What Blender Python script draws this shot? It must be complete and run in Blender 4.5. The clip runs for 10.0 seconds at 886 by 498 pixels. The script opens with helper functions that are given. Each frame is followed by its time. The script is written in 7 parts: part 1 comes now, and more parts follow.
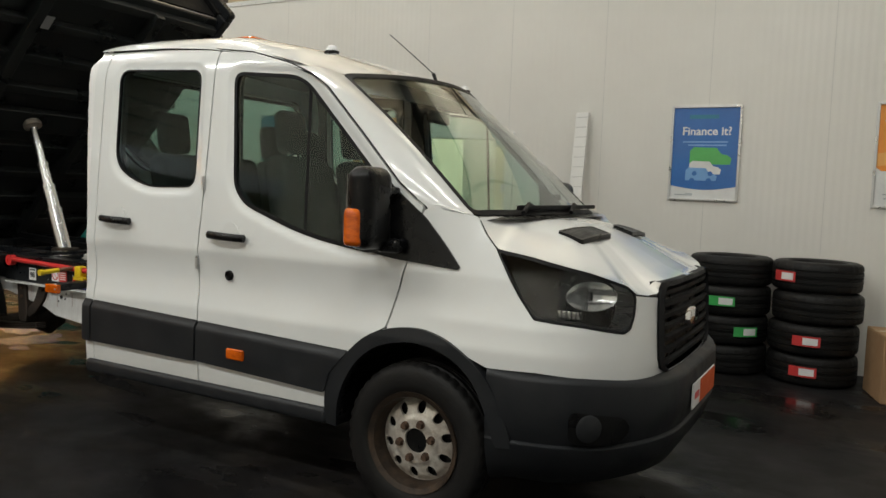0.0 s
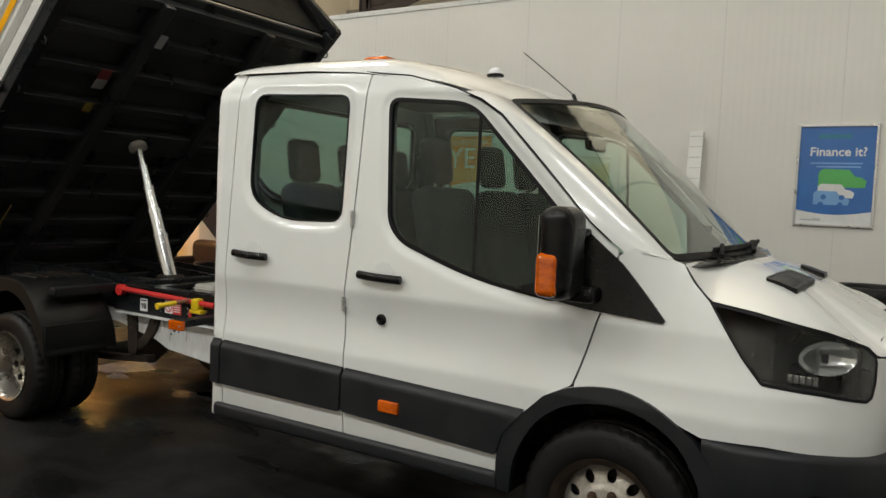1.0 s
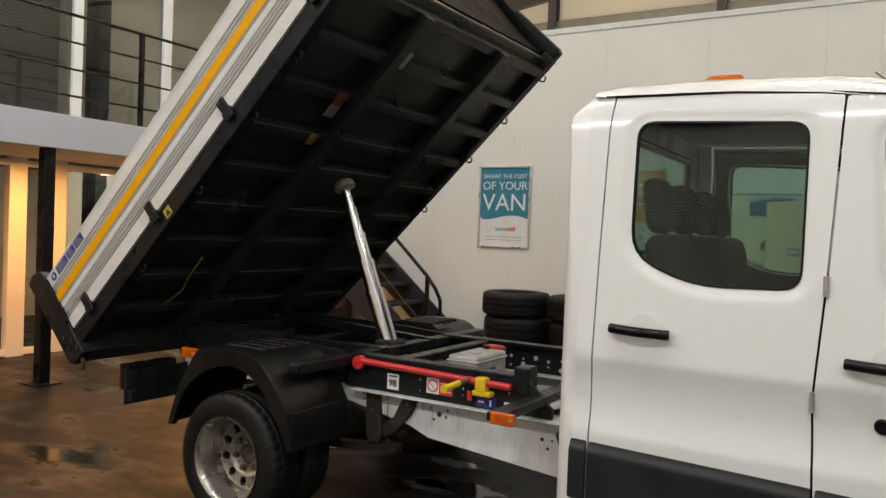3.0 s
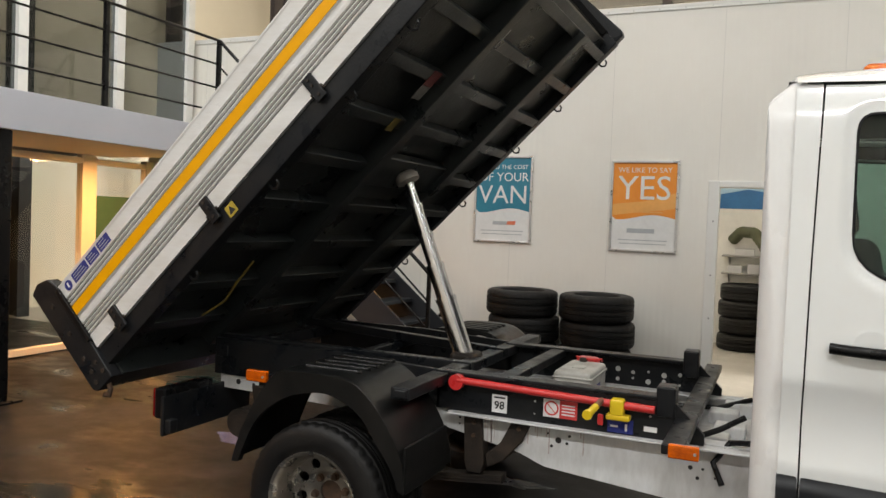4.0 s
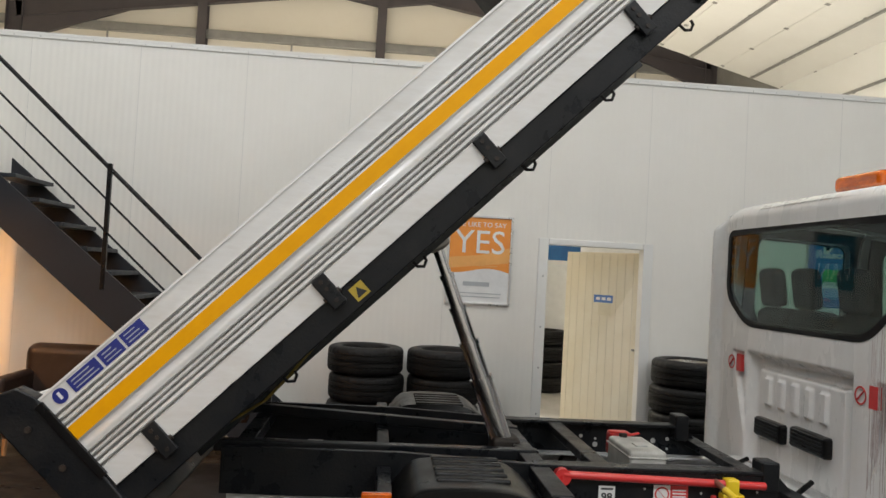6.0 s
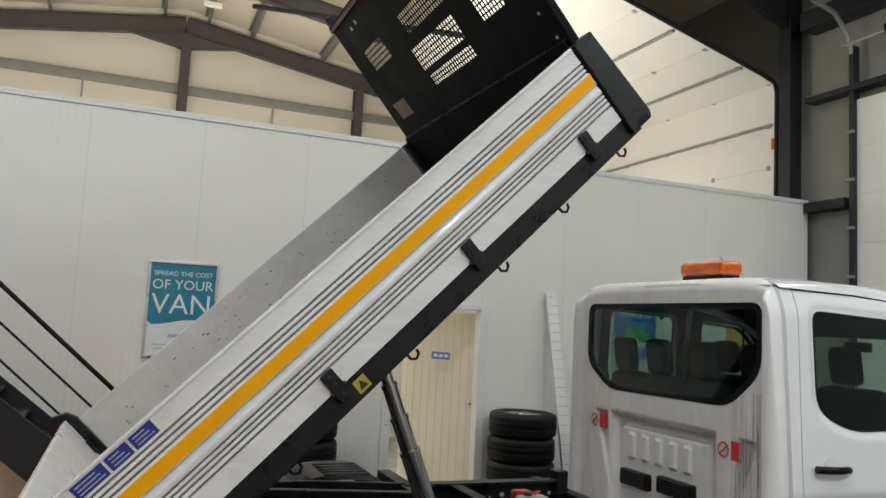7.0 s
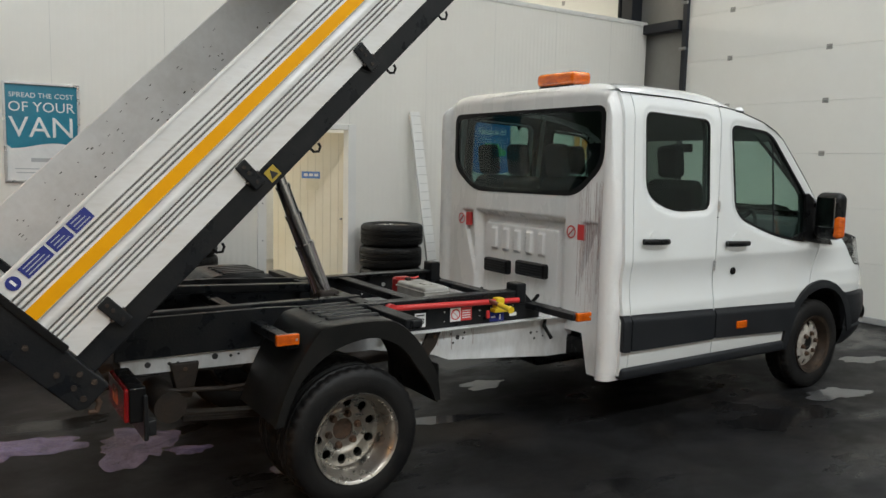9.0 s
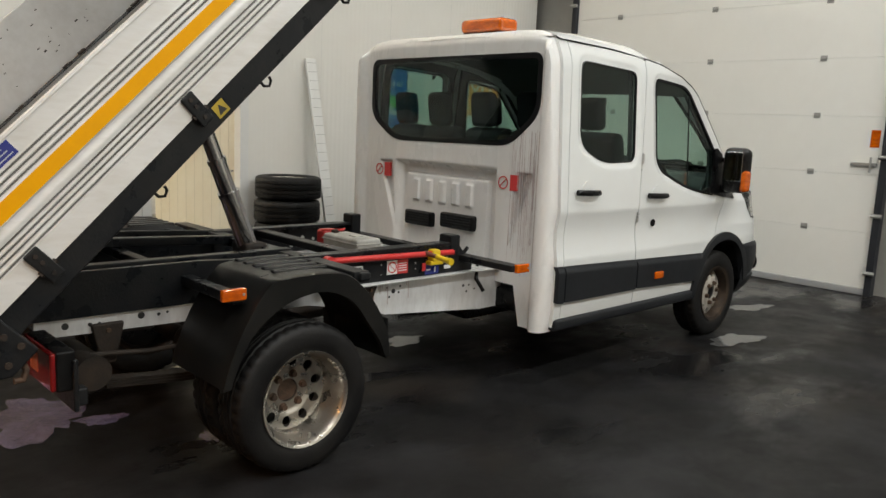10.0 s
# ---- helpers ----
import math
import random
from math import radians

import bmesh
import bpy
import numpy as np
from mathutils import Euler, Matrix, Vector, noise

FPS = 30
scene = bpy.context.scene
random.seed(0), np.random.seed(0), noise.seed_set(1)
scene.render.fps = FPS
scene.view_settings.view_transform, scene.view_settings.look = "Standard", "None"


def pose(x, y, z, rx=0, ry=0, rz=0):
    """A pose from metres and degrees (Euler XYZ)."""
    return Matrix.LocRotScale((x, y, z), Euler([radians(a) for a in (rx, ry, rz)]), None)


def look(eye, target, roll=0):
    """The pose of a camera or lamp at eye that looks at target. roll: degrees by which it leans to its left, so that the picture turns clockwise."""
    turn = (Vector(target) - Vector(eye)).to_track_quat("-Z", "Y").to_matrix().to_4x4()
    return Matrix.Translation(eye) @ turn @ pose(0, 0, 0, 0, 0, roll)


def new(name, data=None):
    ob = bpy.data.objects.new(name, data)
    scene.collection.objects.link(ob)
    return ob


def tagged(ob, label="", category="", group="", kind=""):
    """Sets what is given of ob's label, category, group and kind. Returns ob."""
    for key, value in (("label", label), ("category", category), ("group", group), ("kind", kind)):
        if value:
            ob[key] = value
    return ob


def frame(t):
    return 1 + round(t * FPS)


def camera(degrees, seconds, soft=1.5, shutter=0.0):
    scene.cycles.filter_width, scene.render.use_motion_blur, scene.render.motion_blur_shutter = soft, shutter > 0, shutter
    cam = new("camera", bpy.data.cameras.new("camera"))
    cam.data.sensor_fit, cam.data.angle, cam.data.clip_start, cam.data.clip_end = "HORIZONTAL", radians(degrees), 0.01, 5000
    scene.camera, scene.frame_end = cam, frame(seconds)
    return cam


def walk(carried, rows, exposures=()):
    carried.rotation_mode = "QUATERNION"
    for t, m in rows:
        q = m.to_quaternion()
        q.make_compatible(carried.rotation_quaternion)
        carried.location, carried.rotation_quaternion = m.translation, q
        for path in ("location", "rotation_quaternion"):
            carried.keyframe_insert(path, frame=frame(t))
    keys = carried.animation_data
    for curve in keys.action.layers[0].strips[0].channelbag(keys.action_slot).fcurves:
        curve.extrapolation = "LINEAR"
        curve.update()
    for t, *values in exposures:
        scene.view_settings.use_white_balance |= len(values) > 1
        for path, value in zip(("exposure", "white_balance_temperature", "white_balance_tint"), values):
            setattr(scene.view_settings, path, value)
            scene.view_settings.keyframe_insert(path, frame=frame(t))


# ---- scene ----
cam = camera(59.9, 10.0)
PATH = [
    (0, (1.656, -3.756, 1.427), (0.692, -2.01, 1.279), 2.2),
    (0.5, (1.343, -3.759, 1.494), (0.326, -2.043, 1.341), 2.3),
    (1, (0.966, -3.737, 1.524), (-0.091, -2.044, 1.397), 2.4),
    (1.5, (0.511, -3.768, 1.526), (-0.561, -2.08, 1.455), 2.4),
    (2, (0.023, -3.806, 1.526), (-1.047, -2.117, 1.485), 2.3),
    (2.5, (-0.49, -3.81, 1.552), (-1.549, -2.114, 1.509), 2.2),
    (3, (-1.017, -3.873, 1.559), (-2.05, -2.161, 1.515), 2.2),
    (3.2, (-1.241, -3.871, 1.544), (-2.252, -2.146, 1.496), 2.1),
    (4.3, (-2.503, -3.893, 1.613), (-3.184, -2.013, 1.548), 2.5),
    (4.5, (-2.741, -3.86, 1.628), (-3.334, -1.95, 1.568), 2.7),
    (5, (-3.338, -3.82, 1.628), (-3.689, -1.851, 1.585), 2.9),
    (5.2, (-3.563, -3.804, 1.659), (-3.807, -1.82, 1.624), 3.1),
    (6.3, (-4.62, -3.857, 1.728), (-4.274, -1.889, 1.827), 3.0),
    (6.5, (-4.81, -3.871, 1.77), (-4.33, -1.933, 1.895), 2.9),
    (7, (-5.236, -3.943, 1.849), (-4.494, -2.096, 2.043), 2.9),
    (7.5, (-5.553, -4.05, 1.975), (-4.665, -2.273, 2.211), 2.2),
    (8, (-5.638, -4.17, 1.944), (-4.678, -2.43, 2.165), 1.5),
    (8.5, (-5.589, -4.238, 1.769), (-4.569, -2.518, 1.806), 1.2),
    (9, (-5.59, -4.269, 1.672), (-4.501, -2.607, 1.449), 1.3),
    (9.5, (-5.677, -4.188, 1.653), (-4.469, -2.625, 1.343), 1.8),
    (10, (-5.818, -3.853, 1.583), (-4.453, -2.425, 1.267), 2.6),
]
walk(cam, [(t, look(eye, target, roll)) for t, eye, target, roll in PATH], [(0, -0.21, 6800, 5), (1.5, -0.21, 6850, 5), (3, -0.09, 6850, 9), (4.5, 0.11, 6570, 8), (5.2, 0.10, 6480, 8), (6.3, -0.14, 6350, 8), (7, -0.24, 6200, 7), (8.5, -0.19, 6120, 5), (9, -0.03, 6250, 5), (9.5, 0.07, 6500, 5), (10, 0.12, 6680, 6)])

# ---------------------------------------------------------------- light
world = bpy.data.worlds.new("world")
scene.world = world
world.use_nodes = True
world.node_tree.nodes["Background"].inputs[0].default_value = (0.9, 0.95, 1.0, 1)
world.node_tree.nodes["Background"].inputs[1].default_value = 0.015


def area_lamp(name, at, size_x, size_y, power, color, aim=(0, 0, -1)):
    data = bpy.data.lights.new(name, "AREA")
    data.shape, data.size, data.size_y, data.energy, data.color = "RECTANGLE", size_x, size_y, power, color
    ob = new(name, data)
    ob.matrix_basis = look(at, Vector(at) + Vector(aim))
    return ob


COOL, WARM, AMBER = (0.98, 0.985, 1.0), (1.0, 0.90, 0.76), (1.0, 0.455, 0.14)
# ceiling battens of the sales bay
for lx, share in ((-7.6, 1.0), (-4.4, 0.85), (-1.2, 0.55), (2.0, 0.6)):
    for ly, power in ((-6.2, 136), (-2.6, 50), (1.2, 56)):
        area_lamp("batten_light", (lx, ly, 6.1), 1.5, 0.16, power * (share if ly > 0 else 1.0) * (1.25 if lx < -7 else 1.0), COOL)
# workshop bay behind the partition; unseen upward fill lamps are added for the roof
for lx in (-9.4, -5.6, -1.8):
    area_lamp("workshop_light", (lx, 9.4, 4.9), 1.5, 0.3, 260, WARM)
    area_lamp("workshop_uplight", (lx, 5.1, 3.62), 1.6, 0.3, 170, WARM, (0, 0.3, 1))
# unseen fill lamp added to brighten the overhead door's underside
area_lamp("workshop_uplight", (1.2, 6.6, 3.3), 1.6, 0.3, 16, WARM, (0, -0.1, 1))
# warm downlights below the gallery
for ly in (-4.2, -1.6, 0.9, 2.6):
    area_lamp("downlight", (-8.6, ly, 2.15), 0.2, 0.2, 48, AMBER)


# ---------------------------------------------------------------- materials
def nodes_of(name):
    m = bpy.data.materials.new(name)
    m.use_nodes = True
    t = m.node_tree
    return m, t, t.nodes["Principled BSDF"]


def surface(name, color, rough=0.5, metal=0.0, color2=None, scale=8.0, amount=0.5, bump=0.0, bump_scale=60.0, coat=0.0,
            rough_var=0.1, stretch=(1, 1, 1), emit=0.0, vary=0.0, spec=0.5):
    """A procedural surface: two colours mixed by coarse and fine noise, uneven gloss, fine relief."""
    m, t, p = nodes_of(name)
    link, node = t.links.new, t.nodes.new
    color2 = color2 or tuple(c * 0.8 for c in color)
    co = node("ShaderNodeTexCoord")
    mp = node("ShaderNodeMapping")
    mp.inputs["Scale"].default_value = stretch
    link(co.outputs["Object"], mp.inputs["Vector"])
    coarse, fine = node("ShaderNodeTexNoise"), node("ShaderNodeTexNoise")
    for n, sc, det in ((coarse, scale, 6), (fine, scale * 9, 4)):
        n.inputs["Scale"].default_value, n.inputs["Detail"].default_value = sc, det
        n.inputs["Roughness"].default_value = 0.6
        link(mp.outputs["Vector"], n.inputs["Vector"])
    add = node("ShaderNodeMath")
    add.operation = "MULTIPLY_ADD"
    add.inputs[1].default_value = 0.35
    link(fine.outputs["Fac"], add.inputs[0])
    link(coarse.outputs["Fac"], add.inputs[2])
    ramp = node("ShaderNodeMapRange")
    ramp.inputs["From Min"].default_value, ramp.inputs["From Max"].default_value = 0.5, 0.9
    ramp.inputs["To Max"].default_value = amount
    link(add.outputs[0], ramp.inputs["Value"])
    mix = node("ShaderNodeMix")
    mix.data_type = "RGBA"
    mix.inputs["A"].default_value, mix.inputs["B"].default_value = (*color, 1), (*color2, 1)
    link(ramp.outputs[0], mix.inputs["Factor"])
    out = mix.outputs["Result"]
    if vary:
        info, hsv, mul = node("ShaderNodeObjectInfo"), node("ShaderNodeHueSaturation"), node("ShaderNodeMapRange")
        mul.inputs["To Min"].default_value, mul.inputs["To Max"].default_value = 1 - vary, 1 + vary
        link(info.outputs["Random"], mul.inputs["Value"])
        link(mul.outputs[0], hsv.inputs["Value"])
        link(out, hsv.inputs["Color"])
        out = hsv.outputs["Color"]
    link(out, p.inputs["Base Color"])
    rr = node("ShaderNodeMapRange")
    rr.inputs["From Min"].default_value, rr.inputs["From Max"].default_value = 0.3, 0.7
    rr.inputs["To Min"].default_value, rr.inputs["To Max"].default_value = max(0.02, rough - rough_var), min(1, rough + rough_var)
    link(coarse.outputs["Fac"], rr.inputs["Value"])
    link(rr.outputs[0], p.inputs["Roughness"])
    p.inputs["Metallic"].default_value = metal
    p.inputs["Specular IOR Level"].default_value = spec
    p.inputs["Coat Weight"].default_value = coat
    p.inputs["Coat Roughness"].default_value = 0.06
    if bump:
        bn, b = node("ShaderNodeTexNoise"), node("ShaderNodeBump")
        bn.inputs["Scale"].default_value, bn.inputs["Detail"].default_value = bump_scale, 5
        link(mp.outputs["Vector"], bn.inputs["Vector"])
        b.inputs["Strength"].default_value, b.inputs["Distance"].default_value = bump, 0.01
        link(bn.outputs["Fac"], b.inputs["Height"])
        link(b.outputs["Normal"], p.inputs["Normal"])
    if emit:
        p.inputs["Emission Color"].default_value = (*color, 1)
        p.inputs["Emission Strength"].default_value = emit
    return m


def glass(name, tint=(0.9, 0.95, 0.93), rough=0.0, ior=1.38):
    m, t, p = nodes_of(name)
    p.inputs["Base Color"].default_value = (*tint, 1)
    p.inputs["Transmission Weight"].default_value = 1.0
    p.inputs["Roughness"].default_value = rough
    p.inputs["IOR"].default_value = ior
    return m


PAINT = surface("white_paint", (0.76, 0.775, 0.77), 0.20, coat=0.9, color2=(0.74, 0.735, 0.71), scale=3, amount=0.45, rough_var=0.06)
CAB_BACK = surface("stained_white_paint", (0.80, 0.80, 0.79), 0.28, coat=0.4, color2=(0.66, 0.62, 0.61), scale=5, amount=0.4, stretch=(1, 1, 0.35))
CLAD = surface("grey_plastic", (0.011, 0.0125, 0.015), 0.46, spec=0.3, color2=(0.024, 0.025, 0.027), bump=0.08, bump_scale=200)
BLACK = surface("black_plastic", (0.0035, 0.0035, 0.004), 0.30, spec=0.25, color2=(0.010, 0.010, 0.010))
GASKET = surface("black_rubber_seal", (0.005, 0.005, 0.006), 0.55, spec=0.2)
STEEL_BLACK = surface("black_chassis_paint", (0.006, 0.0075, 0.010), 0.34, spec=0.24, color2=(0.020, 0.019, 0.018), scale=6, amount=0.7, bump=0.15, bump_scale=90, rough_var=0.15)
HEAD_BLACK = surface("matt_black_headboard_paint", (0.0022, 0.0022, 0.0025), 0.55, spec=0.09, color2=(0.006, 0.0055, 0.005), scale=5, amount=0.7, bump=0.1, bump_scale=70)
UNDERBED = surface("black_underbody_paint", (0.0110, 0.0140, 0.0145), 0.34, spec=0.45, color2=(0.020, 0.022, 0.020), scale=4, amount=0.7, bump=0.15, bump_scale=60, rough_var=0.12)
GUARD = surface("black_mudguard_plastic", (0.0042, 0.0048, 0.0050), 0.36, spec=0.34, color2=(0.011, 0.010, 0.009), scale=5, amount=0.8, bump=0.1, bump_scale=160)
RUBBER = surface("tyre_rubber", (0.005, 0.005, 0.0055), 0.55, spec=0.28, color2=(0.013, 0.012, 0.011), scale=7, amount=0.8, bump=0.15, bump_scale=120)
WHEEL = surface("silver_wheel_paint", (0.42, 0.405, 0.375), 0.30, 0.92, color2=(0.30, 0.23, 0.16), scale=14, amount=0.4, bump=0.08, bump_scale=120)
WHEEL_BARREL = surface("dark_rusty_rim", (0.020, 0.015, 0.012), 0.5, 0.4, color2=(0.07, 0.045, 0.028), scale=16, amount=0.9, bump=0.2)
WHEEL_RUST = surface("rusty_wheel_paint", (0.64, 0.61, 0.55), 0.36, 0.3, color2=(0.14, 0.08, 0.045), scale=16, amount=0.65, bump=0.15, bump_scale=120)
RUST = surface("rusty_hub_steel", (0.05, 0.032, 0.022), 0.7, 0.2, color2=(0.13, 0.07, 0.04), scale=25, amount=0.9, bump=0.3)
CHASSIS_WHITE = surface("white_chassis_paint", (0.74, 0.75, 0.76), 0.35, color2=(0.25, 0.22, 0.19), scale=4, amount=0.55, stretch=(1, 1, 0.3), coat=0.2)
DIRT_STEEL = surface("dirty_underbody_steel", (0.013, 0.010, 0.008), 0.7, 0.2, color2=(0.048, 0.032, 0.022), scale=12, amount=0.9, bump=0.3)
ALU = surface("white_dropside_aluminium", (0.69, 0.68, 0.665), 0.34, 0.0, color2=(0.46, 0.42, 0.36), scale=4, amount=0.5, stretch=(0.5, 1, 2), coat=0.15)
ALU_IN = surface("worn_bed_metal", (0.64, 0.64, 0.63), 0.40, 0.15, color2=(0.44, 0.425, 0.40), scale=3, amount=0.6, bump=0.12, bump_scale=40)
BED_FLOOR = surface("scuffed_steel_bed_floor", (0.16, 0.155, 0.15), 0.5, 0.5, color2=(0.22, 0.19, 0.16), scale=5, amount=0.9, bump=0.2, bump_scale=40)
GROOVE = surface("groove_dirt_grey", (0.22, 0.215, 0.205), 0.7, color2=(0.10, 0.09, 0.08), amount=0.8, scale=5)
YELLOW = surface("yellow_reflective_tape", (0.82, 0.38, 0.001), 0.36, color2=(0.66, 0.27, 0.001), scale=6, amount=0.4, spec=0.2)
YELLOW_PL = surface("yellow_plastic", (0.78, 0.55, 0.02), 0.4)
ORANGE = surface("amber_lens", (0.72, 0.135, 0.002), 0.14, color2=(0.26, 0.03, 0.001), coat=0.6, scale=13, amount=0.9, stretch=(1, 1, 2.5))
REDPL = surface("red_plastic", (0.62, 0.03, 0.03), 0.35, color2=(0.45, 0.03, 0.03), coat=0.3)
RED_LENS = surface("red_lamp_lens", (0.26, 0.006, 0.008), 0.15, coat=0.8, color2=(0.10, 0.003, 0.004), scale=6, amount=0.9)
YELLOW_DULL = surface("dirty_yellow_plastic", (0.22, 0.15, 0.012), 0.5, color2=(0.06, 0.045, 0.02), amount=0.9)
CHROME = surface("polished_steel", (0.90, 0.90, 0.91), 0.12, 1.0, color2=(0.62, 0.61, 0.6), rough_var=0.05)
RAMSTEEL = surface("ram_cylinder_steel", (0.62, 0.62, 0.63), 0.2, 1.0, color2=(0.4, 0.39, 0.38), rough_var=0.06)
SEAT = surface("dark_seat_fabric", (0.013, 0.015, 0.016), 0.9, color2=(0.026, 0.028, 0.029), scale=20, spec=0.2)
INTERIOR = surface("dark_interior_plastic", (0.026, 0.028, 0.030), 0.6, color2=(0.038, 0.038, 0.038), spec=0.3)
HEADLINER = surface("grey_headliner", (0.16, 0.16, 0.155), 0.9)
GLASS = glass("tinted_glass", (0.44, 0.61, 0.54))
SIDE_PANE = glass("green_privacy_glass", (0.42, 0.57, 0.51))
DARK_PANE = glass("dark_tinted_glass", (0.44, 0.58, 0.53), 0.0, 1.28)
WINDSCREEN = glass("windscreen_glass", (0.84, 0.92, 0.88))
LENS = glass("clear_lamp_lens", (0.92, 0.93, 0.93))
MIRROR = surface("mirror_glass", (0.45, 0.47, 0.48), 0.03, 1.0, rough_var=0.01)
GREYBOX = surface("pale_grey_box_plastic", (0.52, 0.52, 0.49), 0.5, color2=(0.26, 0.24, 0.21), scale=9, amount=0.7)
BLUE_STICK = surface("blue_sticker", (0.02, 0.03, 0.20), 0.35)
WHITE_STICK = surface("white_print", (0.80, 0.80, 0.80), 0.45)
RED_STICK = surface("red_print", (0.62, 0.05, 0.05), 0.45)
BLACK_PRINT = surface("black_print", (0.02, 0.02, 0.02), 0.5)
STREAK = surface("brown_run_stain", (0.36, 0.28, 0.27), 0.6, color2=(0.62, 0.57, 0.56), scale=30, amount=0.9)

# building
STEEL_DARK = surface("dark_grey_structural_steel", (0.018, 0.020, 0.025), 0.5, spec=0.3, color2=(0.028, 0.030, 0.035), scale=3)
STEEL_SHOP = surface("grey_primed_steel", (0.085, 0.074, 0.080), 0.5, color2=(0.062, 0.056, 0.062), scale=3)
GALV = surface("galvanised_steel", (0.36, 0.36, 0.35), 0.45, 0.6, color2=(0.26, 0.26, 0.25), scale=5)
ROOFPANEL = surface("cream_roof_liner", (0.76, 0.69, 0.58), 0.55, color2=(0.68, 0.64, 0.56), scale=0.7, amount=0.5)
FAR_WALL = surface("cream_wall_liner", (0.76, 0.72, 0.63), 0.6, color2=(0.70, 0.65, 0.56), scale=0.8, amount=0.5)
DOOR_WHITE = surface("white_sectional_door", (0.78, 0.78, 0.75), 0.42, color2=(0.72, 0.715, 0.68), scale=1.2, amount=0.5, bump=0.08, bump_scale=140, vary=0.015)
TRIM_WHITE = surface("white_trim", (0.74, 0.74, 0.72), 0.45, color2=(0.66, 0.65, 0.62), scale=3)
FRAME_WHITE = surface("white_window_frame", (0.76, 0.76, 0.75), 0.4)
FASCIA = surface("pale_fascia_board", (0.62, 0.64, 0.72), 0.4, color2=(0.55, 0.57, 0.64), scale=1.0)
PLASTER = surface("pale_plaster", (0.74, 0.70, 0.62), 0.8, color2=(0.68, 0.64, 0.56), scale=2)
TIMBER = surface("oak_furniture", (0.36, 0.20, 0.09), 0.5, color2=(0.24, 0.12, 0.05), scale=5, stretch=(1, 6, 6))
LEATHER = surface("brown_leather", (0.03, 0.017, 0.012), 0.4, color2=(0.06, 0.035, 0.025), bump=0.2, bump_scale=120)
CONCRETE = surface("pale_workshop_floor", (0.46, 0.45, 0.43), 0.6, color2=(0.32, 0.31, 0.29), scale=2, amount=0.7)
ALU_FRAME = surface("aluminium_frame", (0.66, 0.66, 0.66), 0.32, 0.8)
OFFICE_GLASS = glass("office_glass", (0.86, 0.90, 0.90))
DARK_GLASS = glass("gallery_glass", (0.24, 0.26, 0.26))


def ribbed_wall():
    """White insulated wall panels with a fine vertical profile and faint grime."""
    m = surface("white_insulated_wall_panel", (0.77, 0.755, 0.71), 0.45, color2=(0.70, 0.68, 0.63), scale=0.9, amount=0.5, rough_var=0.08)
    t = m.node_tree
    p = t.nodes["Principled BSDF"]
    co, wave, b = t.nodes.new("ShaderNodeTexCoord"), t.nodes.new("ShaderNodeTexWave"), t.nodes.new("ShaderNodeBump")
    wave.bands_direction = "X"
    wave.inputs["Scale"].default_value = 5.0
    wave.inputs["Distortion"].default_value = 0.0
    t.links.new(co.outputs["Object"], wave.inputs["Vector"])
    b.inputs["Strength"].default_value, b.inputs["Distance"].default_value = 0.34, 0.004
    t.links.new(wave.outputs["Fac"], b.inputs["Height"])
    t.links.new(b.outputs["Normal"], p.inputs["Normal"])
    return m


WALL = ribbed_wall()


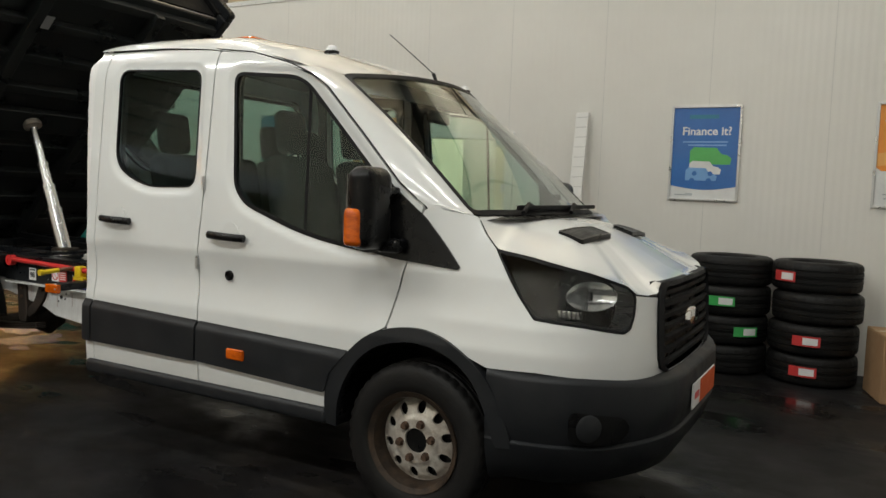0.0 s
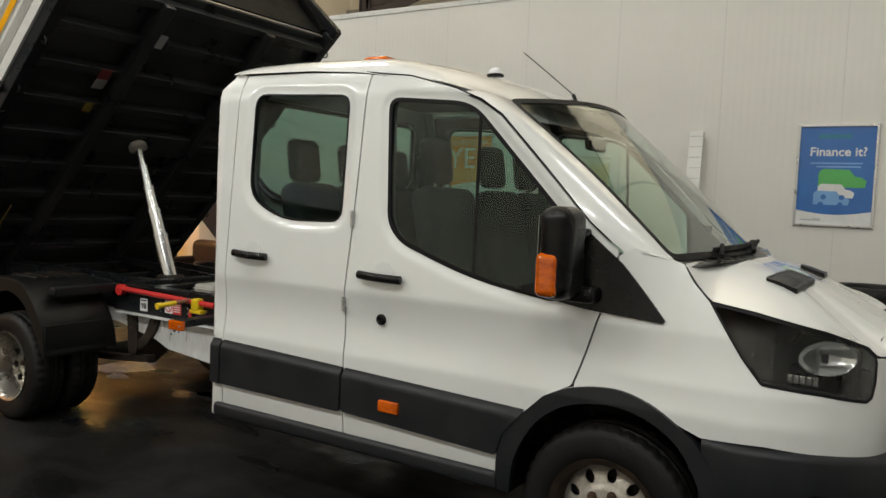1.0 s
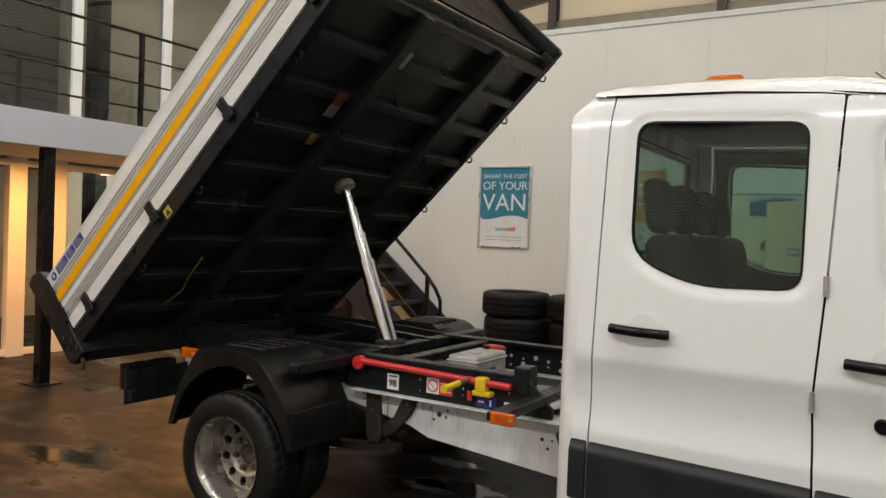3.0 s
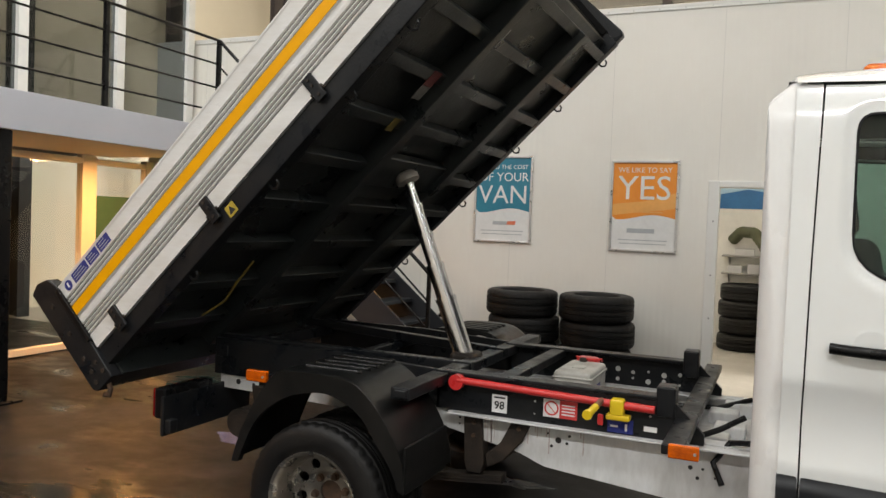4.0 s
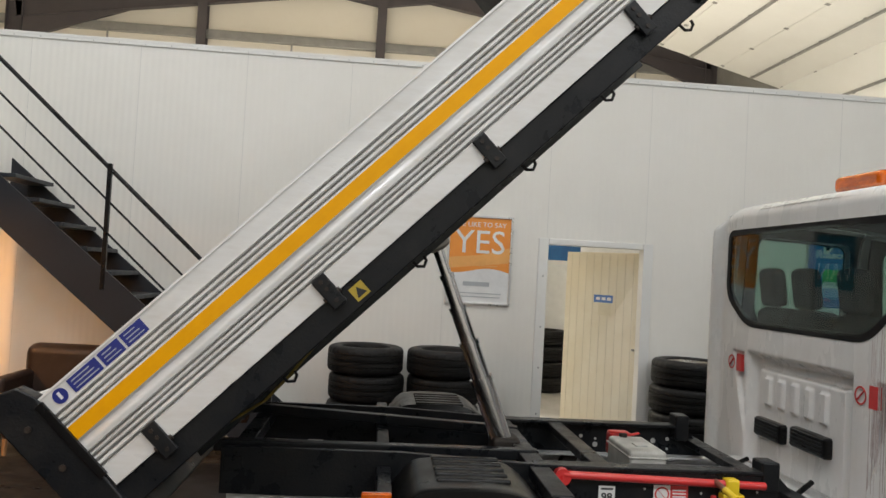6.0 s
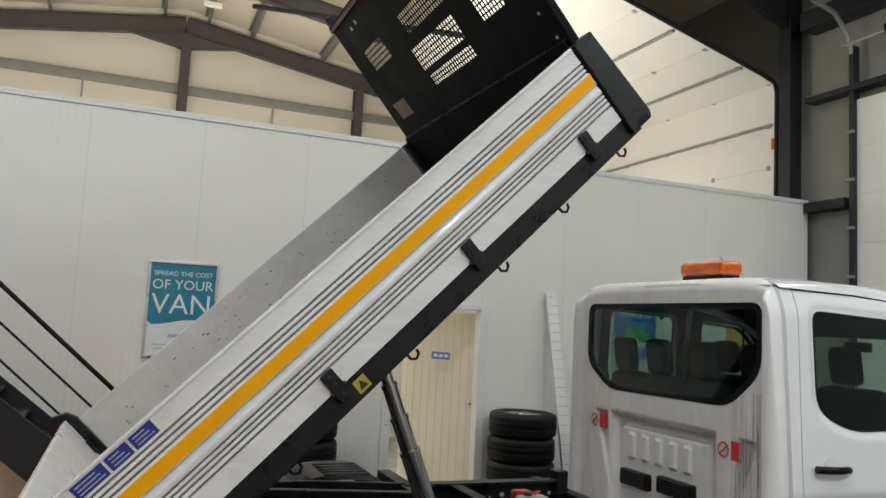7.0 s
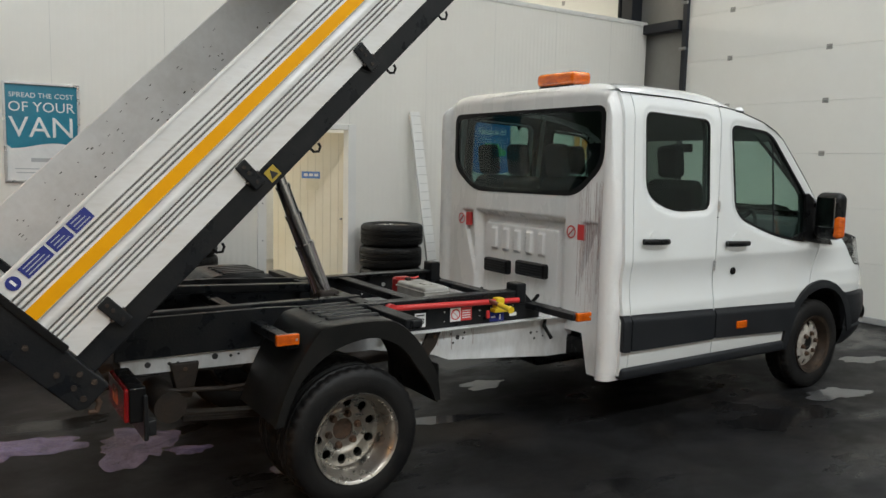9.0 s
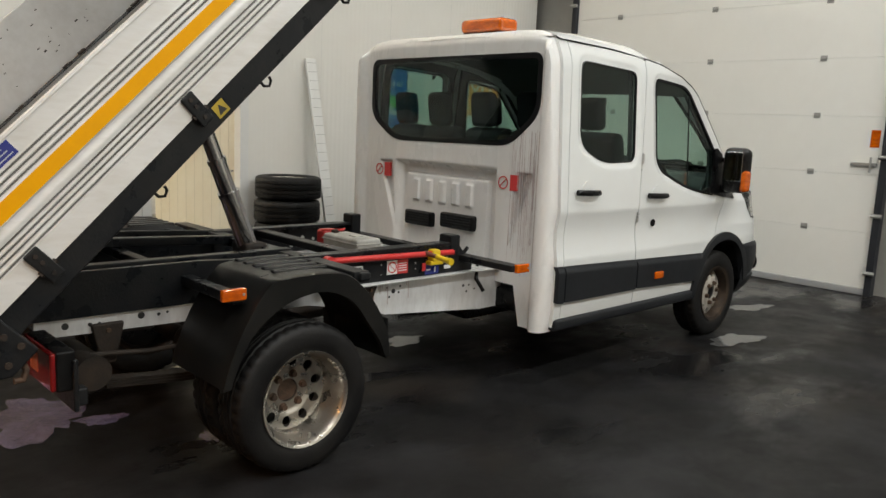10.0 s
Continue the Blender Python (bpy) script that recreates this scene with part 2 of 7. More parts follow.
def floor_material():
    """Dark sealed floor: worn grey traffic lanes, brown dust, damp patches that shine and a few puddles."""
    m, t, p = nodes_of("dark_damp_floor")
    link, node = t.links.new, t.nodes.new
    co = node("ShaderNodeTexCoord")

    def noise_at(scale, detail=6, rough=0.6, stretch=(1, 1, 1), shift=(0, 0, 0)):
        mp, n = node("ShaderNodeMapping"), node("ShaderNodeTexNoise")
        mp.inputs["Scale"].default_value, mp.inputs["Location"].default_value = stretch, shift
        link(co.outputs["Object"], mp.inputs["Vector"])
        link(mp.outputs["Vector"], n.inputs["Vector"])
        n.inputs["Scale"].default_value, n.inputs["Detail"].default_value, n.inputs["Roughness"].default_value = scale, detail, rough
        return n.outputs["Fac"]

    def ranged(v, a, b, lo=0.0, hi=1.0):
        r = node("ShaderNodeMapRange")
        for key, val in (("From Min", a), ("From Max", b), ("To Min", lo), ("To Max", hi)):
            r.inputs[key].default_value = val
        link(v, r.inputs["Value"])
        return r.outputs[0]

    def mixed(fac, a, b):
        x = node("ShaderNodeMix")
        x.data_type = "RGBA"
        for key, val in (("A", a), ("B", b)):
            if isinstance(val, tuple):
                x.inputs[key].default_value = (*val, 1)
            else:
                link(val, x.inputs[key])
        link(fac, x.inputs["Factor"])
        return x.outputs["Result"]

    wear = ranged(noise_at(0.9, 8, 0.66), 0.45, 0.64)
    grain = ranged(noise_at(34, 8, 0.75), 0.35, 0.7)
    dust = ranged(noise_at(0.55, 5, 0.65, (1, 1, 1), (7, 3, 0)), 0.52, 0.70)
    wet = ranged(noise_at(0.9, 7, 0.6, (0.7, 1.25, 1), (2.2, 5.1, 0)), 0.50, 0.64)
    c = mixed(wear, (0.0022, 0.0022, 0.0025), (0.0190, 0.0190, 0.0210))
    c = mixed(ranged(noise_at(2.6, 8, 0.72, (0.45, 1.5, 1), (1, 9, 0)), 0.56, 0.74, 0, 0.75), c, (0.026, 0.026, 0.029))
    c = mixed(ranged(noise_at(7.0, 7, 0.7, (1.6, 0.5, 1), (4, 2, 0)), 0.60, 0.72, 0, 0.6), c, (0.0016, 0.0016, 0.0018))
    c = mixed(ranged(grain, 0, 1, 0, 0.6), c, (0.017, 0.0165, 0.016))
    c = mixed(ranged(noise_at(130, 3, 0.8), 0.60, 0.70, 0, 0.55), c, (0.085, 0.08, 0.072))
    c = mixed(ranged(dust, 0, 1, 0, 0.55), c, (0.034, 0.026, 0.019))
    c = mixed(ranged(wet, 0, 1, 0, 0.5), c, (0.008, 0.008, 0.009))
    link(c, p.inputs["Base Color"])
    p.inputs["Specular IOR Level"].default_value = 0.18
    dry = ranged(noise_at(3.0), 0.3, 0.7, 0.40, 0.62)
    r = node("ShaderNodeMix")
    link(wet, r.inputs["Factor"])
    link(dry, r.inputs["A"])
    r.inputs["B"].default_value = 0.10
    link(r.outputs["Result"], p.inputs["Roughness"])
    b = node("ShaderNodeBump")
    b.inputs["Distance"].default_value = 0.004
    link(ranged(wet, 0, 1, 0.35, 0.05), b.inputs["Strength"])
    link(noise_at(55, 6, 0.7), b.inputs["Height"])
    link(b.outputs["Normal"], p.inputs["Normal"])
    return m


FLOOR = floor_material()


# ---------------------------------------------------------------- mesh tools
def shade(ob, angle=38):
    """Smooth shading in which large flat faces stay flat beside small bevels."""
    me = ob.data
    me.shade_smooth()
    n = len(me.polygons)
    if n > 2500:
        me.set_sharp_from_angle(angle=radians(angle))
        return ob
    around = [[] for _ in me.vertices]
    faces = []
    for p in me.polygons:
        faces.append((p.normal.copy(), p.area))
        for v in p.vertices:
            around[v].append(p.index)
    limit = math.cos(radians(max(angle, 50)))
    normals = []
    for p in me.polygons:
        own = faces[p.index][0]
        for v in p.vertices:
            total = Vector((0, 0, 0))
            for k in around[v]:
                nk, ak = faces[k]
                if nk.dot(own) > limit:
                    total += nk * ak
            normals.append(total.normalized() if total.length > 1e-12 else own)
    me.normals_split_custom_set(normals)
    return ob


def part(name, bm, material, parent=None, label="", angle=38):
    """Links a bmesh as one mesh object under a thing or a part."""
    me = bpy.data.meshes.new(name)
    bmesh.ops.recalc_face_normals(bm, faces=bm.faces)
    bm.to_mesh(me)
    bm.free()
    me.materials.append(material)
    ob = new(name, me)
    if parent is not None:
        ob.parent = parent
    if label:
        ob["label"] = label
    return shade(ob, angle)


def thing(name, label, category, group="", kind="", at=None):
    return tagged(new(name) if at is None else place(new(name), at), label, category, group, kind)


def place(ob, m):
    ob.matrix_basis = m
    return ob


def twin(ob, parent=None):
    """The mirror image of a part on the other side of the truck."""
    me = ob.data.copy()
    me.transform(Matrix.Diagonal((1, -1, 1, 1)))
    me.flip_normals()
    o = new(ob.name.split(".")[0], me)
    o.parent = parent if parent is not None else ob.parent
    if "label" in ob:
        o["label"] = ob["label"]
    o.visible_shadow = ob.visible_shadow
    return o


def B():
    return bmesh.new()


def box(bm, lo, hi, bevel=0.0, m=None, seg=2):
    r = bmesh.ops.create_cube(bm, size=1)
    vs = r["verts"]
    mat4 = Matrix.Translation([(a + b) / 2 for a, b in zip(lo, hi)]) @ Matrix.Diagonal([abs(b - a) for a, b in zip(lo, hi)] + [1])
    bmesh.ops.transform(bm, verts=vs, matrix=(m @ mat4) if m else mat4)
    if bevel:
        es = list({e for v in vs for e in v.link_edges})
        bmesh.ops.bevel(bm, geom=es, offset=bevel, segments=seg, affect="EDGES", profile=0.5)
    return bm


def boxed(lo, hi, bevel=0.0, m=None):
    return box(B(), lo, hi, bevel, m)


def frame_of(p0, p1, up=(0, 0, 1)):
    z = (Vector(p1) - Vector(p0)).normalized()
    x = Vector(up).cross(z)
    if x.length < 1e-4:
        x = Vector((1, 0, 0)).cross(z)
    x.normalize()
    y = z.cross(x)
    m = Matrix((x, y, z)).transposed().to_4x4()
    m.translation = p0
    return m, (Vector(p1) - Vector(p0)).length


def beam(bm, p0, p1, w, h, bevel=0.0, up=(0, 0, 1)):
    """A bar of section w (sideways) by h (upwards) from p0 to p1."""
    m, length = frame_of(p0, p1, up)
    return box(bm, (-w / 2, -h / 2, 0), (w / 2, h / 2, length), bevel, m)


def rod(bm, p0, p1, r, seg=12, r2=None):
    m, length = frame_of(p0, p1)
    g = bmesh.ops.create_cone(bm, cap_ends=True, segments=seg, radius1=r, radius2=r if r2 is None else r2, depth=length)
    bmesh.ops.transform(bm, verts=g["verts"], matrix=m @ Matrix.Translation((0, 0, length / 2)))
    return bm


def pipe(bm, pts, r, seg=8):
    """A round bar that follows the points."""
    pts = [Vector(p) for p in pts]
    rings = []
    nrm = None
    for i, p in enumerate(pts):
        d = (pts[min(i + 1, len(pts) - 1)] - pts[max(i - 1, 0)]).normalized()
        if nrm is None:
            nrm = d.orthogonal().normalized()
        nrm = (nrm - d * nrm.dot(d)).normalized()
        bi = d.cross(nrm)
        rings.append([bm.verts.new(p + r * (nrm * math.cos(a) + bi * math.sin(a))) for a in [2 * math.pi * k / seg for k in range(seg)]])
    for a, b in zip(rings, rings[1:]):
        for k in range(seg):
            bm.faces.new((a[k], a[(k + 1) % seg], b[(k + 1) % seg], b[k]))
    bm.faces.new(rings[0][::-1])
    bm.faces.new(rings[-1])
    return bm


def prism(bm, poly, axis, a, b, bevel=0.0):
    """A polygon drawn in the two other axes, pulled out along one axis from a to b."""
    def at(p, v):
        return {"x": (v, p[0], p[1]), "y": (p[0], v, p[1]), "z": (p[0], p[1], v)}[axis]
    lo, hi = [bm.verts.new(at(p, a)) for p in poly], [bm.verts.new(at(p, b)) for p in poly]
    n = len(poly)
    fs = [bm.faces.new(lo), bm.faces.new(hi[::-1])]
    for i in range(n):
        fs.append(bm.faces.new((lo[i], hi[i], hi[(i + 1) % n], lo[(i + 1) % n])))
    if bevel:
        bmesh.ops.recalc_face_normals(bm, faces=fs)
        bmesh.ops.bevel(bm, geom=list({e for f in fs for e in f.edges}), offset=bevel, segments=2, affect="EDGES", profile=0.5)
    return bm


def lathe(bm, profile, at=(0, 0, 0), seg=40, axis="y", close=True, notch=None):
    """Turns (radius, offset) points round an axis through a place."""
    rings = []
    for r, o in profile:
        ring = []
        for k in range(seg):
            a = 2 * math.pi * k / seg
            rr = r - notch(r, o, k) if notch else r
            c, s = rr * math.cos(a), rr * math.sin(a)
            v = {"y": (c, o, s), "z": (c, s, o), "x": (o, c, s)}[axis]
            ring.append(bm.verts.new(Vector(at) + Vector(v)))
        rings.append(ring)
    pairs = list(zip(rings, rings[1:]))
    if close:
        pairs.append((rings[-1], rings[0]))
    for a, b in pairs:
        for k in range(seg):
            bm.faces.new((a[k], a[(k + 1) % seg], b[(k + 1) % seg], b[k]))
    return bm


def rounded(poly, r, steps=4):
    """The polygon with its corners rounded; r may be one radius or one for each corner."""
    out, n = [], len(poly)
    for i in range(n):
        p, a, b = Vector(poly[i]), Vector(poly[i - 1]), Vector(poly[(i + 1) % n])
        rr = r[i] if isinstance(r, (list, tuple)) else r
        rr = min(rr, (a - p).length * 0.49, (b - p).length * 0.49)
        q0, q1 = p + (a - p).normalized() * rr, p + (b - p).normalized() * rr
        if rr < 1e-4:
            out.append(tuple(p))
            continue
        for k in range(steps + 1):
            t = k / steps
            out.append(tuple(q0 * (1 - t) ** 2 + p * 2 * t * (1 - t) + q1 * t * t))
    return out


def inset(poly, d):
    """The polygon moved inwards by d (outwards: minus)."""
    n = len(poly)
    area = sum(poly[i][0] * poly[(i + 1) % n][1] - poly[(i + 1) % n][0] * poly[i][1] for i in range(n))
    sign = 1 if area > 0 else -1
    out = []
    for i in range(n):
        a, p, b = Vector(poly[i - 1]), Vector(poly[i]), Vector(poly[(i + 1) % n])
        e0, e1 = (p - a).normalized(), (b - p).normalized()
        n0, n1 = Vector((-e0.y, e0.x)) * sign, Vector((-e1.y, e1.x)) * sign
        h = (n0 + n1)
        h = h.normalized() if h.length > 1e-5 else n0
        k = max(0.5, h.dot(n0))
        out.append(tuple(p + h * d / k))
    return out


def inside(poly, x, y):
    hit, n = False, len(poly)
    for i in range(n):
        x0, y0 = poly[i - 1]
        x1, y1 = poly[i]
        if (y0 > y) != (y1 > y) and x < (x1 - x0) * (y - y0) / (y1 - y0) + x0:
            hit = not hit
    return hit


def nearest_on(poly_np, x, y):
    a, b = poly_np, np.roll(poly_np, -1, axis=0)
    d = b - a
    t = np.clip(((x - a[:, 0]) * d[:, 0] + (y - a[:, 1]) * d[:, 1]) / np.maximum(1e-12, (d * d).sum(1)), 0, 1)
    q = a + d * t[:, None]
    k = int(np.argmin((q[:, 0] - x) ** 2 + (q[:, 1] - y) ** 2))
    return q[k]


def sheet(outline, holes, point, cell=0.02, depth=(0, 0.02, 0)):
    """A panel: the outline, less its holes, drawn in two coordinates and bent by point(a, b) into space; its edges turn in by depth."""
    bm = B()
    polys = [np.array(outline, float)] + [np.array(h, float) for h in holes]
    lo, hi = polys[0].min(0), polys[0].max(0)
    nx, ny = max(2, int(math.ceil((hi[0] - lo[0]) / cell))), max(2, int(math.ceil((hi[1] - lo[1]) / cell)))
    dx, dy = (hi[0] - lo[0]) / nx, (hi[1] - lo[1]) / ny
    lim = 0.5 * max(dx, dy)
    def keep(x, y):
        return inside(outline, x, y) and not any(inside(h, x, y) for h in holes)
    grid, flags = {}, {}
    for i in range(nx + 1):
        for j in range(ny + 1):
            x, y = lo[0] + i * dx, lo[1] + j * dy
            flags[i, j] = keep(x, y)
            grid[i, j] = (x, y)
    moved = {}
    for (i, j), (x, y) in grid.items():
        near = [flags.get((i + a, j + b), False) for a in (-1, 0, 1) for b in (-1, 0, 1)]
        if all(near) or not any(near):
            if not (flags[i, j] and len([1 for a in near if a]) == 9):
                pass
            if all(near):
                continue
        best = min((nearest_on(p, x, y) for p in polys), key=lambda q: (q[0] - x) ** 2 + (q[1] - y) ** 2)
        if abs(best[0] - x) <= lim * 1.25 and abs(best[1] - y) <= lim * 1.25 and math.hypot(best[0] - x, best[1] - y) < lim * 1.3:
            moved[i, j] = tuple(best)
    verts = {}
    def vert(k):
        if k not in verts:
            verts[k] = bm.verts.new(point(*moved.get(k, grid[k])))
        return verts[k]
    for i in range(nx):
        for j in range(ny):
            ks = [(i, j), (i + 1, j), (i + 1, j + 1), (i, j + 1)]
            ok = [k in moved or flags[k] for k in ks]
            qs = [moved.get(k, grid[k]) for k in ks]
            if all(ok):
                cx, cy = sum(q[0] for q in qs) / 4, sum(q[1] for q in qs) / 4
                if keep(cx, cy):
                    bm.faces.new([vert(k) for k in ks])
                    continue
            for tri in ((0, 1, 2), (0, 2, 3), (0, 1, 3), (1, 2, 3)):
                if all(ok[t] for t in tri) and (sum(ok) == 3 or tri[0] == 0 and tri != (0, 1, 3)):
                    cx, cy = sum(qs[t][0] for t in tri) / 3, sum(qs[t][1] for t in tri) / 3
                    if keep(cx, cy):
                        try:
                            bm.faces.new([vert(ks[t]) for t in tri])
                        except ValueError:
                            pass
    if depth:
        es = [e for e in bm.edges if len(e.link_faces) == 1]
        g = bmesh.ops.extrude_edge_only(bm, edges=es)
        vs = [v for v in g["geom"] if isinstance(v, bmesh.types.BMVert)]
        bmesh.ops.translate(bm, verts=vs, vec=depth)
    return bm


def slab(outline, point, thick, cell=0.05):
    """A closed pane with the outline, bent by point(a, b), thick in space along thick."""
    bm = sheet(outline, [], point, cell, None)
    g = bmesh.ops.extrude_face_region(bm, geom=bm.faces[:] + bm.edges[:])
    vs = [v for v in g["geom"] if isinstance(v, bmesh.types.BMVert)]
    bmesh.ops.translate(bm, verts=vs, vec=thick)
    return bm


def loft(rows, close=False):
    """A skin over rows of points."""
    bm = B()
    vs = [[bm.verts.new(p) for p in r] for r in rows]
    for a, b in zip(vs, vs[1:]):
        for k in range(len(a) - (0 if close else 1)):
            bm.faces.new((a[k], a[(k + 1) % len(a)], b[(k + 1) % len(b)], b[k]))
    return bm


def lettering(text, size, m, material, parent, align="CENTER", name="lettering", bold=0.0, spacing=1.0):
    """Raised lettering in the built-in font, flat in the xy plane of m."""
    cu = bpy.data.curves.new(name, "FONT")
    cu.body, cu.size, cu.align_x, cu.align_y, cu.extrude, cu.offset, cu.space_character = text, size, align, "CENTER", 0.0008, bold, spacing
    cu.resolution_u = 3
    tmp = bpy.data.objects.new("tmp", cu)
    scene.collection.objects.link(tmp)
    bpy.context.view_layer.update()
    me = bpy.data.meshes.new_from_object(tmp.evaluated_get(bpy.context.evaluated_depsgraph_get()))
    bpy.data.objects.remove(tmp)
    bpy.data.curves.remove(cu)
    me.name = name
    me.materials.clear()
    me.materials.append(material)
    ob = new(name, me)
    ob.parent = parent
    ob.matrix_basis = m
    return ob


def curve_at(table, v):
    """The value at v of a table of (key, value) rows, joined by straight lines."""
    ks, vs = [r[0] for r in table], [r[1] for r in table]
    return float(np.interp(v, ks, vs))


TYRE = [(0.215, -0.085), (0.225, -0.096), (0.26, -0.103), (0.30, -0.102), (0.325, -0.094), (0.338, -0.084), (0.344, -0.066), (0.3455, -0.050), (0.338, -0.047),
        (0.338, -0.041), (0.346, -0.038), (0.3465, -0.016), (0.338, -0.013), (0.338, -0.007), (0.3465, -0.004), (0.3465, 0.004)]
TYRE = TYRE + [(r, -o) for r, o in TYRE[::-1]]


def tread_notch(r, o, k):
    """Cuts cross grooves into the shoulders of a tyre turned in 120 steps."""
    return 0.008 if r > 0.335 and abs(o) > 0.045 and k % 3 == 0 else 0.0


# ---------------------------------------------------------------- the building
def setting(name, bm, material, label, category, angle=38):
    ob = part(name, bm, material, None, "", angle)
    return tagged(ob, label, category, "", "structure")


X_DOOR, Y_WALL, Y_GABLE, X_OFFICE = 2.985, 3.640, 13.2, -9.45
Z_WALL = 3.728
bm = B()
box(bm, (-13.0, -9.0, -0.2), (3.5, Y_WALL + 0.05, 0.0))
setting("floor", bm, FLOOR, "dark damp workshop floor with worn grey patches and puddles", "floor")
bm = B()
box(bm, (-13.0, Y_WALL + 0.05, -0.2), (3.5, Y_GABLE + 0.2, 0.002))
setting("floor_workshop", bm, CONCRETE, "pale concrete workshop floor seen through the doorway", "floor")

DX0, DX1, DZ = -2.685, -1.715, 2.015
bm = B()
for lo, hi in (((-9.5, Y_WALL, 0), (DX0, Y_WALL + 0.1, Z_WALL - 0.02)), ((DX1, Y_WALL, 0), (X_DOOR + 0.02, Y_WALL + 0.1, Z_WALL - 0.02)), ((DX0, Y_WALL, DZ), (DX1, Y_WALL + 0.1, Z_WALL - 0.02))):
    box(bm, lo, hi)
wall_north = setting("wall_partition", bm, WALL, "white ribbed insulated-panel partition wall", "wall")
bm = B()
box(bm, (-9.5, Y_WALL - 0.012, Z_WALL - 0.028), (X_DOOR + 0.02, Y_WALL + 0.112, Z_WALL), 0.004)
box(bm, (-9.5, Y_WALL - 0.012, Z_WALL - 0.055), (X_DOOR + 0.02, Y_WALL - 0.004, Z_WALL - 0.028))
setting("trim_partition_top", bm, TRIM_WHITE, "white capping strip along the top of the partition", "trim")
bm = B()
for k in range(52):
    x = -9.3 + k * 0.24
    rod(bm, (x, Y_WALL - 0.0125, Z_WALL - 0.040), (x, Y_WALL - 0.016, Z_WALL - 0.040), 0.005, 6)
setting("trim_cap_rivets", bm, GALV, "row of small rivets in the capping strip", "trim")
bm = B()
for k in range(12):
    x = -8.7 + k * 1.0
    if DX0 < x < DX1:
        continue
    box(bm, (x - 0.0012, Y_WALL - 0.001, 0.0), (x + 0.0012, Y_WALL + 0.003, Z_WALL - 0.055))
setting("trim_panel_joints", bm, surface("panel_joint_grey", (0.55, 0.55, 0.53), 0.6), "narrow vertical joints between wall panels", "trim")
bm = B()
for x in (DX0 - 0.045, DX1 + 0.044):
    box(bm, (x - 0.05, Y_WALL - 0.016, 0), (x + 0.05, Y_WALL + 0.116, DZ + 0.06), 0.006)
box(bm, (DX0 + 0.006, Y_WALL - 0.016, DZ - 0.002), (DX1 - 0.007, Y_WALL + 0.116, DZ + 0.06), 0.006)
setting("trim_doorway", bm, TRIM_WHITE, "white metal frame round the doorway", "trim")
bm = B()
for zz in (0.35, 0.8, 1.2, 1.7):
    rod(bm, (DX0 - 0.04, Y_WALL - 0.016, zz), (DX0 - 0.04, Y_WALL - 0.02, zz), 0.009, 8)
setting("trim_frame_screws", bm, GALV, "screws in the door frame", "trim")

# the open door leaf
leaf = thing("door_leaf", "cream panelled door standing open into the workshop", "door", "", "", pose(DX1 + 0.055, Y_WALL + 0.14, 0, 0, 0, 0))
turn = Matrix.Rotation(radians(127), 4, "Z")
DOORMAT = surface("cream_door_panel", (0.78, 0.73, 0.60), 0.5, color2=(0.68, 0.60, 0.44), scale=3, amount=0.5)
body = part("leaf_body", boxed((0.0, -0.02, 0.02), (0.97, 0.02, 1.985), 0.004, turn), DOORMAT, leaf)
bm = B()
for k in range(1, 10):
    box(bm, (k * 0.1 - 0.0025, 0.0195, 0.03), (k * 0.1 + 0.0025, 0.0225, 1.97), 0, turn)
part("leaf_groove", bm, surface("door_groove", (0.66, 0.61, 0.49), 0.7), leaf)
part("door_sign", boxed((0.34, 0.020, 1.455), (0.58, 0.024, 1.535), 0.0, turn), surface("blue_sign", (0.10, 0.22, 0.55), 0.4), leaf, "small blue and white door sign")
bm = B()
for k in range(3):
    box(bm, (0.36 + 0.07 * k, 0.0235, 1.48), (0.41 + 0.07 * k, 0.0255, 1.512), 0, turn)
part("sign_bar", bm, WHITE_STICK, leaf)
part("paper_notice", boxed((0.36, 0.020, 1.32), (0.52, 0.0232, 1.45), 0.0, turn), surface("faded_paper", (0.74, 0.68, 0.52), 0.7), leaf)
bm = B()
rod(bm, (0.05, 0.03, 1.0), (0.05, 0.06, 1.0), 0.012, 8)
bmesh.ops.transform(bm, verts=bm.verts, matrix=turn)
part("door_stop", bm, GALV, leaf)

# outer walls and roof
X_APEX, Z_APEX, SLOPE = -4.6, 8.36, 0.155


def roof_z(x):
    return Z_APEX - SLOPE * abs(x - X_APEX)


bm = B()
for xa, xb in ((X_APEX, 3.6), (-13.1, X_APEX)):
    vs = [(xa, -9.2, roof_z(xa)), (xb, -9.2, roof_z(xb)), (xb, Y_GABLE + 0.2, roof_z(xb)), (xa, Y_GABLE + 0.2, roof_z(xa))]
    lo, hi = [bm.verts.new(v) for v in vs], [bm.verts.new((v[0], v[1], v[2] + 0.12)) for v in vs]
    bm.faces.new(lo), bm.faces.new(hi)
    for i in range(4):
        bm.faces.new((lo[i], lo[(i + 1) % 4], hi[(i + 1) % 4], hi[i]))
setting("ceiling", bm, ROOFPANEL, "cream lined pitched roof", "ceiling")
gable = [(-13.0, 0), (3.3, 0), (3.3, roof_z(3.3)), (X_APEX, Z_APEX), (-13.0, roof_z(-13.0))]
setting("wall_gable", prism(B(), gable, "y", Y_GABLE, Y_GABLE + 0.12), FAR_WALL, "cream lined gable wall of the workshop", "wall")
setting("wall_back", prism(B(), gable, "y", -9.1, -9.0), FAR_WALL, "cream wall behind the sales bay", "wall")
setting("wall_west", boxed((-13.1, -9.0, 0), (-13.0, Y_GABLE, roof_z(-13.0))), FAR_WALL, "cream side wall", "wall")
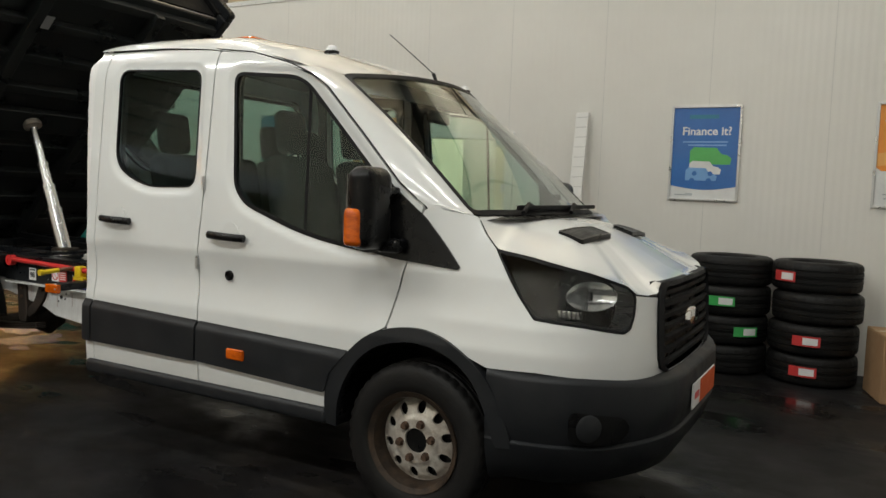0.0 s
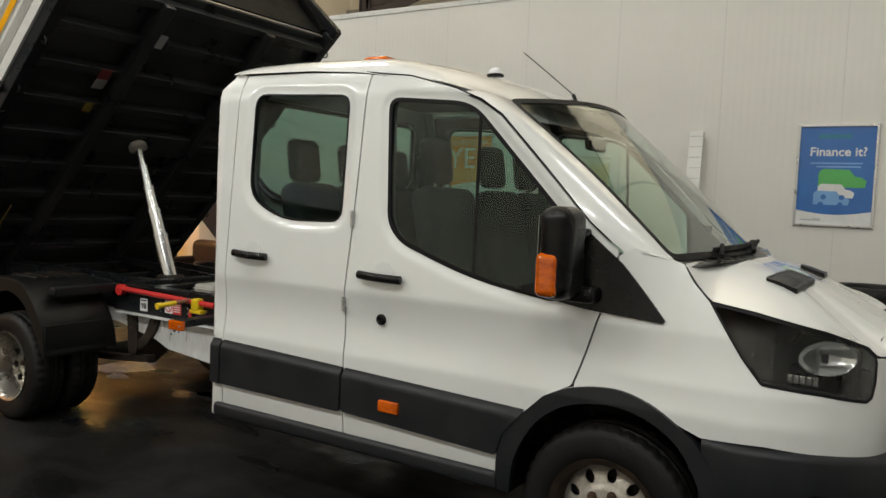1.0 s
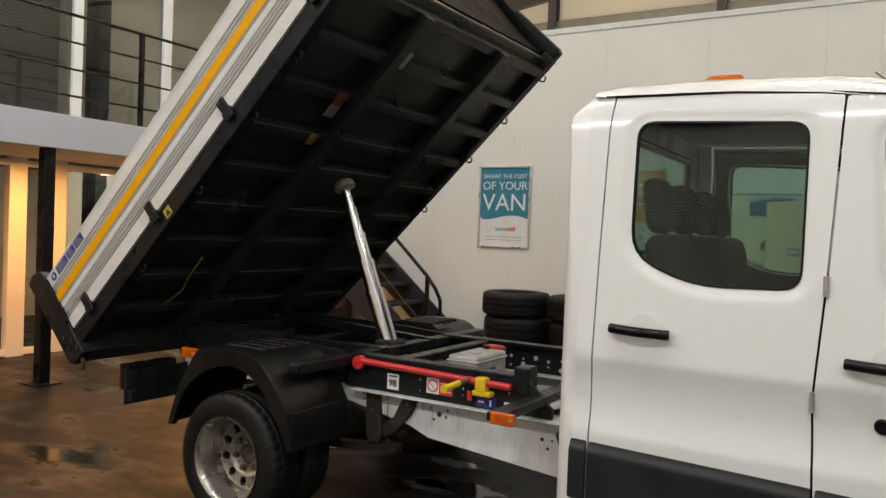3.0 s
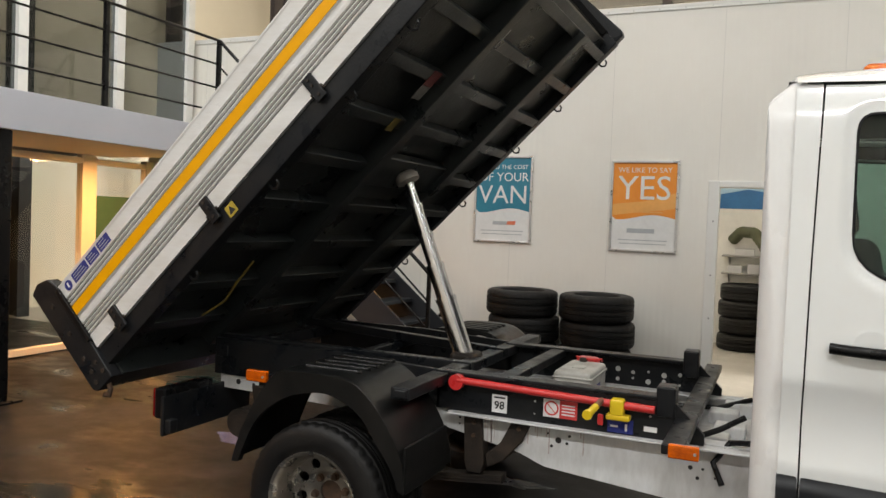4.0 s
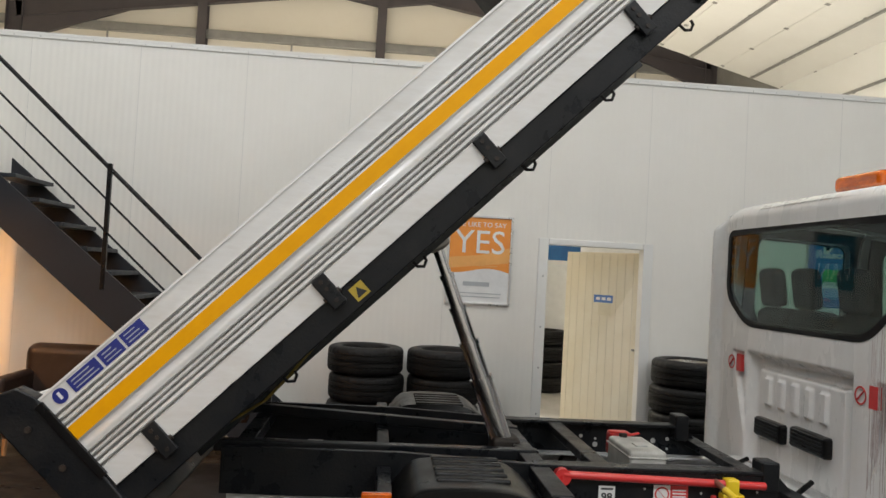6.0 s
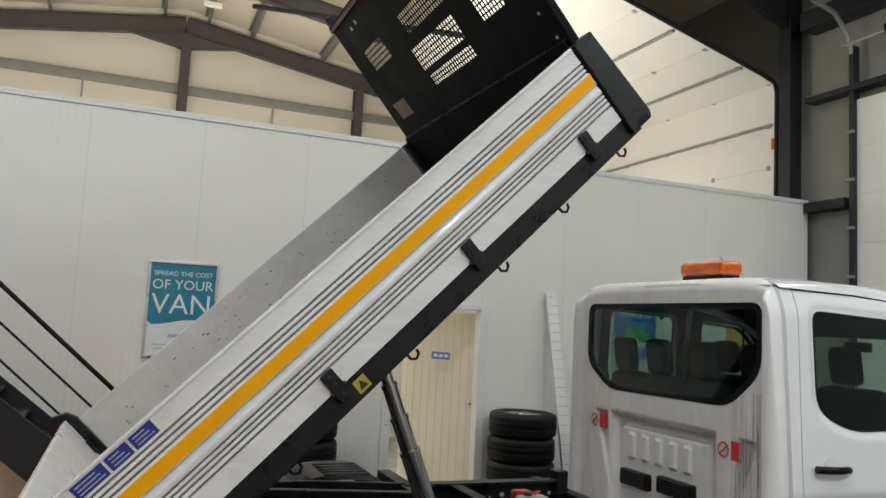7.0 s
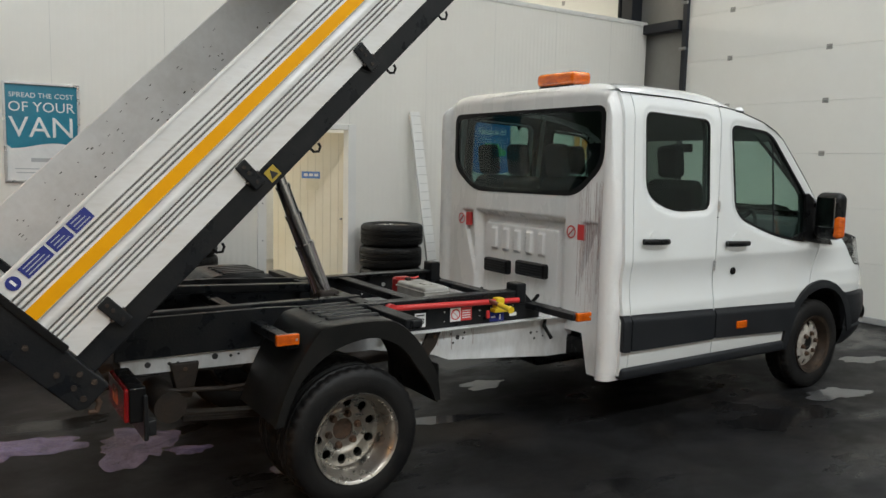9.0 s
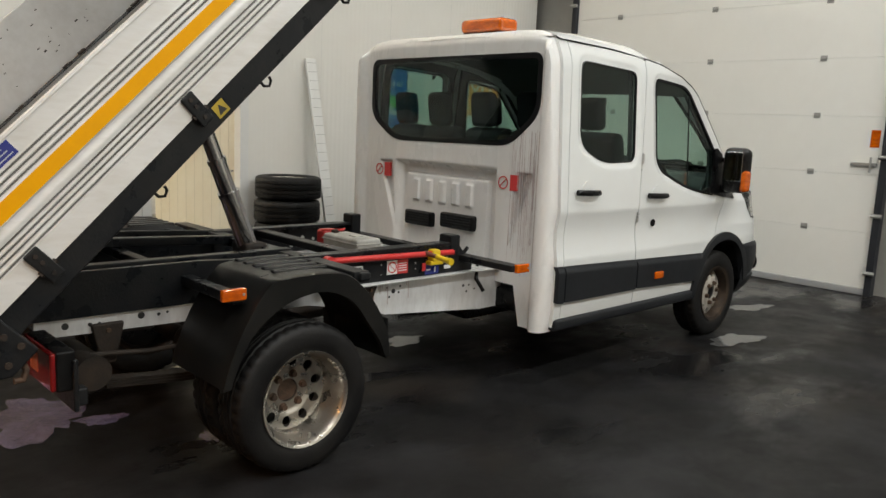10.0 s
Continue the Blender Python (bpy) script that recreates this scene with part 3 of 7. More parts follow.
# door wall, with the opening of the closed door and the workshop's one
GY0, GY1, GZ = -1.16, 2.875, 4.90
X_OUT = X_DOOR + 0.12
bm = B()
for lo, hi in (((X_OUT, -9.0, 0), (X_OUT + 0.1, GY0, roof_z(X_OUT))), ((X_OUT, GY0, GZ), (X_OUT + 0.1, GY1, roof_z(X_OUT))), ((X_OUT, GY1, 0), (X_OUT + 0.1, Y_GABLE, roof_z(X_OUT)))):
    box(bm, lo, hi)
CLADGREY = surface("grey_wall_sheeting", (0.27, 0.265, 0.25), 0.5, color2=(0.20, 0.195, 0.18), scale=2)
setting("wall_doors", bm, CLADGREY, "grey sheeted wall round the big doors", "wall")


def sectional_door():
    door = thing("sectional_door", "closed white sectional garage door with grey hinge plates", "garage door", "", "", pose(0, 0, 0))
    first = None
    for k in range(8):
        z0 = 0.06 + 0.606 * k
        if first is None:
            first = part("door_panel", boxed((X_DOOR, GY0, 0.0), (X_DOOR + 0.04, GY1, 0.6045), 0.0022), DOOR_WHITE, door)
            ob = first
        else:
            ob = new("door_panel", first.data)
            ob.parent = door
        ob.location = (0, 0, z0)
    part("bottom_seal", boxed((X_DOOR - 0.012, GY0, 0.0), (X_DOOR + 0.05, GY1, 0.075), 0.01), surface("grey_door_seal", (0.33, 0.34, 0.35), 0.5), door, "grey bottom seal")
    hinge = None
    for k in range(1, 8):
        for y in (2.19, 0.862, -0.45):
            if hinge is None:
                hm = B()
                box(hm, (X_DOOR - 0.006, -0.035, -0.03), (X_DOOR + 0.002, 0.035, 0.03), 0.002)
                rod(hm, (X_DOOR - 0.008, -0.02, 0), (X_DOOR - 0.008, 0.02, 0), 0.009, 8)
                hinge = part("hinge_plate", hm, GALV, door)
                ob = hinge
            else:
                ob = new("hinge_plate", hinge.data)
                ob.parent = door
            ob.location = (0, y, 0.06 + 0.606 * k)
    for y in (GY0 - 0.03, GY1 + 0.03):
        rail = part("guide_rail", boxed((X_DOOR - 0.06, y - 0.035, 0), (X_DOOR + 0.05, y + 0.035, 5.6), 0.006), STEEL_DARK, door, "dark vertical guide rail")
        for k in range(8):
            bm_ = B()
            rod(bm_, (X_DOOR - 0.075, y - 0.05, 0.25 + 0.606 * k), (X_DOOR - 0.075, y + 0.05, 0.25 + 0.606 * k), 0.022, 8)
            part("roller", bm_, GALV, rail)
    bm_ = B()
    rod(bm_, (X_DOOR - 0.1, GY0 - 0.1, 5.62), (X_DOOR - 0.1, GY1 + 0.1, 5.62), 0.022, 10)
    part("shaft", bm_, GALV, door)
    bm_ = B()
    rod(bm_, (X_DOOR - 0.1, 0.2, 5.62), (X_DOOR - 0.1, 2.35, 5.62), 0.09, 20)
    part("torsion_spring", bm_, BLACK, door, "long black torsion spring")
    bm_ = B()
    box(bm_, (X_DOOR - 0.03, GY0 + 0.05, 1.36), (X_DOOR, GY0 + 0.30, 1.40), 0.006)
    rod(bm_, (X_DOOR - 0.05, GY0 + 0.1, 1.30), (X_DOOR - 0.05, GY0 + 0.1, 1.46), 0.012, 8)
    part("latch", bm_, GALV, door, "grey slide latch")
    part("orange_sticker", boxed((X_DOOR - 0.004, GY0 + 0.05, 1.56), (X_DOOR + 0.001, GY0 + 0.14, 1.74)), ORANGE, door)
    # opening rail that bends up into the roof
    pts = [(X_DOOR - 0.05, GY1 + 0.03, 5.5), (X_DOOR - 0.12, GY1 + 0.03, 5.75), (X_DOOR - 0.35, GY1 + 0.03, 5.98), (X_DOOR - 0.8, GY1 + 0.03, 6.1), (X_DOOR - 5, GY1 + 0.03, 6.7)]
    part("roof_rail", pipe(B(), pts, 0.03, 8), GALV, door)
    return door


sectional_door()


def open_door():
    door = thing("overhead_door", "tall white workshop sectional door running back under the roof", "garage door", "", "", pose(0, 0, 0))
    y0, y1, xd, bend = 4.20, 10.05, X_DOOR + 0.015, 5.50
    mid = (y0 + y1) / 2

    def plates(p, n):
        for y in np.linspace(y0 + 0.12, y1 - 0.12, 6):
            bm_ = B()
            box(bm_, (-0.035, -0.035, 0.0), (0.035, 0.035, 0.006), 0.002, Matrix.Translation((p.x, y, p.z)) @ n)
            part("hinge_plate", bm_, GALV, door)

    first = part("door_panel", boxed((xd, y0, 0.0), (xd + 0.04, y1, 0.608), 0.003), DOOR_WHITE, door)
    for k in range(9):
        ob = first if k == 0 else new("door_panel", first.data)
        ob.parent = door
        ob.location = (0, 0, bend - 0.61 * (k + 1))
    for k in range(1, 4):
        plates(Vector((xd, 0, bend - 0.61 * k)), Matrix.Rotation(radians(-90), 4, "Y"))
    a, d = Vector((xd + 0.02, 0, bend + 0.01)), Vector((-1, 0, 0.265)).normalized()
    low = Vector((-d.z, 0, d.x)) * 0.021
    tilt = Matrix.Rotation(math.atan2(d.z, -d.x), 4, "Y") @ Matrix.Rotation(radians(180), 4, "X")
    for k in range(7):
        p, q = a + d * (0.61 * k + 0.002), a + d * (0.61 * k + 0.606)
        bm_ = B()
        beam(bm_, (p.x, mid, p.z), (q.x, mid, q.z), y1 - y0, 0.04, 0.003)
        part("door_panel", bm_, DOOR_WHITE, door)
        plates(p + low * 1.02, tilt)
    for p in (Vector((xd - 0.022, 0, bend - 0.61)), a + d * 0.61 + low * 1.9, a + d * 1.83 + low * 1.9):
        bm_ = B()
        beam(bm_, (p.x, y0 + 0.05, p.z), (p.x, y1 - 0.05, p.z), 0.05, 0.035, 0.004)
        part("stiffening_strut", bm_, GALV, door, "galvanised stiffening strut")
    pts = [(xd - 0.02, y0 - 0.04, 2.5), (xd - 0.02, y0 - 0.04, 5.35), (xd - 0.07, y0 - 0.04, 5.48)] + [a + d * t + low * 1.5 + Vector((0, y0 - 0.04, 0)) for t in (0.3, 2.0, 4.3)]
    part("guide_rail", pipe(B(), pts, 0.032, 8), STEEL_DARK, door)
    part("orange_sticker", boxed((xd - 0.004, y0 + 0.01, 4.54), (xd + 0.001, y0 + 0.075, 4.70)), ORANGE, door)
    return door


open_door()


def i_beam(bm, p0, p1, w=0.16, h=0.36, t=0.014, up=(0, 0, 1)):
    m, length = frame_of(p0, p1, up)
    for lo, hi in (((-w / 2, h / 2 - t, 0), (w / 2, h / 2, length)), ((-w / 2, -h / 2, 0), (w / 2, -h / 2 + t, length)), ((-0.006, -h / 2 + t, 0), (0.006, h / 2 - t, length))):
        box(bm, lo, hi, 0, m)


for k, fy in enumerate((3.85, 6.95, 10.0, 13.05)):
    frame_ob = thing("portal_frame", "dark grey steel portal frame under the roof", "steel frame", "portal frames", "structure", pose(0, 0, 0))
    steel = STEEL_DARK if fy < 5 else STEEL_SHOP
    frame_ob["kind"] = "structure"
    for xe in (2.97, -12.3):
        if xe < 0 or not 4.1 < fy < 10.2:
            bm = B()
            i_beam(bm, (xe, fy, 0), (xe, fy, roof_z(xe) - 0.25), 0.2, 0.34, 0.016, (1, 0, 0))
            part("column", bm, steel, frame_ob)
        bm = B()
        za = roof_z(xe) - 0.42
        i_beam(bm, (xe, fy, za), (X_APEX, fy, Z_APEX - 0.42))
        part("rafter", bm, steel, frame_ob)
        sgn = -1 if xe > X_APEX else 1
        bm = prism(B(), [(xe, roof_z(xe) - 0.60), (xe, roof_z(xe) - 1.12), (xe + sgn * 2.4, roof_z(xe + sgn * 2.4) - 0.60)], "y", fy - 0.05, fy + 0.05)
        part("haunch", bm, steel, frame_ob)
    bm = prism(B(), [(X_APEX - 1.1, roof_z(X_APEX - 1.1) - 0.60), (X_APEX, Z_APEX - 0.95), (X_APEX + 1.1, roof_z(X_APEX + 1.1) - 0.60), (X_APEX, Z_APEX - 0.6)], "y", fy - 0.05, fy + 0.05)
    part("apex_haunch", bm, steel, frame_ob)
    if fy > 12:
        for px_ in (-8.42, -4.57, -0.72):
            bm = B()
            i_beam(bm, (px_, fy, 0), (px_, fy, roof_z(px_) - 0.6), 0.2, 0.22, 0.014, (0, 1, 0))
            part("wind_post", bm, steel, frame_ob)
purlins = []
for px_ in (1.6, 0.0, -1.6, -3.2, -4.15, -5.05, -7.2, -8.8, -10.4, -12.0):
    bm = B()
    z = roof_z(px_) - 0.11
    box(bm, (px_ - 0.03, -9.0, z - 0.1), (px_ - 0.027, Y_GABLE, z + 0.1))
    box(bm, (px_ - 0.03, -9.0, z - 0.1), (px_ + 0.03, Y_GABLE, z - 0.097))
    box(bm, (px_ - 0.09, -9.0, z + 0.097), (px_ - 0.03, Y_GABLE, z + 0.1))
    ob = tagged(part("purlin", bm, GALV), "galvanised roof purlin", "purlin", "roof purlins", "structure")
for z in (5.2, 6.55):
    bm = B()
    box(bm, (-13, Y_GABLE - 0.14, z - 0.09), (3.2, Y_GABLE, z + 0.09), 0.01)
    tagged(part("wall_girt", bm, GALV), "galvanised wall girt on the gable", "girt", "wall girts", "structure")
for px_ in (-10.4, -6.5, -2.65, 1.2):
    bm = B()
    box(bm, (px_ - 0.02, Y_GABLE - 0.15, 5.2), (px_ + 0.02, Y_GABLE - 0.142, 6.55))
    tagged(part("girt_stay", bm, GALV), "thin galvanised stay between girts", "stay", "girt stays", "structure")
bm = B()
rod(bm, (-0.6, 6.4, 6.2), (-3.6, 9.9, 7.4), 0.045, 10)
tagged(part("roof_brace", bm, STEEL_DARK), "dark diagonal roof brace tube", "brace", "", "structure")
bm = B()
box(bm, (X_OUT - 0.3, -9, 6.0), (X_OUT, 3.6, 6.25), 0.01)
box(bm, (X_OUT - 0.2, GY0 - 0.1, 5.02), (X_OUT - 0.01, 3.6, 5.10), 0.01)
box(bm, (X_OUT - 0.2, GY1 + 0.12, 3.55), (X_OUT - 0.01, 3.62, 3.68), 0.01)
tagged(part("lintel_beam", bm, STEEL_DARK), "dark steel rails over and beside the big door", "beam", "", "structure")
# emergency fitting on the roof steel
em = thing("emergency_light", "small white emergency light fitting under the rafter", "light fitting", "", "", pose(-4.30, 9.9, 7.28))
part("fitting_body", boxed((-0.16, -0.05, -0.05), (0.16, 0.05, 0.05), 0.015), TRIM_WHITE, em)

# ---------------------------------------------------------------- gallery, office front and stairs
XG = -7.75
bm = B()
box(bm, (X_OFFICE, -9.0, 2.21), (XG, 2.85, 2.50))
setting("gallery_slab", bm, PLASTER, "pale soffit and deck of the gallery", "floor")
setting("gallery_fascia", boxed((XG - 0.002, -9.0, 2.195), (XG + 0.02, 2.86, 2.512), 0.003), FASCIA, "pale grey gallery fascia board", "fascia")
setting("gallery_floor_end", boxed((X_OFFICE, 2.85, 2.30), (XG - 0.25, 3.55, 2.50)), PLASTER, "landing at the head of the stairs", "floor")
for y in (0.33, -4.2):
    post = thing("gallery_post", "round-edged black steel post under the gallery", "post", "gallery posts", "structure", pose(XG - 0.12, y, 0))
    part("post_shaft", boxed((-0.055, -0.055, 0.0), (0.055, 0.055, 2.20), 0.012), BLACK, post)
    part("post_foot", boxed((-0.13, -0.13, 0.0), (0.13, 0.13, 0.015), 0.004), BLACK, post)


def railing():
    ob = thing("gallery_railing", "black steel gallery railing with four bars", "railing", "", "", pose(0, 0, 0))
    for y in (2.76, 1.25, -0.25, -1.75, -3.25, -4.75):
        part("rail_post", boxed((XG - 0.05, y - 0.022, 2.45), (XG - 0.006, y + 0.022, 3.46), 0.005), BLACK, ob)
    for z in (3.455, 3.20, 2.95, 2.70):
        bm_ = B()
        rod(bm_, (XG - 0.028, -9.0, z), (XG - 0.028, 2.76, z), 0.016 if z > 3.4 else 0.011, 8)
        part("rail_bar", bm_, BLACK, ob)


railing()


def glazed_front(name, label, x, y_edges, z0, z1, rails, frame_mat, pane_mat, width=0.09):
    ob = thing(name, label, "window", "", "structure", pose(0, 0, 0))
    for y in y_edges:
        part("mullion", boxed((x - 0.05, y - width / 2, z0), (x + 0.05, y + width / 2, z1), 0.006), frame_mat, ob)
    for a, b in zip(y_edges, y_edges[1:]):
        for z in rails:
            part("transom", boxed((x - 0.045, a + width / 2, z - 0.035), (x + 0.045, b - width / 2, z + 0.035), 0.005), frame_mat, ob)
        pane = part("pane", boxed((x - 0.004, a + width / 2, z0), (x + 0.004, b - width / 2, z1)), pane_mat, ob)
        pane.visible_shadow = False
    return ob


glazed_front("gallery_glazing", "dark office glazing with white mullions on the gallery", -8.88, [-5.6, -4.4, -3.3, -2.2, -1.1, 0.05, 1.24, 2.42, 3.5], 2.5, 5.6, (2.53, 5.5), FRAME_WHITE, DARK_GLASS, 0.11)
# the upper office's dimness is put into its wall and ceiling colours
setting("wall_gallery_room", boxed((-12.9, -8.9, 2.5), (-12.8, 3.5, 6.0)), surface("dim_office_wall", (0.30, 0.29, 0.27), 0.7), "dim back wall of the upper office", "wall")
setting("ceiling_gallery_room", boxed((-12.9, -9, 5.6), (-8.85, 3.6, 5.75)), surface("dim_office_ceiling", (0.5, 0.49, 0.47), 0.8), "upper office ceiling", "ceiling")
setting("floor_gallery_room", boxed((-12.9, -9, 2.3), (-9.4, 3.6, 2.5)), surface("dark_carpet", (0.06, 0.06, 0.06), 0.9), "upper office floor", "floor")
glazed_front("office_front", "warm-lit office front with glazed doors under the gallery", X_OFFICE, [-4.6, -3.5, -2.4, -1.3, -0.2, 0.95, 1.42, 2.55, 3.5], 0.0, 2.21, (0.05, 2.14), PLASTER, OFFICE_GLASS, 0.2)
setting("wall_office_back", boxed((-12.9, -8.9, 0), (-12.8, 3.5, 2.3)), surface("office_wall", (0.52, 0.46, 0.36), 0.8), "back wall of the lower office", "wall")
setting("wall_office_return", boxed((-9.5, 3.53, 0), (XG - 0.6, 3.635, 2.3)), PLASTER, "cream return wall beside the office", "wall")
setting("wall_gallery_south", boxed((-12.9, -9.0, 0.0), (-12.85, -8.9, 5.7)), PLASTER, "end wall", "wall")


def stairs():
    st = thing("steel_stairs", "dark steel open-tread stairs with handrails against the wall", "staircase", "", "", pose(0, 0, 0))
    x0, z0, n = -5.03, 0.0, 13
    rise, run = 2.5 / n, 2.66 / n
    lo, hi = 2.76, 3.575
    for k in range(1, n):
        bm_ = B()
        box(bm_, (x0 - run * k - 0.13, lo + 0.03, z0 + rise * k - 0.035), (x0 - run * k + 0.11, hi - 0.03, z0 + rise * k), 0.004)
        part("tread", bm_, surface("dark_tread_plate", (0.03, 0.034, 0.04), 0.45, 0.4) if k == 1 else bpy.data.materials["dark_tread_plate"], st)
    for y in (lo, hi):
        bm_ = B()
        prism(bm_, [(x0 + 0.12, 0.0), (x0 + 0.12, 0.16), (XG - 0.02, 2.52), (XG - 0.02, 2.12), (x0 - 0.22, 0.0)], "y", y - 0.012, y + 0.012)
        part("stringer", bm_, STEEL_DARK, st)
    slope = 2.5 / 2.66
    for y in (lo,):
        for off, r in ((0.95, 0.019), (0.68, 0.010), (0.42, 0.010)):
            pts = [(XG - 0.02, y, 2.5 + off), (x0 - 0.16, y, off + 0.16 * slope)]
            if off > 0.9:
                pts += [(x0 - 0.06, y, off + 0.03), (x0 - 0.0, y, off - 0.08), (x0 + 0.005, y, off - 0.20), (x0 - 0.04, y, off - 0.24)]
            part("handrail" if off > 0.9 else "mid_rail", pipe(B(), pts, r, 8), BLACK, st)
        for x in (x0 - 0.16, x0 - 1.58):
            zz = (x0 - x) * slope
            part("rail_post", boxed((x - 0.018, y - 0.018, zz - 0.1), (x + 0.018, y + 0.018, zz + 0.95), 0.004), BLACK, st)


stairs()


# ---------------------------------------------------------------- posters
def poster(x0, z0, w, h, label, paint):
    m = pose(x0 + w / 2, Y_WALL - 0.004, z0 + h / 2, 90, 0, 0)
    ob = thing("poster", label, "poster", "framed wall posters", "", m)
    bm_ = B()
    for lo, hi in (((-w / 2, -h / 2), (-w / 2 + 0.022, h / 2)), ((w / 2 - 0.022, -h / 2), (w / 2, h / 2)), ((-w / 2 + 0.022, -h / 2), (w / 2 - 0.022, -h / 2 + 0.022)), ((-w / 2 + 0.022, h / 2 - 0.022), (w / 2 - 0.022, h / 2))):
        box(bm_, (*lo, 0.0), (*hi, 0.018), 0.003)
    part("snap_frame", bm_, ALU_FRAME, ob)
    paint(ob, w - 0.044, h - 0.044)
    return ob


def print_mat(name, c, c2=None):
    return surface(name, c, 0.35, color2=c2 or tuple(v * 0.75 for v in c), scale=3, amount=0.6, coat=0.3)


def patch(ob, name, poly, z, material):
    return part(name, prism(B(), poly, "z", z, z + 0.0006), material, ob)


def wave_poly(w, y0, y1, h):
    top = [(w / 2 - w * k / 16, y0 + (y1 - y0) * k / 16 + h * math.sin(k / 16 * math.pi * 1.6)) for k in range(17)]
    return top


def bars(ob, rows, material, z=0.0064):
    for cx, cy, w, h in rows:
        part("text_bar", boxed((cx - w / 2, cy - h / 2, z), (cx + w / 2, cy + h / 2, z + 0.0005)), material, ob)


WHITE_P, GREY_P = print_mat("white_poster_print", (0.78, 0.79, 0.79)), print_mat("grey_poster_print", (0.42, 0.45, 0.48))
TEAL_P, TEAL_L = print_mat("teal_poster_print", (0.02, 0.22, 0.32), (0.01, 0.12, 0.2)), print_mat("pale_teal_print", (0.25, 0.5, 0.55))
ORANGE_P, ORANGE_L = print_mat("orange_poster_print", (0.80, 0.26, 0.03), (0.85, 0.36, 0.06)), print_mat("light_orange_print", (0.85, 0.42, 0.12))
BLUE_P, BLUE_L, GREEN_P = print_mat("blue_poster_print", (0.03, 0.16, 0.48), (0.02, 0.10, 0.36)), print_mat("light_blue_print", (0.2, 0.42, 0.75)), print_mat("green_print", (0.10, 0.48, 0.12))


def rect(w, h, cy=0.0):
    return [(-w / 2, cy - h / 2), (w / 2, cy - h / 2), (w / 2, cy + h / 2), (-w / 2, cy + h / 2)]


def van_poster(ob, w, h):
    patch(ob, "poster_sheet", rect(w, h), 0.004, WHITE_P)
    patch(ob, "colour_field", [(-w / 2, h / 2), (-w / 2, -h * 0.13)] + wave_poly(w, -h * 0.15, -h * 0.13, 0.03)[::-1][1:] + [(w / 2, h / 2)], 0.005, TEAL_P)
    for k, (t, s, y) in enumerate((("SPREAD THE COST", 0.062, 0.33), ("OF YOUR", 0.126, 0.225), ("VAN", 0.262, 0.04))):
        lettering(t, s, Matrix.Translation((0, y, 0.0062)), WHITE_P, ob)
    bars(ob, [(0.02, -0.245, 0.24, 0.035), (0.0, -0.325, 0.46, 0.008), (0.0, -0.36, 0.44, 0.008)], GREY_P)
    patch(ob, "logo_shape", [(0.05, -0.26), (0.14, -0.26), (0.15, -0.22), (0.06, -0.225)], 0.0072, surface("logo_red", (0.75, 0.2, 0.1), 0.5))


def yes_poster(ob, w, h):
    patch(ob, "poster_sheet", rect(w, h), 0.004, WHITE_P)
    patch(ob, "colour_field", [(-w / 2, h / 2), (-w / 2, -h * 0.12)] + wave_poly(w, -h * 0.14, -h * 0.12, 0.03)[::-1][1:] + [(w / 2, h / 2)], 0.005, ORANGE_P)
    patch(ob, "colour_swirl", [(-w / 2, -h * 0.11), (w / 2, -h * 0.02), (w / 2, h * 0.16), (0, h * 0.06), (-w / 2, h * 0.02)], 0.0054, ORANGE_L)
    lettering("WE LIKE TO SAY", 0.068, Matrix.Translation((0, 0.345, 0.0062)), WHITE_P, ob)
    lettering("YES", 0.325, Matrix.Translation((0, 0.165, 0.0062)), WHITE_P, ob)
    bars(ob, [(0.0, 0.0, 0.44, 0.010), (0.0, -0.03, 0.40, 0.010), (0.0, -0.055, 0.36, 0.010)], ORANGE_L)
    bars(ob, [(-0.02, -0.235, 0.26, 0.042), (0.0, -0.325, 0.46, 0.008), (0.0, -0.36, 0.44, 0.008)], GREY_P)


def finance_poster(ob, w, h):
    patch(ob, "poster_sheet", rect(w, h), 0.004, WHITE_P)
    n = 16
    patch(ob, "colour_field", [(-w / 2, h / 2), (-w / 2, -h * 0.36)] + [(-w / 2 + w * k / n, -h * 0.36 - 0.035 * math.sin(math.pi * k / n)) for k in range(1, n)] + [(w / 2, -h * 0.36), (w / 2, h / 2)], 0.005, BLUE_P)
    lettering("Finance it?", 0.105, Matrix.Translation((0.01, 0.20, 0.0062)), WHITE_P, ob, bold=0.0022)
    bars(ob, [(0.0, 0.105, 0.40, 0.013), (0.02, 0.075, 0.34, 0.013)], BLUE_L)
    bars(ob, [(-0.02, 0.335, 0.26, 0.035)], TEAL_P)
    van = [(0, 0), (0.32, 0), (0.33, 0.05), (0.30, 0.075), (0.25, 0.085), (0.21, 0.135), (0.03, 0.14), (0, 0.11)]
    for k, (mt, dx, dy, sc) in enumerate(((GREEN_P, -0.13, -0.10, 1.12), (WHITE_P, -0.13, -0.19, 0.86), (BLUE_L, -0.16, -0.25, 0.85))):
        patch(ob, "van_shape", [(dx + a * sc, dy + b * sc) for a, b in van], 0.0058 + 0.0006 * k, mt)
    for cx, cy in ((-0.08, -0.185), (0.06, -0.185), (-0.10, -0.248), (0.05, -0.248)):
        part("van_wheel", lathe(B(), [(0.001, 0.0078), (0.022, 0.0078), (0.022, 0.0082), (0.001, 0.0082)], (cx, cy, 0), 16, "z"), BLUE_P, ob)
    bars(ob, [(-0.17, -0.385, 0.16, 0.010), (-0.12, -0.372, 0.06, 0.007)], GREY_P)


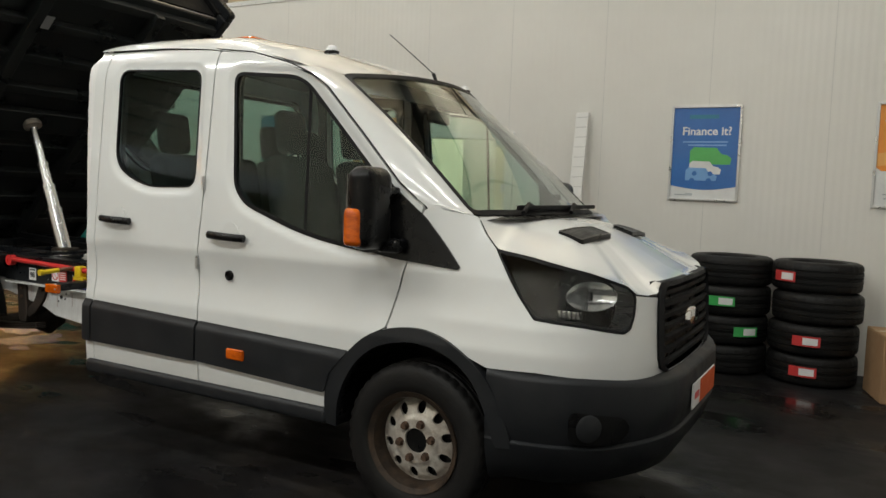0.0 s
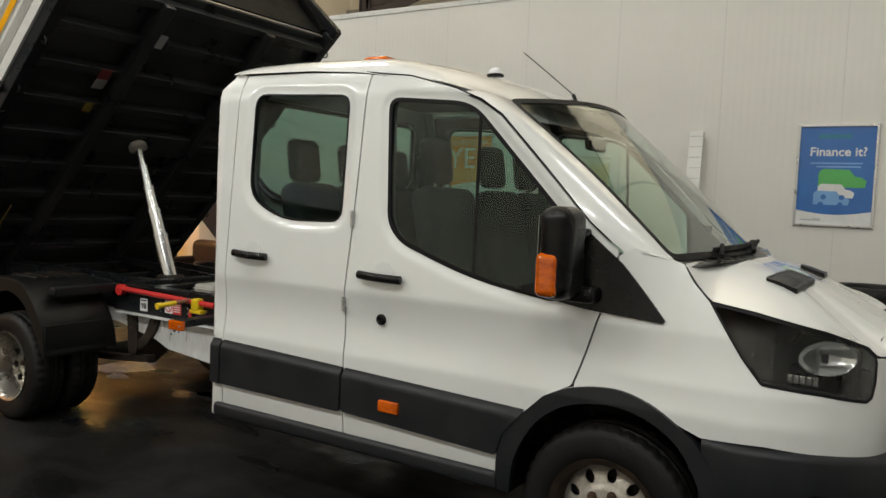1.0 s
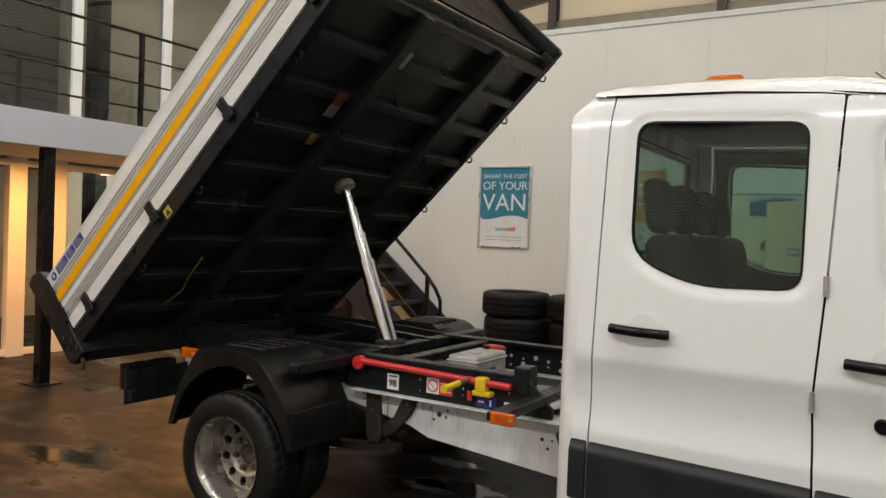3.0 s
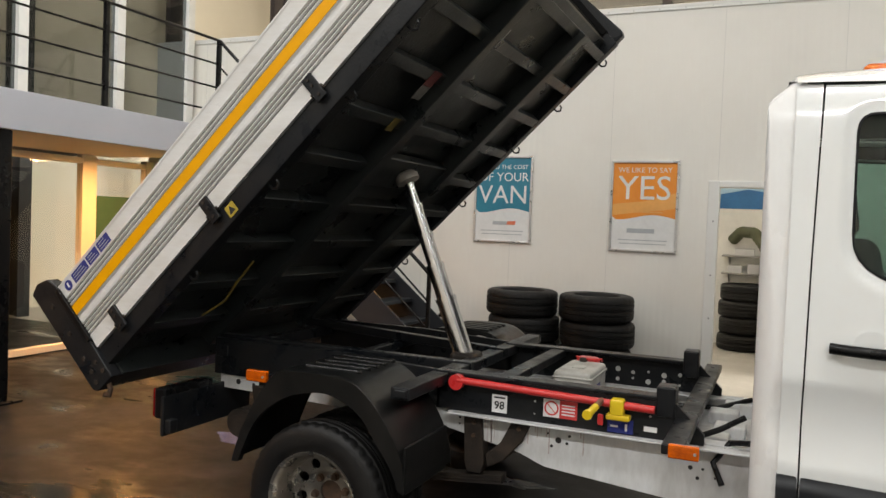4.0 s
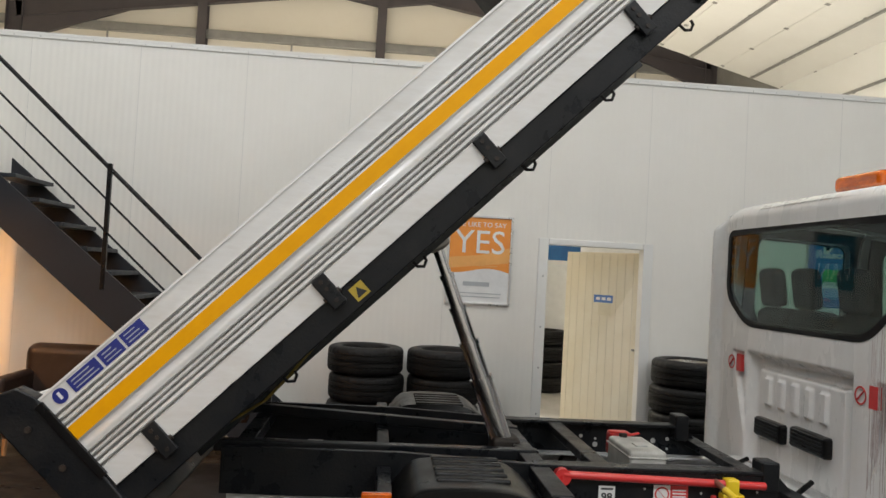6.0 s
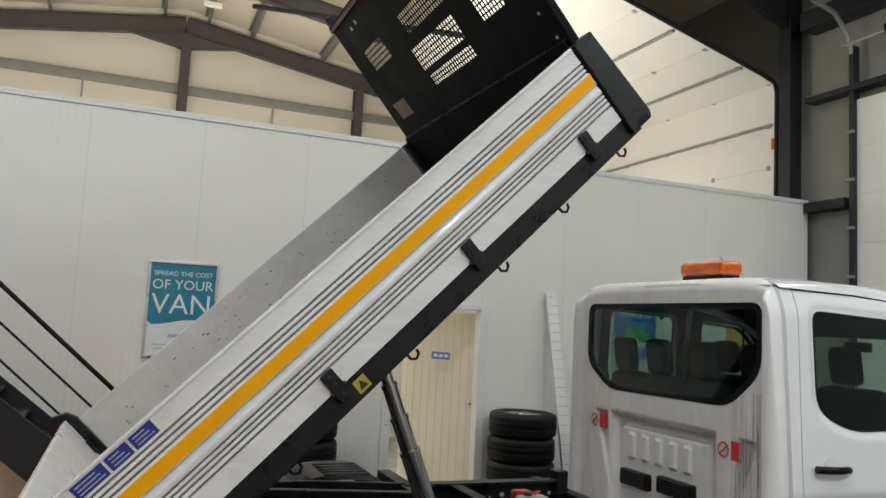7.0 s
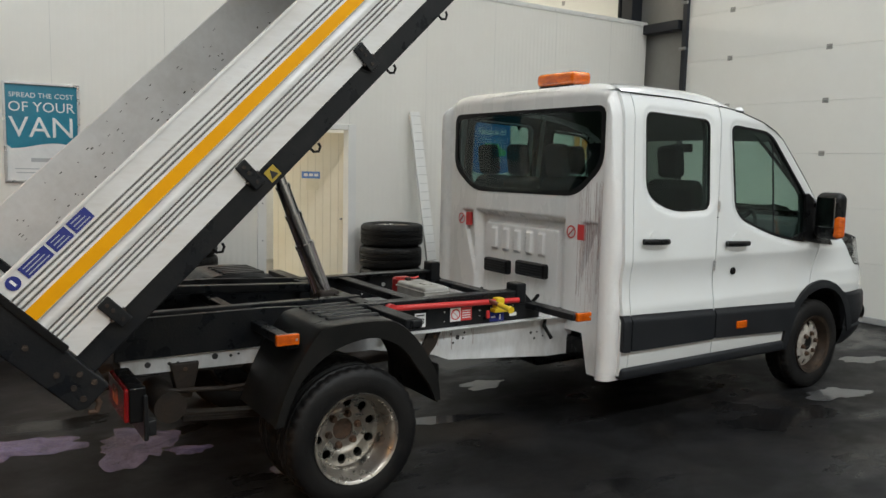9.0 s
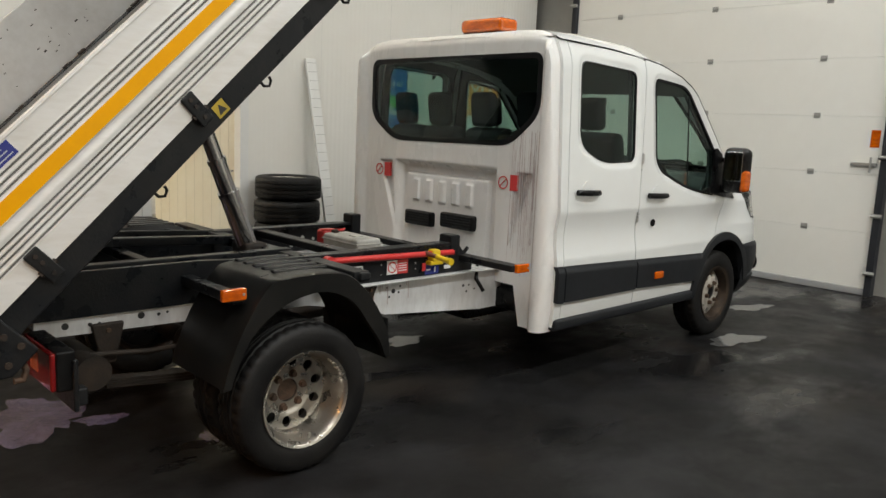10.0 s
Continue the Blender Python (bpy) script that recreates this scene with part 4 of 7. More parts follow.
poster(-5.100, 1.412, 0.624, 0.892, "teal framed van finance poster on the white wall", van_poster)
poster(-3.682, 1.384, 0.640, 0.874, "orange framed finance poster on the white wall", yes_poster)
poster(-0.026, 1.434, 0.624, 0.876, "blue framed finance poster with van pictures on the white wall", finance_poster)
poster(1.652, 1.43, 0.62, 0.88, "orange framed poster on the white wall", yes_poster)


# ---------------------------------------------------------------- tyres, plank and other loose things
def tyre_thing(at, turn, r=0.335, w=0.23, rim=False, label="black used tyre lying in a stack", sticker=None):
    k = r / 0.3465
    ob = thing("tyre", label, "tyre", "stacked tyres", "", at @ pose(0, 0, 0, 0, 0, turn))
    prof = [(a * k, b * (w / 0.206)) for a, b in TYRE]
    def notch(rr, o, k):
        return 0.007 if rr > 0.335 * k_ and abs(o) > 0.045 and k % 3 == 0 else 0.0

    k_ = k
    part("carcass", lathe(B(), prof, (0, 0, 0), 96, "z", True, notch), RUBBER, ob)
    if rim:
        part("rim", lathe(B(), [(0.21, 0.10), (0.215, 0.095), (0.19, 0.05), (0.09, 0.06), (0.05, 0.075), (0.001, 0.075), (0.001, 0.02), (0.19, 0.0)], (0, 0, 0), 40, "z"), WHEEL, ob, "pale alloy rim")
    if sticker:
        mt, ang = sticker
        rows = [[((r + 0.009) * math.cos(a), (r + 0.009) * math.sin(a), z) for a in np.linspace(radians(ang - 17), radians(ang + 17), 9)] for z in (-0.040, 0.040)]
        st = part("tyre_label", loft(rows), mt, ob, "printed paper tyre label")
        rows = [[((r + 0.0105) * math.cos(a), (r + 0.0105) * math.sin(a), z) for a in np.linspace(radians(ang - 4), radians(ang + 14), 7)] for z in (-0.028, 0.028)]
        part("label_bar", loft(rows), WHITE_STICK, st)
    return ob


rnd = random.Random(21)
GREEN_T = surface("green_label", (0.05, 0.42, 0.10), 0.5)
stacks = (((-4.40, 3.25), 4, (), False, 0.338), ((-3.69, 3.25), 4, (), False, 0.34), ((0.625, 3.25), 4, ((2, GREEN_T, -90), (1, GREEN_T, -53)), False, 0.335),
          ((1.32, 3.20), 4, ((0, RED_STICK, -97), (1, RED_STICK, -94), (3, RED_STICK, -130)), False, 0.335), ((-1.36, 3.25), 4, (), True, 0.345))
for (sx, sy), n, marks, rims, rad in stacks:
    for k in range(n):
        mk = [(m, a) for i, m, a in marks if i == k]
        tyre_thing(pose(sx + rnd.uniform(-0.015, 0.015), sy + rnd.uniform(-0.02, 0.02), 0.123 + k * 0.2465), rnd.uniform(0, 6) if not mk else 0,
                   rad + 0.006, 0.240, rims, "black tyre on an alloy rim in a stack" if rims else "black used tyre lying in a stack", mk[0] if mk else None)
for sx in (-2.56, -1.83):
    for k in range(4):
        tyre_thing(pose(sx + 0.02 * (k % 2), 7.5, 0.116 + k * 0.228), k * 30, 0.34, 0.222, False, "black used tyre stacked in the workshop")

plank = thing("loading_ramp", "white slatted loading ramp leaning on the wall", "ramp", "", "", pose(-0.885, 3.588, 2.255, 0, 0, 0))
m = pose(0, 0, 0, 0, -1.7, 0) @ pose(0, 0, 0, -11.8, 0, 0)
part("ramp_board", boxed((-0.064, -0.012, -2.25), (0.064, 0.024, 0.0), 0.004, m), TRIM_WHITE, plank)
for k in range(22):
    part("ramp_slot", boxed((-0.05, -0.0135, -2.15 + 0.1 * k), (0.062, -0.0115, -2.147 + 0.1 * k), 0, m), GROOVE, plank)

carton = thing("cardboard_box", "brown cardboard box on the floor beside the tyre stacks", "box", "", "", pose(2.045, 2.95, 0, 0, 0, 14))
CARD = surface("brown_cardboard", (0.34, 0.21, 0.11), 0.8, color2=(0.26, 0.155, 0.08), scale=6)
part("box_body", boxed((-0.30, -0.24, 0.0), (0.30, 0.24, 0.50), 0.012), CARD, carton)
for sy in (-1, 1):
    part("box_flap", boxed((-0.298, min(sy * 0.004, sy * 0.238), 0.501), (0.298, max(sy * 0.004, sy * 0.238), 0.506), 0.001), CARD, carton)
part("box_tape", boxed((-0.301, -0.03, 0.5065), (0.301, 0.03, 0.5075)), surface("packing_tape", (0.42, 0.30, 0.17), 0.3), carton)

# workshop beyond the doorway
shelf = thing("workshop_shelf", "grey steel wall shelf with pale boxes in the workshop", "shelf", "", "", pose(-2.6, 8.0, 0))
for z in (1.02, 1.27):
    part("shelf_board", boxed((-0.3, -0.24, z), (0.42, -0.002, z + 0.025), 0.004), GALV, shelf)
    for x in (-0.2, 0.32):
        part("shelf_bracket", prism(B(), [(-0.22, z), (-0.004, z), (-0.004, z - 0.12)], "x", x - 0.01, x + 0.01), GALV, shelf)
for x, z, w, h in ((-0.12, 1.0475, 0.18, 0.10), (0.16, 1.0475, 0.22, 0.13), (0.0, 1.2975, 0.26, 0.09)):
    carton = thing("parts_box", "small pale cardboard parts box on the shelf", "box", "shelf boxes", "", pose(-2.6 + x, 7.87, z - 0.002))
    part("box_body", boxed((-w / 2, -0.08, 0.0), (w / 2, 0.08, h), 0.003), surface("pale_carton", (0.62, 0.62, 0.64), 0.7) if "pale_carton" not in bpy.data.materials else bpy.data.materials["pale_carton"], carton)
strap = thing("ratchet_strap", "bright yellow ratchet strap hanging over the tyre stack", "strap", "", "", pose(-2.17, 7.18, 0.92))
part("strap_web", pipe(B(), [(0.22, 0.16, 0.012), (0.06, 0.02, 0.012), (-0.02, -0.03, -0.02), (-0.03, -0.035, -0.22), (-0.01, -0.03, -0.36)], 0.022, 8), YELLOW_PL, strap)
part("strap_bundle", box(B(), (0.0, 0.02, 0.0), (0.24, 0.26, 0.07), 0.028, None, 3), surface("lime_webbing", (0.45, 0.62, 0.06), 0.6), strap, "lime webbing bundle")
hose = thing("extraction_hose", "thick olive ribbed extraction hose drooping onto the tyres", "hose", "", "", pose(0, 0, 0))
spine = [Vector(p) for p in ((-2.78, 7.99, 1.50), (-2.66, 7.88, 1.63), (-2.48, 7.74, 1.62), (-2.34, 7.62, 1.44), (-2.25, 7.54, 1.20), (-2.22, 7.48, 0.96))]
fine_pts = [spine[i].lerp(spine[i + 1], k / 8) for i in range(len(spine) - 1) for k in range(8)] + [spine[-1]]
rows = []
for i, p in enumerate(fine_pts):
    d = fine_pts[min(i + 1, len(fine_pts) - 1)] - fine_pts[max(i - 1, 0)]
    m = frame_of(p, p + d)[0]
    rows.append([m @ Vector(((0.072 + 0.010 * (i % 2)) * math.cos(2 * math.pi * k / 14), (0.072 + 0.010 * (i % 2)) * math.sin(2 * math.pi * k / 14), 0)) for k in range(15)])
part("hose_tube", loft(rows), surface("olive_hose", (0.10, 0.11, 0.06), 0.6, color2=(0.06, 0.065, 0.035)), hose)
board = thing("wall_banner", "blue and white printed banner on the workshop wall", "banner", "", "", pose(-2.1, 7.996, 2.32, 90, 0, 0))
part("banner_sheet", boxed((-0.9, -0.36, 0.0), (0.9, 0.36, 0.004)), surface("blue_banner_print", (0.03, 0.17, 0.42), 0.5, color2=(0.02, 0.09, 0.25), scale=2, amount=0.7), board)
part("banner_wave", prism(B(), [(-0.9, -0.16), (-0.5, -0.08), (-0.1, -0.14), (0.3, -0.05), (0.9, -0.12), (0.9, 0.10), (0.3, 0.16), (-0.2, 0.06), (-0.9, 0.10)], "z", 0.0045, 0.006), surface("pale_blue_print", (0.40, 0.60, 0.78), 0.5), board)
setting("wall_workshop_inner", boxed((-4.5, 8.0, 0), (0.5, 8.08, 3.2)), surface("white_workshop_wall", (0.80, 0.80, 0.78), 0.6), "white inner workshop wall", "wall")

# banner and chairs by the office
banner = thing("roller_banner", "teal roller banner about van finance standing by the office", "banner", "", "", pose(-8.125, 3.067, 0, 0, 0, 57.8))
BANNER = print_mat("teal_banner_print", (0.0, 0.17, 0.17), (0.0, 0.13, 0.14))
m = pose(0, 0, 0, 90, 0, 0)
part("banner_sheet", boxed((-0.42, -0.004, 0.09), (0.42, 0.0, 2.10)), BANNER, banner)
part("banner_base", boxed((-0.44, -0.1, 0.0), (0.44, 0.1, 0.09), 0.02), ALU_FRAME, banner)
part("banner_rail", boxed((-0.43, -0.012, 2.09), (0.43, 0.008, 2.115), 0.004), ALU_FRAME, banner)
for t, z in (("Finance", 1.52), ("to fit your", 1.365), ("budget", 1.21)):
    lettering(t, 0.165, pose(0, -0.0055, z, 90, 0, 0), WHITE_P, banner, bold=0.003)
part("logo_bar", boxed((-0.17, -0.0065, 1.77), (0.14, -0.004, 1.84)), TEAL_L, banner)
circ = [(0.21 * math.cos(a) - 0.02, -0.006, 0.78 + 0.15 * math.sin(a)) for a in np.linspace(0, 2 * math.pi, 25)]
part("pig_outline", pipe(B(), circ, 0.007, 6), WHITE_P, banner, "white outline drawing")
part("pig_outline", pipe(B(), [(-0.12, -0.006, 0.63), (-0.12, -0.006, 0.52), (-0.05, -0.006, 0.52), (-0.05, -0.006, 0.61)], 0.007, 6), WHITE_P, banner)
part("coin_outline", pipe(B(), [(0.05 * math.cos(a) - 0.02, -0.006, 1.03 + 0.05 * math.sin(a)) for a in np.linspace(0, 2 * math.pi, 17)], 0.006, 6), WHITE_P, banner)

poster2 = thing("window_poster", "teal van finance poster behind the office door glass", "poster", "", "", pose(X_OFFICE + 0.03, 3.02, 1.05))
part("poster_sheet", boxed((-0.004, -0.36, -0.75), (0.0, 0.36, 0.70)), surface("faded_teal_print", (0.03, 0.10, 0.07), 0.4), poster2)
for k, t in enumerate(("Van", "finance", "to fit your", "budget")):
    lettering(t, 0.17, Matrix(((0, 0, 1, 0.002), (1, 0, 0, 0), (0, 1, 0, 0.30 - 0.19 * k), (0, 0, 0, 1))), surface("yellow_print", (0.62, 0.55, 0.25), 0.5) if k == 0 else bpy.data.materials["yellow_print"], poster2)
chair = thing("leather_chair", "dark brown leather tub chair by the stairs", "chair", "", "", pose(-7.0, 3.0, 0, 0, 0, 0))
part("seat", box(B(), (-0.33, -0.33, 0.12), (0.33, 0.33, 0.45), 0.08, None, 3), LEATHER, chair)
part("backrest", box(B(), (-0.40, 0.22, 0.2), (0.40, 0.42, 0.86), 0.09, None, 3), LEATHER, chair)
for sx in (-1, 1):
    part("armrest", box(B(), (sx * 0.30 - 0.1 if sx < 0 else 0.30, -0.33, 0.2), (sx * 0.30 if sx < 0 else 0.40, 0.30, 0.64), 0.045, None, 3), LEATHER, chair)
for sx in (-0.28, 0.28):
    for sy in (-0.28, 0.28):
        bm = B()
        rod(bm, (sx, sy, 0), (sx, sy, 0.14), 0.02, 8)
        part("leg", bm, TIMBER, chair)
desk = thing("office_desk", "oak desk inside the lower office", "desk", "", "", pose(-11.2, 0.4, 0))
part("desk_top", boxed((-0.4, -0.9, 0.71), (0.4, 0.9, 0.75), 0.008), TIMBER, desk)
for y in (-0.85, 0.85):
    part("desk_side", boxed((-0.38, y - 0.02, 0), (0.38, y + 0.02, 0.71), 0.004), TIMBER, desk)


# ---------------------------------------------------------------- water on the floor, its pale sheen put into the colour
def puddle(cx, cy, rx, ry, seed, material, label):
    """A thin film with a ragged edge, flat on the floor."""
    r = random.Random(seed)
    ph = [r.uniform(0, 6.28) for _ in range(6)]
    bm_ = B()
    n = 64
    ring = []
    for k in range(n):
        a = 2 * math.pi * k / n
        f = 1 + 0.22 * math.sin(2 * a + ph[0]) + 0.16 * math.sin(3 * a + ph[1]) + 0.12 * math.sin(5 * a + ph[2]) + 0.08 * math.sin(9 * a + ph[3]) + 0.05 * math.sin(17 * a + ph[4])
        ring.append(bm_.verts.new((rx * f * math.cos(a), ry * f * math.sin(a), 0.0)))
    bm_.faces.new(ring)
    g = bmesh.ops.extrude_face_region(bm_, geom=bm_.faces[:])
    bmesh.ops.translate(bm_, verts=[v for v in g["geom"] if isinstance(v, bmesh.types.BMVert)], vec=(0, 0, 0.0012))
    ob = tagged(part("puddle", bm_, material), label, "puddle", "puddles on the floor")
    return place(ob, pose(cx, cy, 0.0015, 0, 0, r.uniform(-12, 12)))


# the pale and the violet film carry the puddles' reflections in their base colour
PALE_SHEEN = surface("pale_wet_film", (0.10, 0.10, 0.10), 0.10, color2=(0.04, 0.04, 0.04), scale=5, amount=0.8, rough_var=0.06)
WATER = surface("dirty_water_film", (0.016, 0.016, 0.018), 0.07, color2=(0.03, 0.028, 0.026), scale=3, amount=0.8, rough_var=0.05, bump=0.05, bump_scale=25)
VIOLET_SHEEN = surface("pale_wet_residue", (0.23, 0.205, 0.36), 0.14, color2=(0.07, 0.06, 0.12), scale=7, amount=0.9, bump=0.35, bump_scale=260, rough_var=0.06, spec=0.6)
for cx, cy, rx, ry, mt in ((-4.70, 0.30, 0.21, 0.30, VIOLET_SHEEN), (-4.45, 0.08, 0.11, 0.07, VIOLET_SHEEN), (-4.12, -0.45, 0.03, 0.08, VIOLET_SHEEN), (-5.35, 0.55, 0.35, 0.20, VIOLET_SHEEN), (0.03, -1.17, 0.24, 0.14, PALE_SHEEN),
                           (-3.3, 0.2, 0.30, 0.10, WATER), (-2.9, -0.2, 0.34, 0.07, WATER),
                           (-2.1, -0.66, 0.14, 0.06, WATER), (1.3, -0.70, 0.26, 0.10, PALE_SHEEN), (-3.46, 0.12, 0.16, 0.10, PALE_SHEEN), (-3.57, 0.62, 0.18, 0.09, PALE_SHEEN), (-2.2, 0.32, 0.20, 0.09, PALE_SHEEN)):
    puddle(cx, cy, rx, ry, int(abs(cx * 100)), mt, "wet patch with painted pale sheen on the dark floor" if mt in (VIOLET_SHEEN, PALE_SHEEN) else "thin water puddle on the dark floor")


# ---------------------------------------------------------------- the truck: cab
truck = thing("tipper_truck", "white double-cab tipper truck with its dropside bed raised", "truck")

CORNER = np.linspace(0, math.pi / 2, 1201)
COR_X, COR_Y = np.sin(CORNER) ** (2 / 3.6), np.cos(CORNER) ** (2 / 3.6)
COR_L = np.concatenate([[0], np.cumsum(np.hypot(np.diff(COR_X * 0.77), np.diff(COR_Y * 0.93)))])
S_END = 0.2 + float(COR_L[-1])


def ease(a, b, v):
    t = min(1, max(0, (v - a) / (b - a)))
    return t * t * (3 - 2 * t)


def half_width(x, z):
    w = 0.998
    if 0.80 < z < 1.085:
        w -= 0.017 * math.sin(math.pi * (z - 0.80) / 0.285) ** 0.9
    if z < 0.55:
        w -= 0.5 * (0.55 - z) ** 2
    if z > 1.1:
        w -= 0.062 * (z - 1.1)
    if z > 1.95:
        w -= 1.6 * (z - 1.95) ** 2
    if z > 0.9:
        w -= ease(-0.15, 0.3, x) * (0.26 * (z - 0.9) + 0.1 * (z - 0.9) ** 2)
    return w


def nose_x(z):
    return 0.945 - 0.05 * max(0, z - 0.75) - 0.35 * max(0, z - 1.0) ** 2


def skin(s, z, out=0.0):
    """The side of the cab, round its front corner to the middle of its nose; out: metres proud of it."""
    if s <= 0.2:
        return (s, -half_width(s, z) - out, z)
    step = min(s - 0.2, COR_L[-1])
    ux, uy = float(np.interp(step, COR_L, COR_X)), float(np.interp(step, COR_L, COR_Y))
    return (0.2 + (nose_x(z) + out - 0.2) * ux, -(half_width(0.2 + 0.77 * ux, z) + out) * uy, z)


def proud(out):
    return lambda s, z: skin(s, z, out)


def both(ob, parent=None):
    twin(ob, parent)
    return ob


GUTTER = [(-2.045, 2.130), (-1.6, 2.122), (-1.29, 2.102), (-1.0, 2.068), (-0.755, 2.003), (-0.62, 1.948), (-0.52, 1.884), (-0.40, 1.765),
          (-0.295, 1.66), (-0.2, 1.562), (-0.108, 1.464), (-0.03, 1.395), (0.03, 1.35)]
GAP_B = [(0.4, -1.252), (0.73, -1.258), (1.02, -1.272), (1.5, -1.240), (2.2, -1.212)]
ARCH_RAW = [(-0.445, 0.36), (-0.44, 0.50), (-0.41, 0.60), (-0.354, 0.67), (-0.252, 0.77), (-0.139, 0.828), (0.026, 0.850), (0.162, 0.82),
        (0.268, 0.761), (0.345, 0.70), (0.41, 0.61), (0.462, 0.49), (0.475, 0.42)]
ARCH_RAW_IN = [(-0.385, 0.34), (-0.37, 0.46), (-0.33, 0.57), (-0.265, 0.665), (-0.17, 0.735), (-0.05, 0.77), (0.07, 0.772), (0.19, 0.735), (0.285, 0.665), (0.345, 0.57),
           (0.39, 0.45), (0.41, 0.40)]


def smooth(pts, n=5):
    """The points joined by a smooth curve, n steps from one to the next."""
    ps = [pts[0]] + list(pts) + [pts[-1]]
    res = []
    for a, b, c, d in zip(ps, ps[1:], ps[2:], ps[3:]):
        for k in range(n):
            t = k / n
            res.append(tuple(0.5 * (2 * b[i] + (c[i] - a[i]) * t + (2 * a[i] - 5 * b[i] + 4 * c[i] - d[i]) * t * t + (3 * b[i] - a[i] - 3 * c[i] + d[i]) * t ** 3) for i in (0, 1)))
    return res + [tuple(pts[-1])]


ARCH = smooth(ARCH_RAW)
ARCH_IN = smooth([(x, z + 0.014) for x, z in ARCH_RAW_IN])
LAMP = [(0.348, 1.197), (0.42, 1.10), (0.475, 1.02), (0.546, 0.939), (0.737, 0.923), (0.930, 0.894), (0.965, 0.908), (0.984, 0.960),
        (0.990, 1.025), (0.972, 1.055), (0.937, 1.075), (0.767, 1.124), (0.651, 1.147), (0.506, 1.176)]
FWIN = rounded([(-1.095, 1.970), (-0.665, 1.936), (-0.225, 1.490), (-0.225, 1.150), (-0.60, 1.200), (-0.98, 1.330), (-1.055, 1.41)],
               [0.06, 0.09, 0.03, 0.03, 0.2, 0.12, 0.1])
RWIN = rounded([(-1.93, 2.018), (-1.322, 1.992), (-1.322, 1.402), (-1.70, 1.392), (-1.93, 1.50)], [0.07, 0.06, 0.07, 0.16, 0.10])


def top_line(a, b, off, n=14):
    return [(x, curve_at(GUTTER, x) - off) for x in np.linspace(a, b, n)]


def gap_line(z0, z1, off, n=9):
    return [(curve_at(GAP_B, z) + off, z) for z in np.linspace(z0, z1, n)]


rear_door_poly = [(-2.052, 0.405)] + [(-2.052, 1.0), (-2.046, 1.5), (-2.035, 2.0)] + top_line(-2.03, -1.225, 0.012) + gap_line(2.075, 0.405, -0.004)
front_door_poly = (gap_line(0.405, 2.075, 0.004) + top_line(-1.20, 0.0, 0.012, 24) + [(-0.01, 1.30), (-0.045, 1.13), (-0.143, 0.835)]
                   + [(-0.255, 0.775), (-0.358, 0.675), (-0.414, 0.605), (-0.444, 0.505), (-0.45, 0.405)])
quarter_poly = [(-2.122, 0.38), (-2.058, 0.38), (-2.058, 1.0), (-2.052, 1.5), (-2.041, 2.0), (-2.038, 2.122), (-2.122, 2.125)]
fender_poly = ([(-0.135, 0.832), (-0.037, 1.13), (-0.002, 1.30), (0.006, 1.345), (0.05, 1.375), (0.13, 1.352), (0.226, 1.325), (0.273, 1.262), (0.344, 1.199)]
               + LAMP[1:9] + [(0.988, 1.038), (1.152, 1.020), (1.165, 0.985), (1.173, 0.86), (1.182, 0.757), (1.22, 0.710), (1.3, 0.698), (1.45, 0.694), (S_END, 0.692),
                               (S_END, 0.665), (1.18, 0.665), (0.79, 0.721), (0.571, 0.735), (0.356, 0.729)] + ARCH[40:22:-1])


